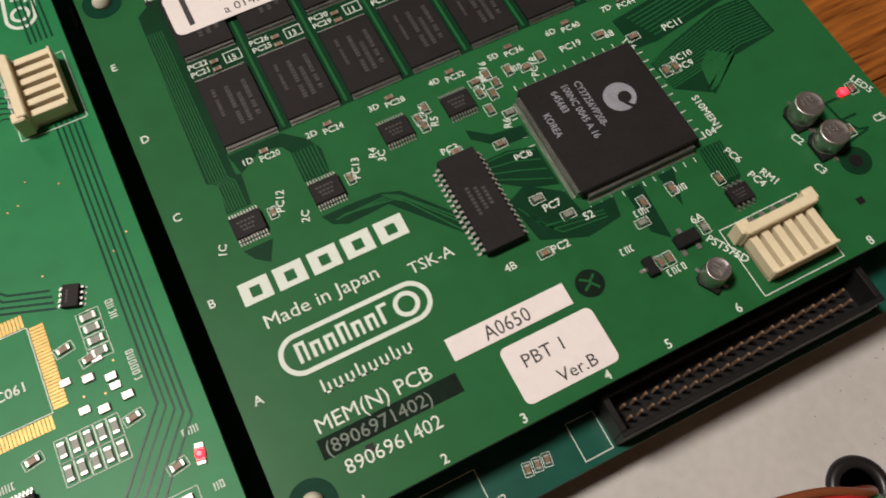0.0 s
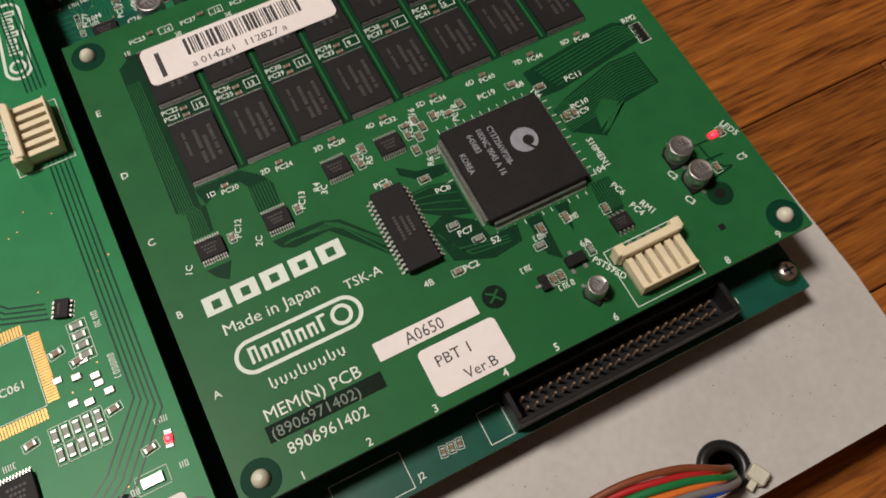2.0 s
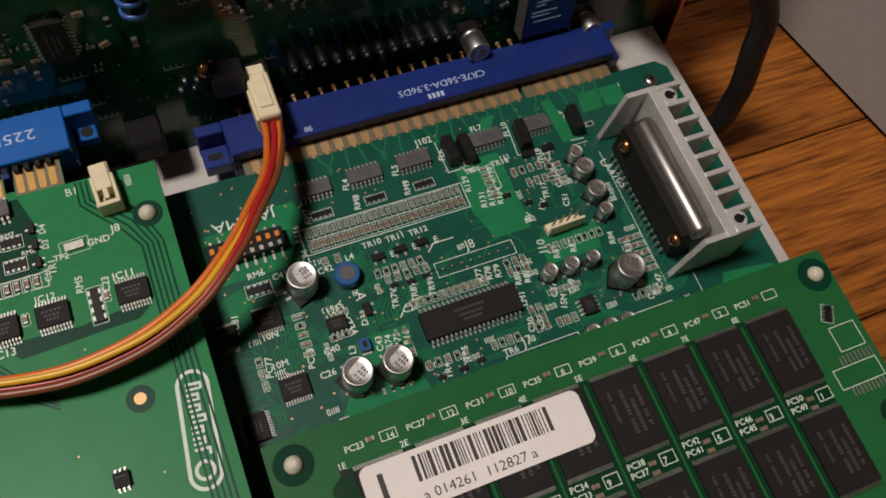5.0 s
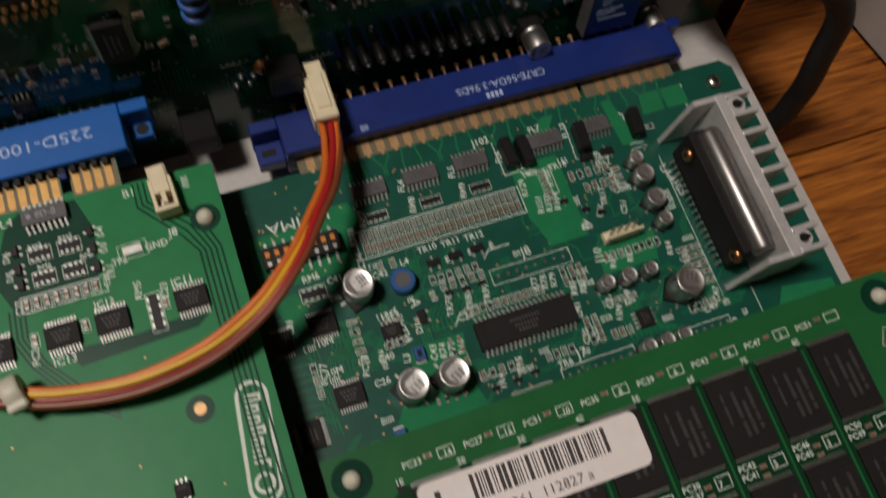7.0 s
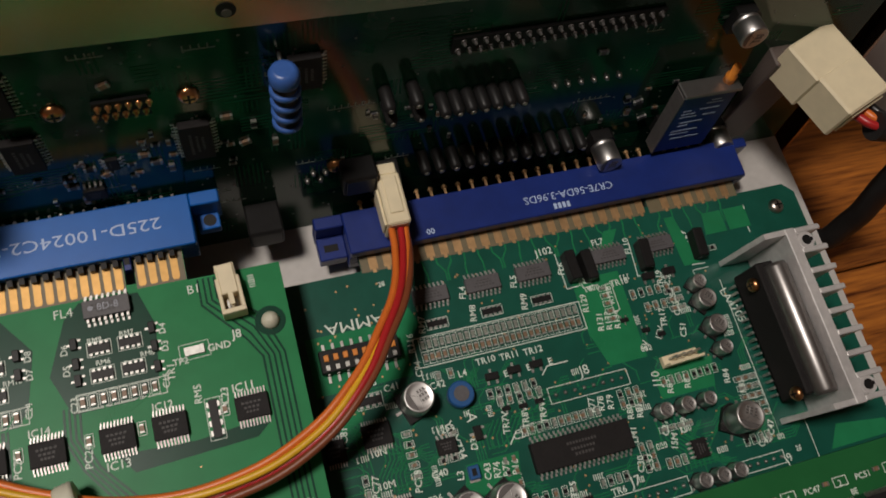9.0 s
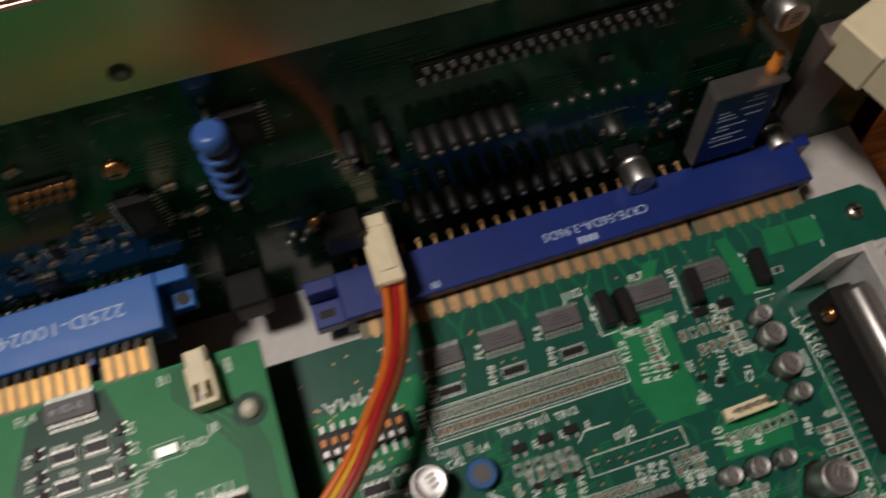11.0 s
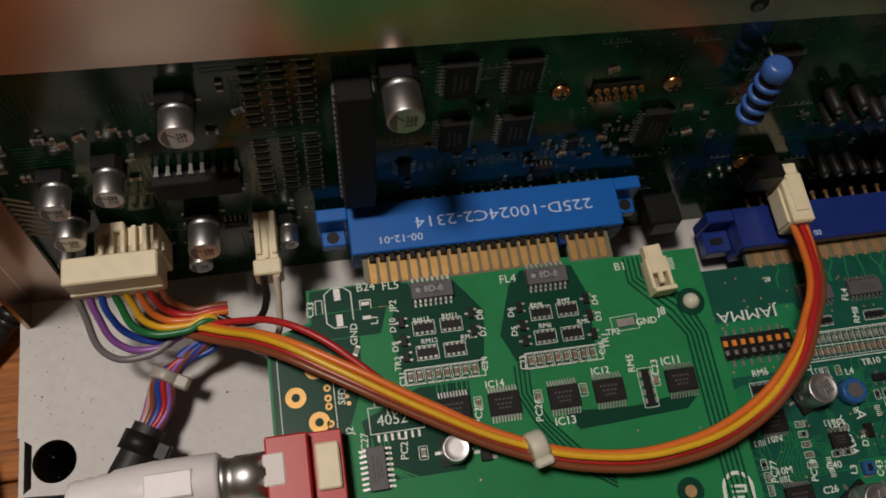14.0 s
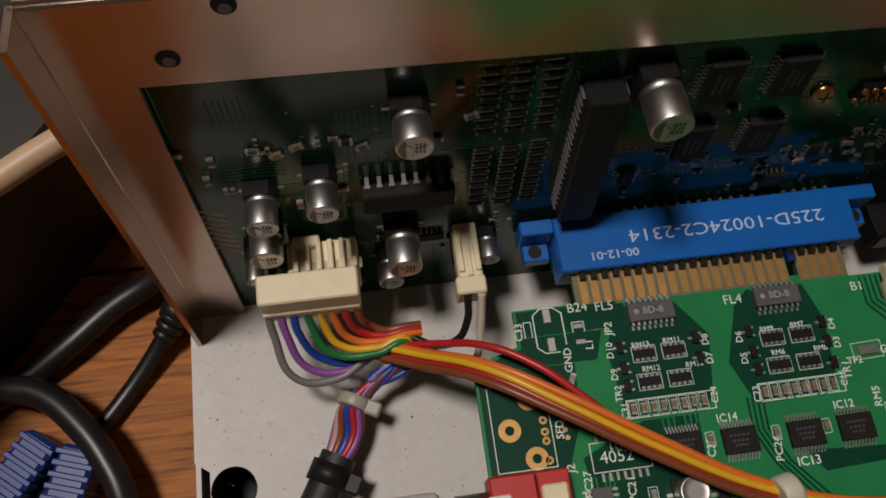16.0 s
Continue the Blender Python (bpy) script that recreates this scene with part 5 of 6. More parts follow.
for x, y, t in ((-52, -80, 90), (-49.4, -79.4, 90), (-47, -80, 90), (-49, -84.2, 0), (-101, -39, 90)):
    passive(io, (x, y, Z2), 2.0, 1.1, 0.6, t, CERGREY, outline=True)
gun = made("wire_header", [CREAM_SHADE], lambda bm: box(bm, -3.6, 3.6, -3.4, 5, 0.2, 1.2), io, (-37.0, -5.4, Z2), 3, label="small cream two-pin header")
made("cover", [CREAM], lambda bm: box(bm, -2.5, 2.5, 0.6, 8.4, 1.2, 4.7, 0, 0.25), gun)
made("end_wall", [CREAM], lambda bm: box(bm, -3.6, 3.6, -4.6, -3.4, 0.2, 5.6, 0, 0.2), gun)
made("latch_tongue", [CREAM], lambda bm: box(bm, -0.8, 0.8, -2.2, 6.5, 3.4, 4.6, 0, 0.15), gun)
for s in (-1, 1):
    made("side_wall", [CREAM], lambda bm: box(bm, -0.6, 0.6, -3.4, 5, 0.2, 4.4, 0, 0.2), gun, key="gunwall").location = (s * 3.0 * K, 0, 0)
    made("wire_channel", [CREAM], lambda bm: box(bm, -0.8, 0.8, 3.2, 8.6, 1.2, 4.2, 0, 0.15), gun, key="gunch").location = (s * 2.1 * K, 0, 0)
for s in (-1, 1):
    made("pin", [TIN], lambda bm: box(bm, -0.32, 0.32, -3.2, -0.4, 1.6, 2.3), gun, key="gunpin").location = (s * 1.25 * K, 0, 0)
gun.scale = (0.78, 0.95, 1.0)
shrouded_header(io, (-33.4, -100.8, Z2), 5, 2.9, 90)
small_outline(io, (-41.4, -150.2, Z2), 4.8, 3.4, 1.4, 4, 1.2, 70, "logic_chip", reach=1.0)
for j in range(4):
    passive(io, (-39.8, -155.6 - j * 2.6, Z2), 3.0, 1.5, 0.5, 0, CERGREY, outline=True)
for i in range(5):
    for j in range(2):
        passive(io, (-51.6 + i * 2.5, -178.6 - j * 4.6, Z2), 3.0, 1.3, 0.5, 90, CERGREY, outline=True)
for x, y in ((-43.4, -167.6), (-39.4, -169.2), (-42.4, -174.6), (-37.6, -174.0)):
    made("solder_pad", [TIN], lambda bm: box(bm, -1.2, 1.2, -0.9, 0.9, 0.02, 0.5, 0, 0.2), io, (x, y, Z2), key="spad")
for x, y in ((-42, -164), (-38, -178.6), (-46, -160), (-33.6, -190.8), (-70, -186), (-57, -166 - 12)):
    passive(io, (x, y, Z2), 2.6, 1.2, 0.6, 10, CERAMIC, outline=True)
led(io, (-29.2, -190.6, Z2), True, 80)
small_outline(io, (-61.8, -187, Z2), 7.6, 6.4, 1.3, 10, 0.72, 0, "logic_chip", reach=1.4)
small_outline(io, (-64, -137, Z2), 16, 6.4, 1.6, 12, 1.27, 90, "logic_chip", reach=1.5)
for k in range(4):
    for i in range(25):
        a = radians(90 * k)
        o, rr0 = (i - 12) * 0.72, 11.0
        x, y = -60.6 + rr0 * math.cos(a) - o * math.sin(a), -161.6 + rr0 * math.sin(a) + o * math.cos(a)
        made("gold_pad", [GOLD], lambda bm: box(bm, -1.4, 1.4, -0.26, 0.26, 0.02, 0.06), io, (x, y, Z2), 90 * k, key="qpad")


def io_print(bm):
    r = random.Random(15)
    silk_box(bm, -70, -51.2, -171, -152.2)
    silk_box(bm, -132, -119.4, -31, -13)
    silk_box(bm, -102.8, -83.6, -23.4, -19.4)
    silk_box(bm, -73.8, -54.6, -23.4, -19.4)
    silk_box(bm, -41, -26.2, -110.6, -91)
    silk_box(bm, -112.4, -99.8, -33.4, -27.2)
    for pts in ([(-119.4, 1.4), (-117.6, 2.8), (-114.8, 2.8), (-113.0, 1.4), (-113.0, -5.8), (-114.6, -7.2), (-117.8, -7.2), (-119.4, -5.8), (-119.4, 1.4)],):
        strip(bm, pts, 0.24, 0.07, 0.1)
    silk_box(bm, -121.8, -120.0, -3.6, 0.2)
    silk_box(bm, -111.2, -108.4, -6.6, -1.0)
    for x, y, n in ((-120, -8, 3), (-108, -29, 4), (-48, -182.6, 2), (-31, -186.4, 3), (-40.5, -199, 2), (-29, -198, 2), (-64, -181.4, 3), (-58, -148.5, 2)):
        bars(bm, x, y, 1.5, n, r)
    for x, y, n in ((-36, -158, 4), (-35.6, -172, 6), (-32.6, -3, 3)):
        bars(bm, x, y, 1.5, n, r, True)


made("printed_legend", [SILK], io_print, io, (0, 0, Z2), kind="stuff")
writing("TMP95C061", -69.0, -164.6, Z2 + 0.03, 2.9, SILK, io)
for x, y in ((-47.6, -166.4), (-40.8, -164.4), (-45.8, -173.2), (-39.2, -171.2)):
    made("crystal_land", [TIN], lambda bm: box(bm, -1.1, 1.1, -0.8, 0.8, 0.02, 0.3, 0, 0.12), io, (x, y, Z2), key="xland")
oval_mark(io, -31.2, -67.2, Z2, -96, 0.86)
for text, x, y, s in (("FL5", -105.4, 0.8, 3.0), ("FL4", -76.4, -1.2, 3.0), ("B24", -111.6, 1.2, 3.0), ("B1", -46.8, -1.6, 3.0), ("IC11", -41, -26.8, 2.7), ("IC13", -69.6, -37.4, 2.7), ("GND", -44.6, -16.2, 2.4), ("J8", -38.6, -14.4, 2.9), ("TP2", -52.6, -17.8, 2.2), ("4052", -110.6, -31.6, 3.6)):
    writing(text, x, y, Z2 + 0.03, s, SILK, io)
for x0, names in ((-96.6, ("D10", "D9", "TR2", "D8", "D7", "RM13", "RM11", "RM12", "RM10", "C31", "C24")), (-67.6, ("D6", "D5", "", "D4", "D3", "RM9", "RM7", "RM6", "RM8", "C23", "C16"))):
    for text, (dx, dy, t) in zip(names, ((-6.8, -10.2, 85), (-6.8, -15, 85), (-6.8, -19.6, 85), (14.6, -9.8, 85), (14.6, -14, 85), (-2.4, -8.4, 0), (4.6, -8.2, 0), (-1.2, -13.8, 0), (8.4, -14.0, 0), (-6.2, -23.4, 85), (13.6, -22.4, 85))):
        if text:
            writing(text, x0 + dx, dy, Z2 + 0.05, 1.7 if text.startswith("RM") else 2.1, SILK, io, t)
for text, x, y, t in (("PC25", -86.4, -34.6, 85), ("PC24", -72.2, -36, 85), ("PC23", -42.2, -30.4, 85), ("RM5", -47.8, -27.6, 85), ("IC14", -84.4, -26.4, 0), ("IC12", -58.6, -26.8, 0), ("JP2", -102.6, -5, 85), ("C33", -122.4, -4, 85), ("GND", -112.8, -12, 85), ("PC27", -113.4, -38, 85), ("PC21", -104.6, -40, 85), ("J2", -116.2, -32.6, 85), ("SFD", -117.2, -25.6, 85), ("L1", -107.4, -7.6, 85), ("TR1", -52.6, -21, 85)):
    writing(text, x, y, Z2 + 0.05, 2.4, SILK, io, t)
for x in (-93.4, -64.6):
    writing("8D-8", x - 2.0, -1.5, Z2 + 1.82, 2.3, MARK, io)
    made("pin_one_dot", [MARK], lambda bm: rod(bm, (0, 0, 0), 0.6, 0.02, seg=14), io, (x - 3.4, -0.8, Z2 + 1.8), key="dot8")
me = flat_curve([round_rect(-44, -30, -213, -202.6, 1.2)], 0.12)
me.materials.append(PAPER)
part("paper_label", me, io, (0, 0, Z2 + 0.08), label="white paper label at the board's corner")
made("maker_stamp", [MASKINK], lambda bm: rod(bm, (0, 0, 0.01), 3.0, 0.02, seg=28), io, (-42.6, -200.4, Z2))

# red audio jack at the board's left edge and its plug
jack = made("audio_jack", [RED], lambda bm: (box(bm, -135.2, -118.8, -47, -31.8, 0.2, 6.6, 0, 0.3), box(bm, -135.2, -126, -47, -32, 4.0, 10.0, 0, 0.4)), io, (0, 0, Z2), label="red phono jack")
made("jack_lug", [CREAM], lambda bm: box(bm, -124.8, -119.6, -44.5, -34.5, 1.0, 8.0, 0, 0.4), jack, (0, 0, Z2)).location = (0, 0, 0)
made("jack_lug", [PAPER], lambda bm: box(bm, -135.8, -131.2, -42.4, -35.6, 6.0, 10.3, 0, 0.3), jack, (0, 0, Z2)).location = (0, 0, 0)
plug = thing("audio_plug", (-150, -37.6, 12), "white phono plug with a chrome collar in the red jack", "plug")
made("collar", [ALU], lambda bm: rod(bm, (-145.2, -39.2, 21), 4.9, 10, "x", seg=28, rings=((0, 1), (0.12, 1), (0.16, 0.93), (0.3, 0.93), (0.34, 1), (1, 1))), plug, (0, 0, 0))
made("grip", [WHITE], lambda bm: rod(bm, (-176, -39.2, 21), 6.2, 31, "x", seg=28, rings=((0, 0.68), (0.04, 0.74), (0.08, 0.7), (0.12, 0.78), (0.16, 0.74), (0.2, 0.82), (0.26, 0.8), (0.3, 0.9), (0.55, 1.0), (0.97, 1), (1, 0.9))), plug, (0, 0, 0))
made("grip_pad", [WHITE], lambda bm: box(bm, -160, -150, -42, -36.4, 26.4, 27.4, 0, 0.4), plug, (0, 0, 0))
cord("cable", [(-176, -39.2, 21), (-190, -39, 20), (-206, -46, 8), (-222, -60, -20), (-240, -90, -41), (-262, -140, -42)], 2.0, RUBBER, plug)


# ---- riser board and its steel frame ----
LEAN = 7.4  # the riser and its frame lean back from the boards, in degrees
UP = (90 - LEAN, 0, 0)
FOOT = (0, 22.0, 0)  # where the riser's face crosses the main board's level


def on_riser(x, w, off=0.0):
    """A place on the riser: x along it, w up its face, off out from it."""
    c, s = math.cos(radians(LEAN)), math.sin(radians(LEAN))
    return (x, FOOT[1] + w * s - off * c, FOOT[2] + w * c + off * s)


def riser_y(z):
    return FOOT[1] + z * math.tan(radians(LEAN))


frame_ob = thing("steel_frame", (-40, 30, FLOOR_Z), "brown-grey zinc steel frame standing round the upright board", "frame")


def rail_low(x):
    return 74.6 - (x + 120) * 0.021


def on_frame(name, fill):
    return made(name, [STEEL], fill, frame_ob, FOOT, tip=UP)


def plan_slab(bm, pts, d0, d1):
    """A sheet cut to an outline of (x, w), from depth d0 to d1."""
    lo, hi = ([bm.verts.new((x * K, w * K, d * K)) for x, w in pts] for d in (d0, d1))
    bm.faces.new(list(reversed(lo)))
    bm.faces.new(hi)
    for i in range(len(pts)):
        j = (i + 1) % len(pts)
        bm.faces.new((lo[i], lo[j], hi[j], hi[i]))


TOPW = 94.0
on_frame("face_sheet", lambda bm: plan_slab(bm, [(-197, -45), (-186.2, -45), (-185.8, rail_low(-186)), (150, rail_low(150)), (150, TOPW), (-197, TOPW)], 0.6, 1.8))
on_frame("top_flange", lambda bm: (box(bm, -197, 150, TOPW - 0.2, TOPW + 1.0, -34, 0.9), box(bm, -197, 150, TOPW - 0.9, TOPW + 0.6, 0.6, 2.1, 0, 0.4)))
on_frame("side_flange", lambda bm: (plan_slab(bm, [(-198.3, -45), (-197.1, -45), (-197.1, TOPW), (-198.3, TOPW)], 0.6, 9.0), box(bm, -198.4, -196.8, -45, TOPW, 0.5, 2.2, 0, 0.5)))
on_frame("end_flange", lambda bm: box(bm, 148.8, 150, -45, TOPW - 1, -34, 0.5))
on_frame("back_sheet", lambda bm: box(bm, -196, 148.6, -38, TOPW - 1, -34, -33))
for x, w in ((-179.5, 82.0), (-169.0, 92.0), (-26.6, 77.6), (72, 76)):
    made("screw_hole", [BLACK], lambda bm: rod(bm, (0, 0, 0), 1.9, 0.12, seg=18), frame_ob, on_riser(x, w, 1.82), key="fhole", tip=UP)
    made("hole_thread", [CANBASE], lambda bm: rod(bm, (0, 0, 0), 1.0, 0.1, seg=12), frame_ob, on_riser(x, w - 0.7, 1.9), key="fthread", tip=UP)

riser = thing("riser_board", (-30, 22, FLOOR_Z), "dark green upright circuit board with edge sockets", "circuit board")
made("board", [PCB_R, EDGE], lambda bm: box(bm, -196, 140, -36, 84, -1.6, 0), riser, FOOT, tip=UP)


def riser_passive(x, w, wide, deep, high, mat, name, turn=0):
    ob = passive(riser, on_riser(x, w), wide, deep, high, 0, mat, name)
    ob.rotation_euler = (Matrix.Rotation(radians(UP[0]), 3, "X") @ Matrix.Rotation(radians(turn), 3, "Z")).to_euler()
    return ob


def riser_chip(x, w, long, deep, high, n, pitch, turn=90):
    ob = small_outline(riser, on_riser(x, w), long, deep, high, n, pitch, 0, "logic_chip", reach=1.4)
    ob.rotation_euler = (Matrix.Rotation(radians(UP[0]), 3, "X") @ Matrix.Rotation(radians(turn), 3, "Z")).to_euler()
    return ob


# bright blue socket for the side board
SZ = 18.8
SB = 22.6
# the black block inside the slot stands in for the shade there
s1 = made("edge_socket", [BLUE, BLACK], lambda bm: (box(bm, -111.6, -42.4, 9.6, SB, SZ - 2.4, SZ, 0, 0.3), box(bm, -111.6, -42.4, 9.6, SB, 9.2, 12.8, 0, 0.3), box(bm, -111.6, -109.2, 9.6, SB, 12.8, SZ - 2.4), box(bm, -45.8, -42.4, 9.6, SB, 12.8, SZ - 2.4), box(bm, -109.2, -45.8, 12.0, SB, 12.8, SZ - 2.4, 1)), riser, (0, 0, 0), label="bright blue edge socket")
for x0, x1, cx in ((-119.2, -111.6, -115.6), (-42.4, -35.4, -38.6)):
    made("ear", [BLUE], lambda bm: (box(bm, x0, x1, SB - 3.4, SB + 0.1, 9.2, SZ - 0.3, 0, 0.3), box(bm, x0 + 0.8, x1 - 0.8, 15.0, SB - 3.4, 9.2, 12.4, 0, 0.3)), s1, (0, 0, 0))
    made("ear_hole", [BLACK], lambda bm: rod(bm, (0, 0, 0), 1.6, 0.1, seg=16), s1, (cx, 17.2, 12.4), key="earhole")
for i in range(24):
    made("spring_contact", [BLACK], lambda bm: box(bm, -0.6, 0.6, 8.0, 9.8, SZ - 3.0, SZ - 1.4), s1, (-106.9 + i * 2.54, 0, 0), key="spring")
made("polarising_rib", [NAVY], lambda bm: box(bm, -59.4, -57.8, 6.6, 9.8, SZ - 4.4, SZ - 1.6, 0, 0.15), s1, (0, 0, 0))
made("socket_base", [BLACK], lambda bm: box(bm, -110.6, -43.4, 15, riser_y(5), 2.0, 9.3), s1, (0, 0, 0))
made("tail_row", [CANBASE], lambda bm: [box(bm, -109.9 + i * 2.54, -109.2 + i * 2.54, SB, SB + 1.2, SZ - 2.6, SZ - 1.6) for i in range(26)], s1, (0, 0, 0), kind="stuff")
writing("225D-10024C2-2314", -49.4, 17.6, SZ + 0.03, 4.2, INK, riser, 180, wide=1.27)
writing("00-12-01", -93.6, 13.4, SZ + 0.03, 2.7, INK, riser, 180, wide=1.15)
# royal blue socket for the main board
# slot filled with black here too, in place of its inner shade
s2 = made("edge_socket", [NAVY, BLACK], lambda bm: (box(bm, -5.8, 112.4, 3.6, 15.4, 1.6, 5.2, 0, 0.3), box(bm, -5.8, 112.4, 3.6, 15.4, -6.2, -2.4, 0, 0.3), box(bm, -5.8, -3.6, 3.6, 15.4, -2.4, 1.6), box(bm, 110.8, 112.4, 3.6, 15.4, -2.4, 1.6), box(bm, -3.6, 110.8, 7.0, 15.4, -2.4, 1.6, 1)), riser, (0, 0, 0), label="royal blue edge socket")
made("ear", [NAVY, BLACK], lambda bm: (box(bm, -13.4, -5.8, 12.0, 15.4, -6, 4.8, 0, 0.3), box(bm, -13.2, -5.8, 5.4, 12.0, -6, -1.5, 0, 0.3), box(bm, -11.6, -7.8, 7.6, 9.6, -1.5, -1.4, 1)), s2, (0, 0, 0))
made("ear", [NAVY], lambda bm: (box(bm, 112.4, 117, 12.4, 15.4, -6, 4.6, 0, 0.3), box(bm, 112.4, 117, 5.4, 12.4, -6, -1.5, 0, 0.3)), s2, (0, 0, 0))
# added black block for the dark gap between socket and riser
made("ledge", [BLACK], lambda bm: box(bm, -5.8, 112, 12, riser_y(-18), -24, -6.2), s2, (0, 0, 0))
for i in range(28):
    made("tail", [GOLDDULL], lambda bm: (box(bm, -0.35, 0.35, 15.2, 18.6, 3.2, 3.8), rod(bm, (0, 17.6, 3.5), 0.8, 0.6, "y", seg=8)), s2, (i * 3.96, 0, 0), key="tail")
writing("CR7E-56DA-3.96DS", 71, 9.6, 5.23, 3.1, INK, riser, 180, wide=1.05)
made("maker_stamp", [INK], lambda bm: [box(bm, i * 1.3, i * 1.3 + 0.9, 0, 1.7, 0, 0.01) for i in range(4)], riser, (52, 4.6, 5.22))
writing("00", 17.5, 6.2, 5.23, 2.3, INK, riser, 180)

for x, w, r, h in ((-98.8, 64.6, 3.9, 12.4), (-143, 62.4, 3.45, 9.4), (-160.8, 44.2, 3.1, 9.8), (-172.8, 40.8, 3.1, 9.6), (-174.4, 26.4, 3.5, 8.8), (-178.8, 15.5, 1.9, 8), (-145.8, 20.5, 3.7, 11.4), (-149, 7.2, 2.9, 8), (-126.4, 13.5, 2.3, 8), (70.6, 7.5, 3.5, 10.2), (109.2, 3.0, 3.3, 9.4), (95.2, 52, 3.5, 8)):
    can(riser, on_riser(x, w), r, h, 0, tip=UP, lift=0.3)
dipc = made("driver_chip", [CHIP], lambda bm: box(bm, -9.4, 9.4, -3.2, 3.2, 0.9, 4.4, 0, 0.3), riser, on_riser(-144, 36.6), tip=UP)
made("lead_frame", [TIN], lambda bm: [(box(bm, -8.6 + i * 2.46, -7.4 + i * 2.46, s * 3.7 - 0.6, s * 3.7 + 0.6, 2.2, 2.7), box(bm, -8.4 + i * 2.46, -7.6 + i * 2.46, s * 4.2 - 0.15, s * 4.2 + 0.15, 0.1, 2.7)) for i in range(8) for s in (-1, 1)], dipc, key="dipleads")
for cx in (-128.8, -123.2, -117.6):
    for j in range(17):
        made("array_resistor", [CHIP, CANBASE], lambda bm: (box(bm, -1.5, 1.5, -0.4, 0.4, 0.03, 0.4, 0, 0.05), box(bm, -1.9, -1.45, -0.42, 0.42, 0.03, 0.42, 1), box(bm, 1.45, 1.9, -0.42, 0.42, 0.03, 0.42, 1)), riser, on_riser(cx - 0.07 * j + 0.6, 70.0 - j * 2.55 - (3.2 if j > 7 else 0)), key="arrayres", tip=UP)
made("slot_socket", [BLACK, CHIPGREY], lambda bm: (box(bm, -3.7, 3.7, -20, 21, 0.2, 6, 0, 0.3), [box(bm, s * 4.0 - 0.3, s * 4.0 + 0.3, -19 + i * 2.0, -18.2 + i * 2.0, 0.1, 3.4, 1) for i in range(20) for s in (-1, 1)]), riser, on_riser(-108.2, 44), tip=UP)
for x, w in ((-86, 62.2), (-72.2, 61.6), (-86, 43), (-71.8, 42.8)):
    riser_chip(x, w, 10.2, 6.6, 2.2, 9, 1.1)
riser_chip(-37.2, 38.4, 12.4, 6.8, 2.2, 10, 1.2)
riser_chip(-62, 24, 4.8, 3.9, 1.6, 4, 1.2, 0)
riser_chip(-97.0, 31, 4.8, 3.0, 1.4, 4, 1.2)
riser_chip(-138.8, 14.6, 5.6, 2.6, 1.2, 5, 1.2, 0)
riser_chip(-56, 34, 4.0, 2.6, 1.2, 3, 1.2)
riser_chip(-12.5, 56, 10, 7, 2.0, 9, 1.1)
ph = made("pin_header", [BLACK], lambda bm: box(bm, -5.4, 5.4, -2.8, 2.8, 0.2, 1.0), riser, on_riser(-50, 52.8), tip=UP)
lh = made("long_header", [BLACK], lambda bm: box(bm, -26, 26, -2.4, 2.4, 0.2, 1.0), riser, on_riser(46, 56.8), tip=UP)
for hob, n, pitch, mat in ((ph, 6, 2.0, BRASS), (lh, 20, 2.54, CANBASE)):
    for i in range(n):
        for k in (-1.3, 1.3):
            made("pin", [mat], lambda bm: (rod(bm, (0, 0, 0.9), 0.7, 0.5, seg=8), box(bm, -0.3, 0.3, -0.3, 0.3, 1.3, 2.4, 0, 0.1)), hob, key=("rpin", mat.name)).location = (((i - (n - 1) / 2) * pitch + 0.4 * k) * K, k * K, 0)
for x, w in ((-62.8, 54.0), (-36.7, 53.4), (-5.6, 17)):
    cross_screw(riser, on_riser(x, w), 2.3, BRASS, tip=UP)
coil = made("ring_coil", [BLACK], lambda bm: rod(bm, (0, -9.0, 6.0), 2.6, 18.0, "y", seg=24), riser, on_riser(-17.6, 54.4), tip=UP, label="blue coil wound round a dark core")
made("coil_head", [COILBLUE], lambda bm: rod(bm, (0, 6.0, 6.0), 3.2, 3.6, "y", seg=24, rings=((0, 0.96), (0.15, 1), (0.6, 1), (0.9, 0.85), (1, 0.6))), coil)
for i in range(4):
    made("winding", [COILBLUE], lambda bm: rod(bm, (0, -0.75, 6.0), 3.3, 1.5, "y", seg=24, rings=((0, 0.9), (0.25, 1), (0.75, 1), (1, 0.9))), coil, key="winding").location = (0, (3.2 - i * 3.6) * K, 0)
for s in (-8.6, 8.0):
    made("coil_leg", [TIN], lambda bm: rod(bm, (0, 0, 0), 0.45, 5, seg=8), coil, key="coilleg").location = (0, s * K, 0)


def round_coil(x, w):
    ob = made("round_coil", [BLACK], lambda bm: rod(bm, (0, 0, 0.2), 1.5, 6.6, seg=14, rings=((0, 1), (0.1, 1.05), (0.85, 1), (1, 0.6))), riser, on_riser(x, w), key="rcoil", tip=UP)
    made("bead", [TIN], lambda bm: rod(bm, (0, 0, 6.5), 0.75, 0.6, seg=10, rings=((0, 1), (0.6, 0.9), (1, 0.4))), ob, key="rbead")


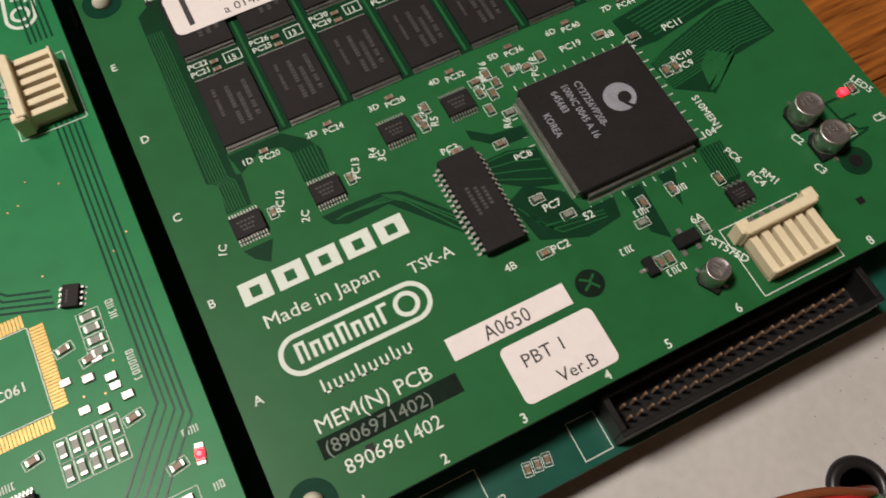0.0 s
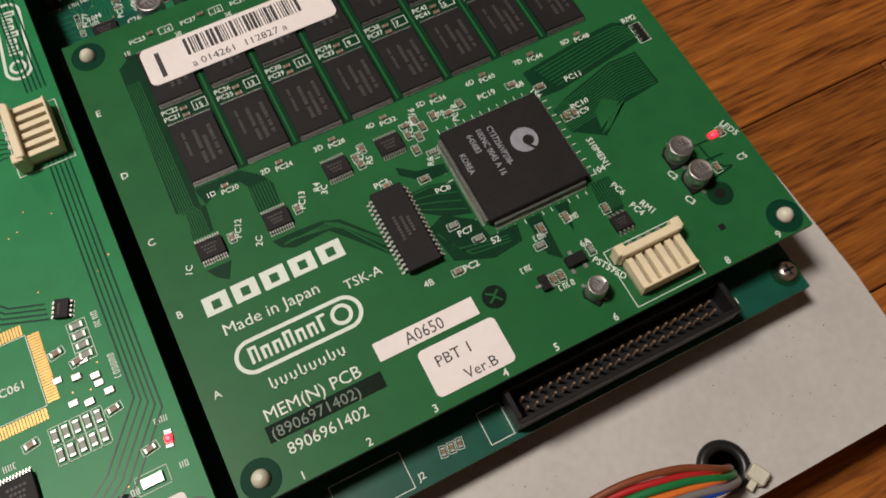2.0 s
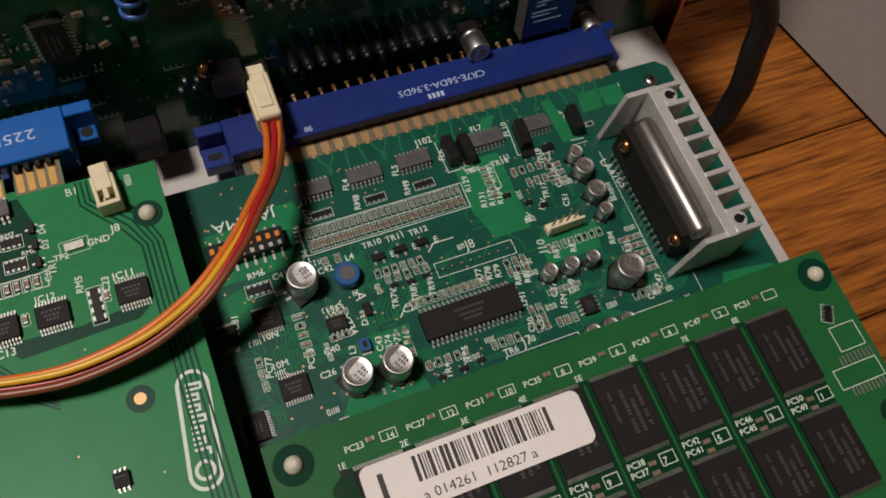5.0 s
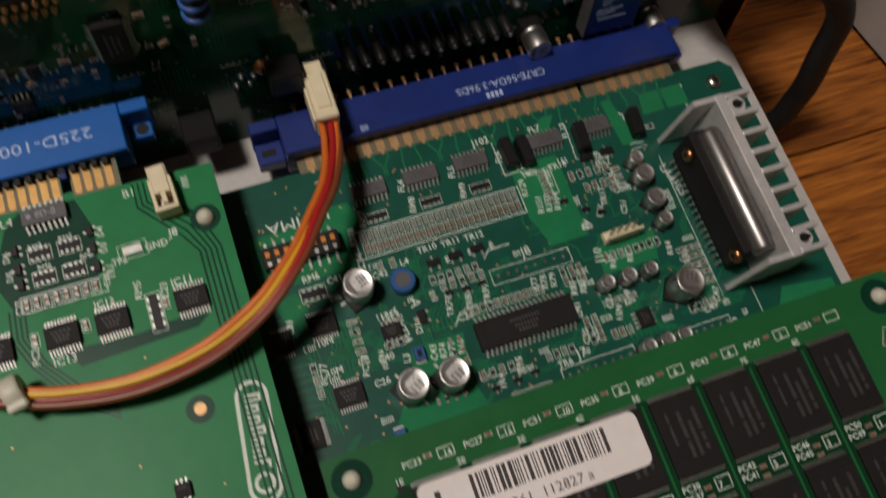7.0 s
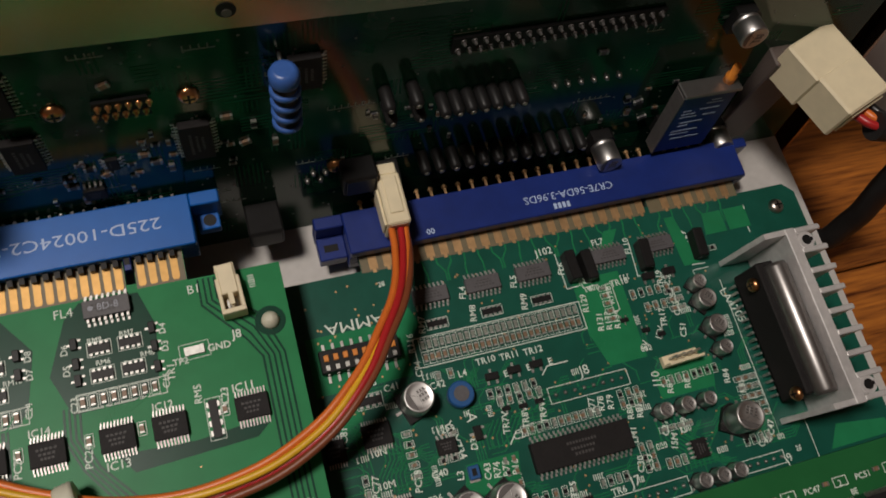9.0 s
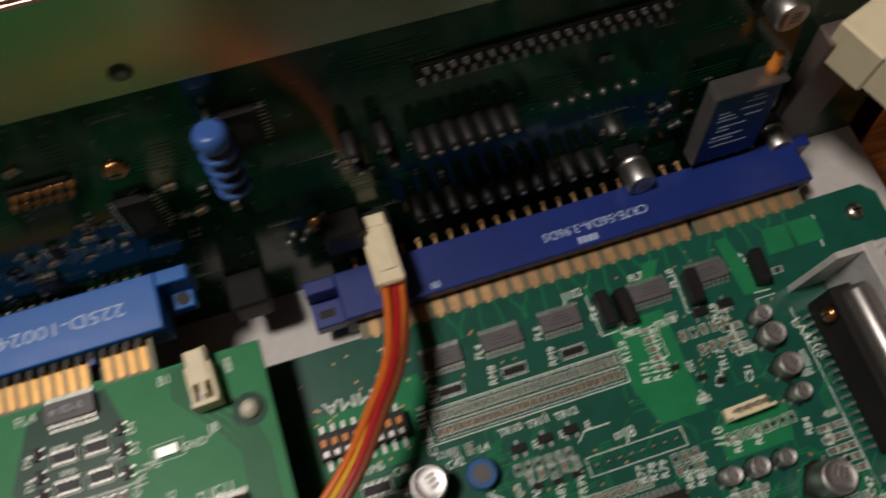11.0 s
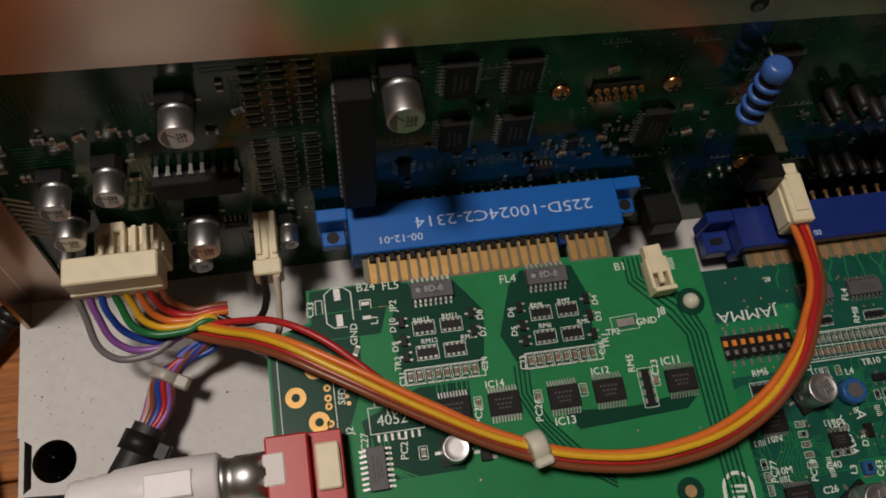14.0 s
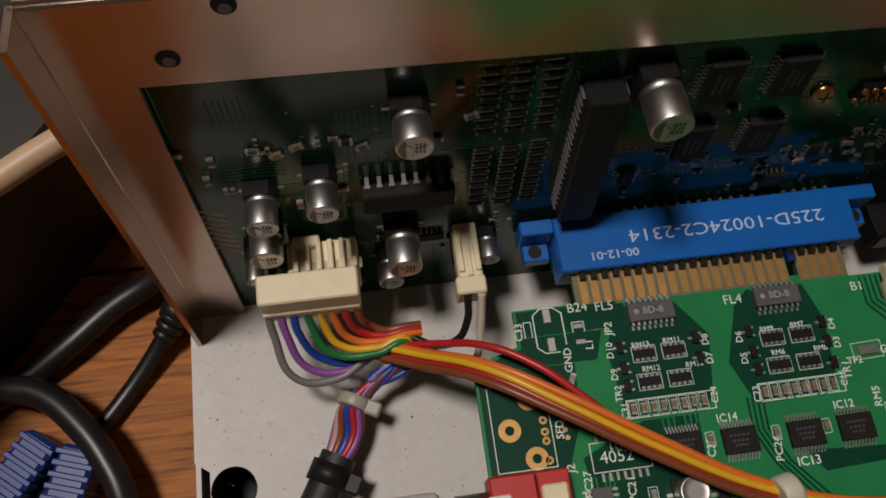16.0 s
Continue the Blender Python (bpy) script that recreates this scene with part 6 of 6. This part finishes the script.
for i in range(12):
    round_coil(17 + i * 4.08, 15.4 - i * 0.18)
for i in range(7):
    round_coil(19.4 + i * 3.25, 39.3)
for x, w in ((6.2, 39.8), (13.1, 39.5), (5.5, 44.8), (12, 45.1)):
    round_coil(x, w)
for i in range(6):
    made("solder_point", [TIN], lambda bm: rod(bm, (0, 0, 0), 0.9, 1.2, seg=8, rings=((0, 1), (1, 0.5))), riser, on_riser(50 + i * 3.55, 35.5), key="rsol", tip=UP)
mod = made("display_module", [NAVY], lambda bm: box(bm, 0, 16, 6.4, 31.4, 4.4, 8.2, 0, 0.3), riser, on_riser(85, 0), tip=UP, label="blue module with a grey metal lid")
made("metal_lid", [CLAMP], lambda bm: box(bm, -0.4, 16.6, 31.4, 32.6, 3.4, 8.8, 0, 0.3), mod)
made("side_lid", [CANBASE], lambda bm: box(bm, -0.5, 0.0, 6.4, 31.4, 3.8, 8.4, 0, 0.1), mod)
made("module_foot", [BLACK], lambda bm: box(bm, 2, 14, 7, 13, 0.1, 4.4), mod)
made("face_print", [INK], lambda bm: [box(bm, 1 + s, 1 + s + wd, w, w + 0.5, 8.2, 8.26) for wd, w, s in ((3, 28.6, 8), (5, 27.4, 7), (2.4, 25, 1), (6, 25, 6), (4, 23.6, 1), (5, 22.2, 1), (4, 22.2, 8), (7, 19.6, 2), (3, 18.2, 2), (8, 15.8, 1), (6, 14.4, 1), (9, 12.2, 2))], mod)
made("gold_jack", [ORANGE], lambda bm: rod(bm, (13.4, 32.6, 5.6), 1.5, 6, "y", seg=14, rings=((0, 1), (0.4, 1), (0.5, 0.7), (1, 0.7))), mod)
for x, w, wd, hg, dp in ((-25.6, 2.0, 9.0, 7.0, 9.5), (-0.6, 15.5, 9.0, 7.5, 7.0)):
    rl = made("relay_block", [BLACK], lambda bm: box(bm, -wd / 2, wd / 2, -hg / 2, hg / 2, 0.1, dp, 0, 0.5), riser, on_riser(x, w), tip=UP)
    made("relay_lid", [RUBBER], lambda bm: box(bm, -wd / 2 + 0.8, wd / 2 - 0.8, -hg / 2 + 0.6, hg / 2 - 0.6, dp, dp + 0.3, 0, 0.2), rl)
    made("relay_foot", [CANBASE], lambda bm: box(bm, -wd / 2 + 0.5, wd / 2 - 0.5, -hg / 2 - 1.2, -hg / 2, 0.1, dp * 0.55, 0, 0.2), rl)
for x, w in ((-13, 12), (-11.4, 15), (-9.6, 11.6), (-8.2, 14.4)):
    made("solder_point", [TIN], lambda bm: rod(bm, (0, 0, 0), 0.9, 1.2, seg=8, rings=((0, 1), (1, 0.5))), riser, on_riser(x, w), key="rsol", tip=UP)
for x, w in ((-49, 35), (-47, 31.5), (-44, 28.5), (-30, 44), (-24.4, 40), (-26.8, 33.5), (-20, 32), (-58, 30), (-61, 33), (-66, 30), (-66, 27), (-64.5, 21), (-96, 24), (-155, 54), (-186, 55), (-180, 52), (-172, 54), (-164, 54), (-157, 38), (-134, 12), (-152, 52), (-166, 34), (-150, 16), (82, 14), (78, 22), (76, 18), (74, 24), (20, 6), (44, 5), (96, 2), (-52, 60), (-80, 52), (60, 46), (-134, 66), (-131.6, 58), (-182, 46), (-168, 52), (-138, 52)):
    riser_passive(x, w, 2.6, 1.3, 0.8, rr.choice((CHIPGREY, CERAMIC, CHIP)), "chip_capacitor", rr.choice((0, 20, 90)))
rs = random.Random(31)
for _ in range(70):
    cx, cw = rs.choice(((-62, 30), (-44, 34), (-80, 30), (76, 20), (-168, 50), (-134, 14), (10, 28)))
    riser_passive(cx + rs.uniform(-14, 14), cw + rs.uniform(-9, 9), 1.9, 0.9, 0.5, rs.choice((CHIPGREY, CERAMIC, BLACK)), "chip_capacitor", rs.choice((0, 90)))


def riser_lines(bm):
    for i in range(30):
        x, w, n = rs.uniform(-180, 110), rs.uniform(4, 70), rs.randint(3, 7)
        box(bm, x, x + n * 1.6, w, w + 0.35, 0.01, 0.05)
        for k in range(n):
            box(bm, x + k * 1.6, x + k * 1.6 + 0.3, w + 0.35, w + 1.5, 0.01, 0.05)
    for j in range(17):
        w = 70.0 - j * 2.55 - (3.2 if j > 7 else 0)
        for cx in (-128.8, -123.2, -117.6):
            box(bm, cx - 2.2, cx + 1.4, w + 0.95, w + 1.4, 0.01, 0.05)


def riser_traces(bm):
    """Lacquered trace bundles on the upright board."""
    r = random.Random(51)
    for _ in range(150):
        x, w, n = r.uniform(-182, 128), r.uniform(-8, 72), r.randint(2, 7)
        l, flat = r.uniform(5, 20), r.random() < 0.5
        for k in range(n):
            o = k * 1.1
            if flat:
                box(bm, x, x + l, w + o, w + o + 0.45, 0.005, 0.06)
            else:
                box(bm, x + o, x + o + 0.45, w, w + l * 0.6, 0.004, 0.05)


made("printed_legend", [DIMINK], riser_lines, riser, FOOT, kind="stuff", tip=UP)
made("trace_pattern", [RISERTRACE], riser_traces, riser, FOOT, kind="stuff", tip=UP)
made("via_pattern", [CANBASE], lambda bm: [rod(bm, (rs.uniform(-182, 128), rs.uniform(-8, 70), 0.01), 0.35, 0.06, seg=6) for _ in range(280)], riser, FOOT, kind="stuff", tip=UP)
for i in range(8):
    made("white_pad", [CREAM_SHADE], lambda bm: strip(bm, [(-3.2, 1.8), (2.4, -1.6)], 0.9, 0.02, 0.08), riser, on_riser(-184 + i * 0.05, 33.6 - i * 2.25), key="wpad", tip=UP)

# ---- plugs and wires ----
plug8 = thing("wide_plug", (-166, 14, 12), "cream nine-way wire plug pushed onto the upright board", "plug", "cream plugs")
made("housing", [CREAM], lambda bm: (box(bm, -177.6, -156.2, 8.4, 15.0, 13.5, 24.0, 0, 0.4), box(bm, -177.4, -156.4, 7.7, 8.4, 14.0, 18.0, 0, 0.2)), plug8, (0, 0, 0))
made("mating_header", [CREAM], lambda bm: box(bm, -171.0, -155.8, 15.05, 22.4, 8, 21.4, 0, 0.4), plug8, (0, 0, 0))
made("latch_bar", [CREAM], lambda bm: box(bm, -169.6, -163.6, 20.6, 23.2, 20, 23.4, 0, 0.4), plug8, (0, 0, 0))
made("header", [BLACK], lambda bm: box(bm, -177, -155, 17, riser_y(6), 5, 8), plug8, (0, 0, 0))
for i in range(6):
    made("key_rib", [CREAM], lambda bm: box(bm, 0, 1.1, 15.2, 22.0, 21.2, 23.2, 0, 0.2), plug8, (-169.6 + i * 2.5, 0, 0), key="krib")
    # slot drawn as a darker cream strip for the shade between the ribs
    made("key_slot", [CREAM_SHADE], lambda bm: box(bm, 0, 0.8, 15.3, 17.6, 21.35, 21.5), plug8, (-168.3 + i * 2.5, 0, 0), key="kslot")
plug2 = thing("two_way_plug", (-131.6, 14, 12), "narrow cream two-way wire plug", "plug", "cream plugs")
made("housing", [CREAM], lambda bm: (box(bm, -134.4, -129.0, 11, 24, 12.4, 18.6, 0, 0.4), box(bm, -135.2, -128.6, 7.4, 11.4, 11.6, 18.8, 0, 0.4), box(bm, -134.2, -132.9, 12.4, 23.6, 18.6, 19.4, 0, 0.2), box(bm, -130.5, -129.2, 12.4, 23.6, 18.6, 19.4, 0, 0.2), box(bm, -132.2, -131.2, 11.4, 19, 18.6, 19.2, 0, 0.1)), plug2, (0, 0, 0))
made("header", [BLACK], lambda bm: box(bm, -134.2, -129.2, 18, riser_y(8), 5, 12), plug2, (0, 0, 0))
plug5 = thing("five_way_plug", (6, 12, 8), "cream five-way wire plug with a latch", "plug", "cream plugs")
made("housing", [CREAM], lambda bm: (box(bm, 3.6, 9.6, 5.2, 19.0, 7.4, 17.0, 0, 0.4), box(bm, 4.2, 9.2, 19.0, 22.2, 8.4, 16.6, 0, 0.3)), plug5, (0, 0, 0))
made("latch", [CREAM], lambda bm: (box(bm, 4.8, 8.4, 8, 18, 17.0, 17.5, 0, 0.2), box(bm, 3.0, 3.7, 6, 16, 9, 15, 0, 0.2)), plug5, (0, 0, 0))
# darker cream sheet gives the shaded mouth where the wires enter
made("wire_mouth", [CREAM_SHADE], lambda bm: box(bm, 4.4, 8.8, 5.0, 5.3, 8.2, 16.2), plug5, (0, 0, 0))
made("header", [BLACK], lambda bm: box(bm, 2.6, 10.4, 18.0, riser_y(12), 7.6, 16, 0, 0.4), plug5, (0, 0, 0))

loom = thing("wire_loom", (-70, -30, 20), "loop of yellow, orange, brown and red wires tied in a bundle", "wires")
LINE = [(6.6, 5.6, 12.4), (5.2, -2.0, 15.5), (1.4, -13, 20.0), (-4.4, -22, 23.0), (-13, -33, 25), (-26.8, -43, 24), (-45, -48, 22.5), (-64, -47, 21.5), (-82, -41, 21.5), (-100, -31, 22.5), (-118, -19.5, 23), (-132, -10.5, 20), (-146, -3, 8), (-156, 2, 2)]
for wn, s0, s1, z0, z1, r in (("yellow", 0.9, 0.5, -1.4, 1.3, 0.85), ("orange", 1.6, 1.9, 0.7, 0.5, 0.95), ("brown", -1.8, -1.7, -0.2, 0.9, 0.95), ("red", -0.3, -0.4, 1.3, -0.3, 0.95), ("orange", -1.6, 0.9, 0.9, -1.0, 0.9), ("brown", 0.4, -1.2, -0.6, -0.9, 0.9)):
    pts = []
    for i, (x, y, z) in enumerate(LINE):
        p, q = Vector(LINE[max(0, i - 1)][:2]), Vector(LINE[min(len(LINE) - 1, i + 1)][:2])
        d = (q - p).normalized()
        side = s0 + (s1 - s0) * min(1, i / 8) + 0.25 * math.sin(i * 1.3 + s0 * 5)
        pts.append((x + d.y * side, y - d.x * side, z + z0 + (z1 - z0) * min(1, i / 6) + 0.25 * math.sin(i + s1 * 4)))
    cord("wire", pts, r, WIRES[wn], loom, wn + " wire")
cord("wire", [(-104, -27, 20), (-113, -18, 21), (-122, -10, 21), (-131, -4.5, 18.5), (-139, -1.4, 12), (-148, 0.6, 6)], 0.9, WIRES["red"], loom, "single red wire standing off the bundle")


def tie(parent, at, turn, tilt=0.0):
    def fill(bm):
        rod(bm, (0, -2.0, 0), 3.7, 4.0, "y", seg=18, rings=((0, 0.92), (0.2, 1), (0.8, 1), (1, 0.92)))
        box(bm, -4.6, -2.6, -2.2, 2.2, -0.6, 2.8, 0, 0.5)
    return made("cable_tie", [NYLON], fill, parent, at, turn, "milky nylon cable tie", key="tie", tip=(0, tilt, 0))


tie(loom, (-76.4, -42.2, 22.4), 103)

harness = thing("rainbow_harness", (-160, 0, 0), "harness of many coloured wires in a black sleeve", "wires")
fan = ("grey", "violet", "blue", "green", "yellow", "orange", "red", "brown")
for i, wn in enumerate(fan):
    x = -176.6 + i * 2.75
    drop = 0.5 - i * 1.75
    if i < 3:
        pts = [(x, 9, 16.5), (x + 0.4, 5.5 - i * 0.3, 12), (x + 4 + i * 0.5, -3.6 + i * 1.9, 4), (x + 13, -4.2 + i * 1.6, 2.4), (-151 + i, 0.4 + i * 0.4, 4), (-156 - i * 0.4, -5.5, 2)]
    else:
        pts = [(x, 9, 16.5), (x + 0.5, 6.6, 12.5), (x + 3.6 - (i - 3) * 0.25, 1.0 + (i - 3) * 1.25, 7.5), (-155.4 + i * 0.5, -0.4 + (i - 3) * 1.3, 6.4), (-147.5, 1.4 + (i - 3) * 0.9, 6.5)]
        pts.append((-143.5, 3.4 + (i - 5) * 0.9, 6) if i > 4 else (-146, -1, 3))
    cord("wire", pts, 0.92, WIRES[wn], harness, wn + " wire")
for i, wn in enumerate(("red", "violet", "brown", "blue", "violet", "brown", "grey", "black", "violet", "pink", "brown", "blue")):
    a = i * 0.53
    cord("wire", [(-147 + i * 0.3, 1.5 - i * 0.2, 3), (-153.5 + i * 0.5, -4, 1.5 + math.sin(a)), (-160.5 + 2.6 * math.sin(a), -9.5, -1 + 1.5 * math.cos(a)), (-163.6 + 3.2 * math.sin(a + 0.6), -17, -4 + 1.5 * math.cos(a)), (-167 + 2.4 * math.sin(a), -24, -4 + 1.4 * math.cos(a))], 0.85, WIRES[wn], harness, wn + " wire")
band = made("cable_tie", [TIEBROWN], lambda bm: (rod(bm, (0, -1.4, 0), 4.0, 2.8, "y", seg=20, rings=((0, 0.96), (0.2, 1), (0.8, 1), (1, 0.96))), box(bm, 2.6, 6.4, -1.7, 1.7, -0.4, 2.4, 0, 0.5)), harness, (-160.6, -9.4, -1), -28, "greyed nylon cable tie")
cord("wire", [(-133, 7, 18), (-133.4, 3, 12), (-136, 0, 8), (-141, 0, 6), (-146, 2.5, 6)], 0.9, WIRES["black"], harness, "black wire")
cord("wire", [(-130, 7, 18), (-130.4, 2, 12), (-132, -4, 5), (-136, -6.5, 1), (-142, -3, 2)], 0.85, WIRES["white"], harness, "pale wire")
cord("sleeve", [(-165.4, -20.6, -4), (-169, -27, -4), (-173.6, -35, -4), (-179, -46, -5), (-186, -62, -6), (-192, -90, -8)], 4.2, SLEEVE, harness, "black braided sleeve", 16)
made("sleeve_clip", [BLACK], lambda bm: (rod(bm, (0, -2.4, 0), 5.0, 4.8, "y", seg=20), box(bm, 2.6, 7.6, -2.2, 2.2, -1.0, 2.0, 0, 0.4)), harness, (-167.8, -24.6, -4), -28)

front = thing("front_wires", (70, -250, -10), "arch of red, yellow, green and blue wires through a rubber ring", "wires")
def grommet(bm, big, small, seg=32, tube_seg=10):
    """A rubber ring lying flat."""
    loops = []
    for i in range(seg):
        a = 2 * math.pi * i / seg
        loops.append([bm.verts.new(((big + small * math.cos(b)) * math.cos(a) * K, (big + small * math.cos(b)) * math.sin(a) * K, small * math.sin(b) * K)) for b in (2 * math.pi * k / tube_seg for k in range(tube_seg))])
    for i in range(seg):
        u, v = loops[i], loops[(i + 1) % seg]
        for k in range(tube_seg):
            m = (k + 1) % tube_seg
            bm.faces.new((u[k], v[k], v[m], u[m])).smooth = True


made("rubber_ring", [RUBBER], lambda bm: grommet(bm, 5.4, 1.5), front, (87, -252, PLATE_Z + 0.3))
for i, wn in enumerate(("yellow", "red", "brown", "violet", "orange", "green", "white", "blue", "grey")):
    o, u = (i % 3) * 1.4 - 1.2, (i // 3) * 1.4
    cord("wire", [(86 + o * 0.6, -252 - u * 0.7, -20), (85.4 + o * 0.6, -252.6 - u * 0.8, -8), (81.6 + o * 0.4, -252.4 - u * 1.4, 0.6), (68 + o, -248.6 + o - u * 2.4, 4.6 + o * 0.5), (50, -246 + o - u * 2.5, 3.4 + o * 0.5), (30, -250 + o - u * 2.6, 0), (0, -268 + o - u, -5), (-30, -300 + o, -30)], 0.95, WIRES[wn], front, wn + " wire")
made("cable_tie", [NYLON], lambda bm: (box(bm, -2.0, 2.0, -2.4, 2.4, -1.6, 2.2, 0, 0.5), box(bm, -4.6, -2.0, -0.9, 0.9, 0.6, 1.4, 0, 0.2)), front, (92.4, -257.4, PLATE_Z + 2.4), 25, "milky nylon cable tie")

# power plug at the right end of the riser, with its black sleeve
power = thing("power_plug", (125, 10, 20), "large cream power plug with wires in a black sleeve", "plug")
made("housing", [CREAM], lambda bm: (box(bm, -8.0, 8.0, -6.2, 6.4, -12, 0, 0, 0.6), box(bm, -6.4, 6.4, -6.8, -6.1, -10, -2, 0, 0.3)), power, (126.6, 9.6, 42), 20)
made("socket_shell", [CREAM], lambda bm: box(bm, -8.4, 8.4, -6, 6, -13, -0.2, 0, 0.5), power, (122.4, 20.3, 42), 20)
made("bracket_post", [TAUPE], lambda bm: box(bm, 112, 126, 21, 30, -12, 36, 0, 0.4), power, (0, 0, 0))
for i, wn in enumerate(("red", "orange", "black")):
    cord("wire", [(127.5 + i * 2.4, 3.5 + i * 1.4, 36), (130.5 + i * 2, -1 + i * 1.2, 37), (136 + i, -2 + i, 36)], 1.2, WIRES[wn], power, wn + " wire")
cord("sleeve", [(131.0, -1, 36.5), (140, -3, 35), (150, -6.0, 25), (155, -9, 4), (157.5, -12, -18), (156, -11, -36), (151.5, -2, -40.4), (148, 18, -40.6), (152, 48, -40.6), (180, 100, -40.6)], 3.9, SLEEVE, power, "black braided sleeve", 16)

grey = thing("grey_case", (300, 0, FLOOR_Z), "plain grey equipment case on the floor", "case")
made("shell", [BOXGREY], lambda bm: box(bm, -80, 80, -120, 120, 0.5, 90, 0, 2.0), grey, (286, 62, FLOOR_Z), 13)
made("foot_rail", [BLACK], lambda bm: box(bm, -81, 79, -121, -118, 0, 3), grey, (286, 62, FLOOR_Z), 13)

clip = thing("plastic_foot", (234, -88, FLOOR_Z), "taupe plastic foot with a notch before the grey case", "foot")
made("body", [TAUPE], lambda bm: box(bm, -18, 8, 7, 13, 8, 26, 0, 0.8), clip, (234, -88, FLOOR_Z), 13)
made("prong", [TAUPE], lambda bm: box(bm, -18, -13.5, 3, 12.8, 0.1, 20, 0, 0.8), clip, (234, -88, FLOOR_Z), 13)
made("prong", [TAUPE], lambda bm: box(bm, -10.8, 7.6, -3, 12.8, 0.1, 22, 0, 0.8), clip, (234, -88, FLOOR_Z), 13)
made("notch", [BLACK], lambda bm: box(bm, -13.4, -10.9, 7, 12.6, 0.1, 19.6), clip, (234, -88, FLOOR_Z), 13)

# ---- cables at the left end ----
dark = thing("dark_case", (-300, 120, FLOOR_Z), "dark brown case standing behind the cables", "case")
made("shell", [DARKBOX], lambda bm: box(bm, -90, 90, 0, 90, 0.2, 55, 0, 1.2), dark, (-231, 55.3, FLOOR_Z), 53)
made("lid", [DARKBOX], lambda bm: box(bm, -91, 91, -1, 91, 55.2, 60, 0, 1.2), dark, (-231, 55.3, FLOOR_Z), 53)
beige = thing("beige_cable", (-245, 60, 20), "thick beige cable resting against the dark case", "cable")
cord("sheath", [(-330, -14, 17), (-262, 29, 18), (-233, 47, 19), (-222, 54, 19), (-208, 62, 17.6)], 3.4, BEIGE, beige)
for pts, r, lab in (([(-203, 44, -28), (-215, 38.8, -35.5), (-227.5, 32.7, -38), (-239.6, 23.5, -39), (-252.7, 14.9, -40.6), (-300, -10, -41)], 3.8, "thick black cable bending down to the floor"), ([(-205, 31, -30), (-211.5, 24, -36), (-221, 12.6, -41), (-230, 2, -42), (-241.7, -11.5, -42), (-262, -38, -42)], 2.6, "black cable with a ribbed strain relief"), ([(-320, 20, -41), (-275, 18, -36), (-252.4, 11.2, -32), (-243.8, 8.6, -31), (-233.6, -0.7, -30.5), (-226.4, -11.6, -31), (-222.8, -20.7, -32), (-221, -50, -38), (-226, -90, -41)], 3.9, "black cable looped on the floor")):
    c = thing("black_cable", pts[0], lab, "cable", "black cables")
    cord("sheath", pts, r, RUBBER, c)
    if "ribbed" in lab:
        way = Vector((-0.62, -0.70, -0.36))
        for i in range(4):
            rg = made("relief_ring", [RUBBER], lambda bm: rod(bm, (0, 0, 0), 5.0 - i * 0.55, 2.2 if i else 3.4, "z", seg=18, rings=((0, 0.92), (0.2, 1), (0.8, 1), (1, 0.92))), c, (-207.2 - i * 1.7, 29.2 - i * 2.0, -33.0 - i * 1.1))
            rg.rotation_euler = way.to_track_quat("Z", "Y").to_euler()
for k, (x, y) in enumerate(((-250, -9), (-237.6, -14))):
    v = thing("monitor_plug", (x, y, FLOOR_Z), "dark blue plug with ribbed grip on the floor", "plug", "blue plugs")
    g = made("grip", [VGABLUE], lambda bm: box(bm, -5, 5, -11, 9, 0.1, 11, 0, 1.2), v, (x, y, FLOOR_Z), -38 + k * 20, key="vgrip")
    for i in range(6):
        made("rib", [VGABLUE], lambda bm: box(bm, -5.5, 5.5, -0.8, 0.8, 0.6, 11.5, 0, 0.3), g, key="vrib").location = (0, (-8.2 + i * 3) * K, 0)
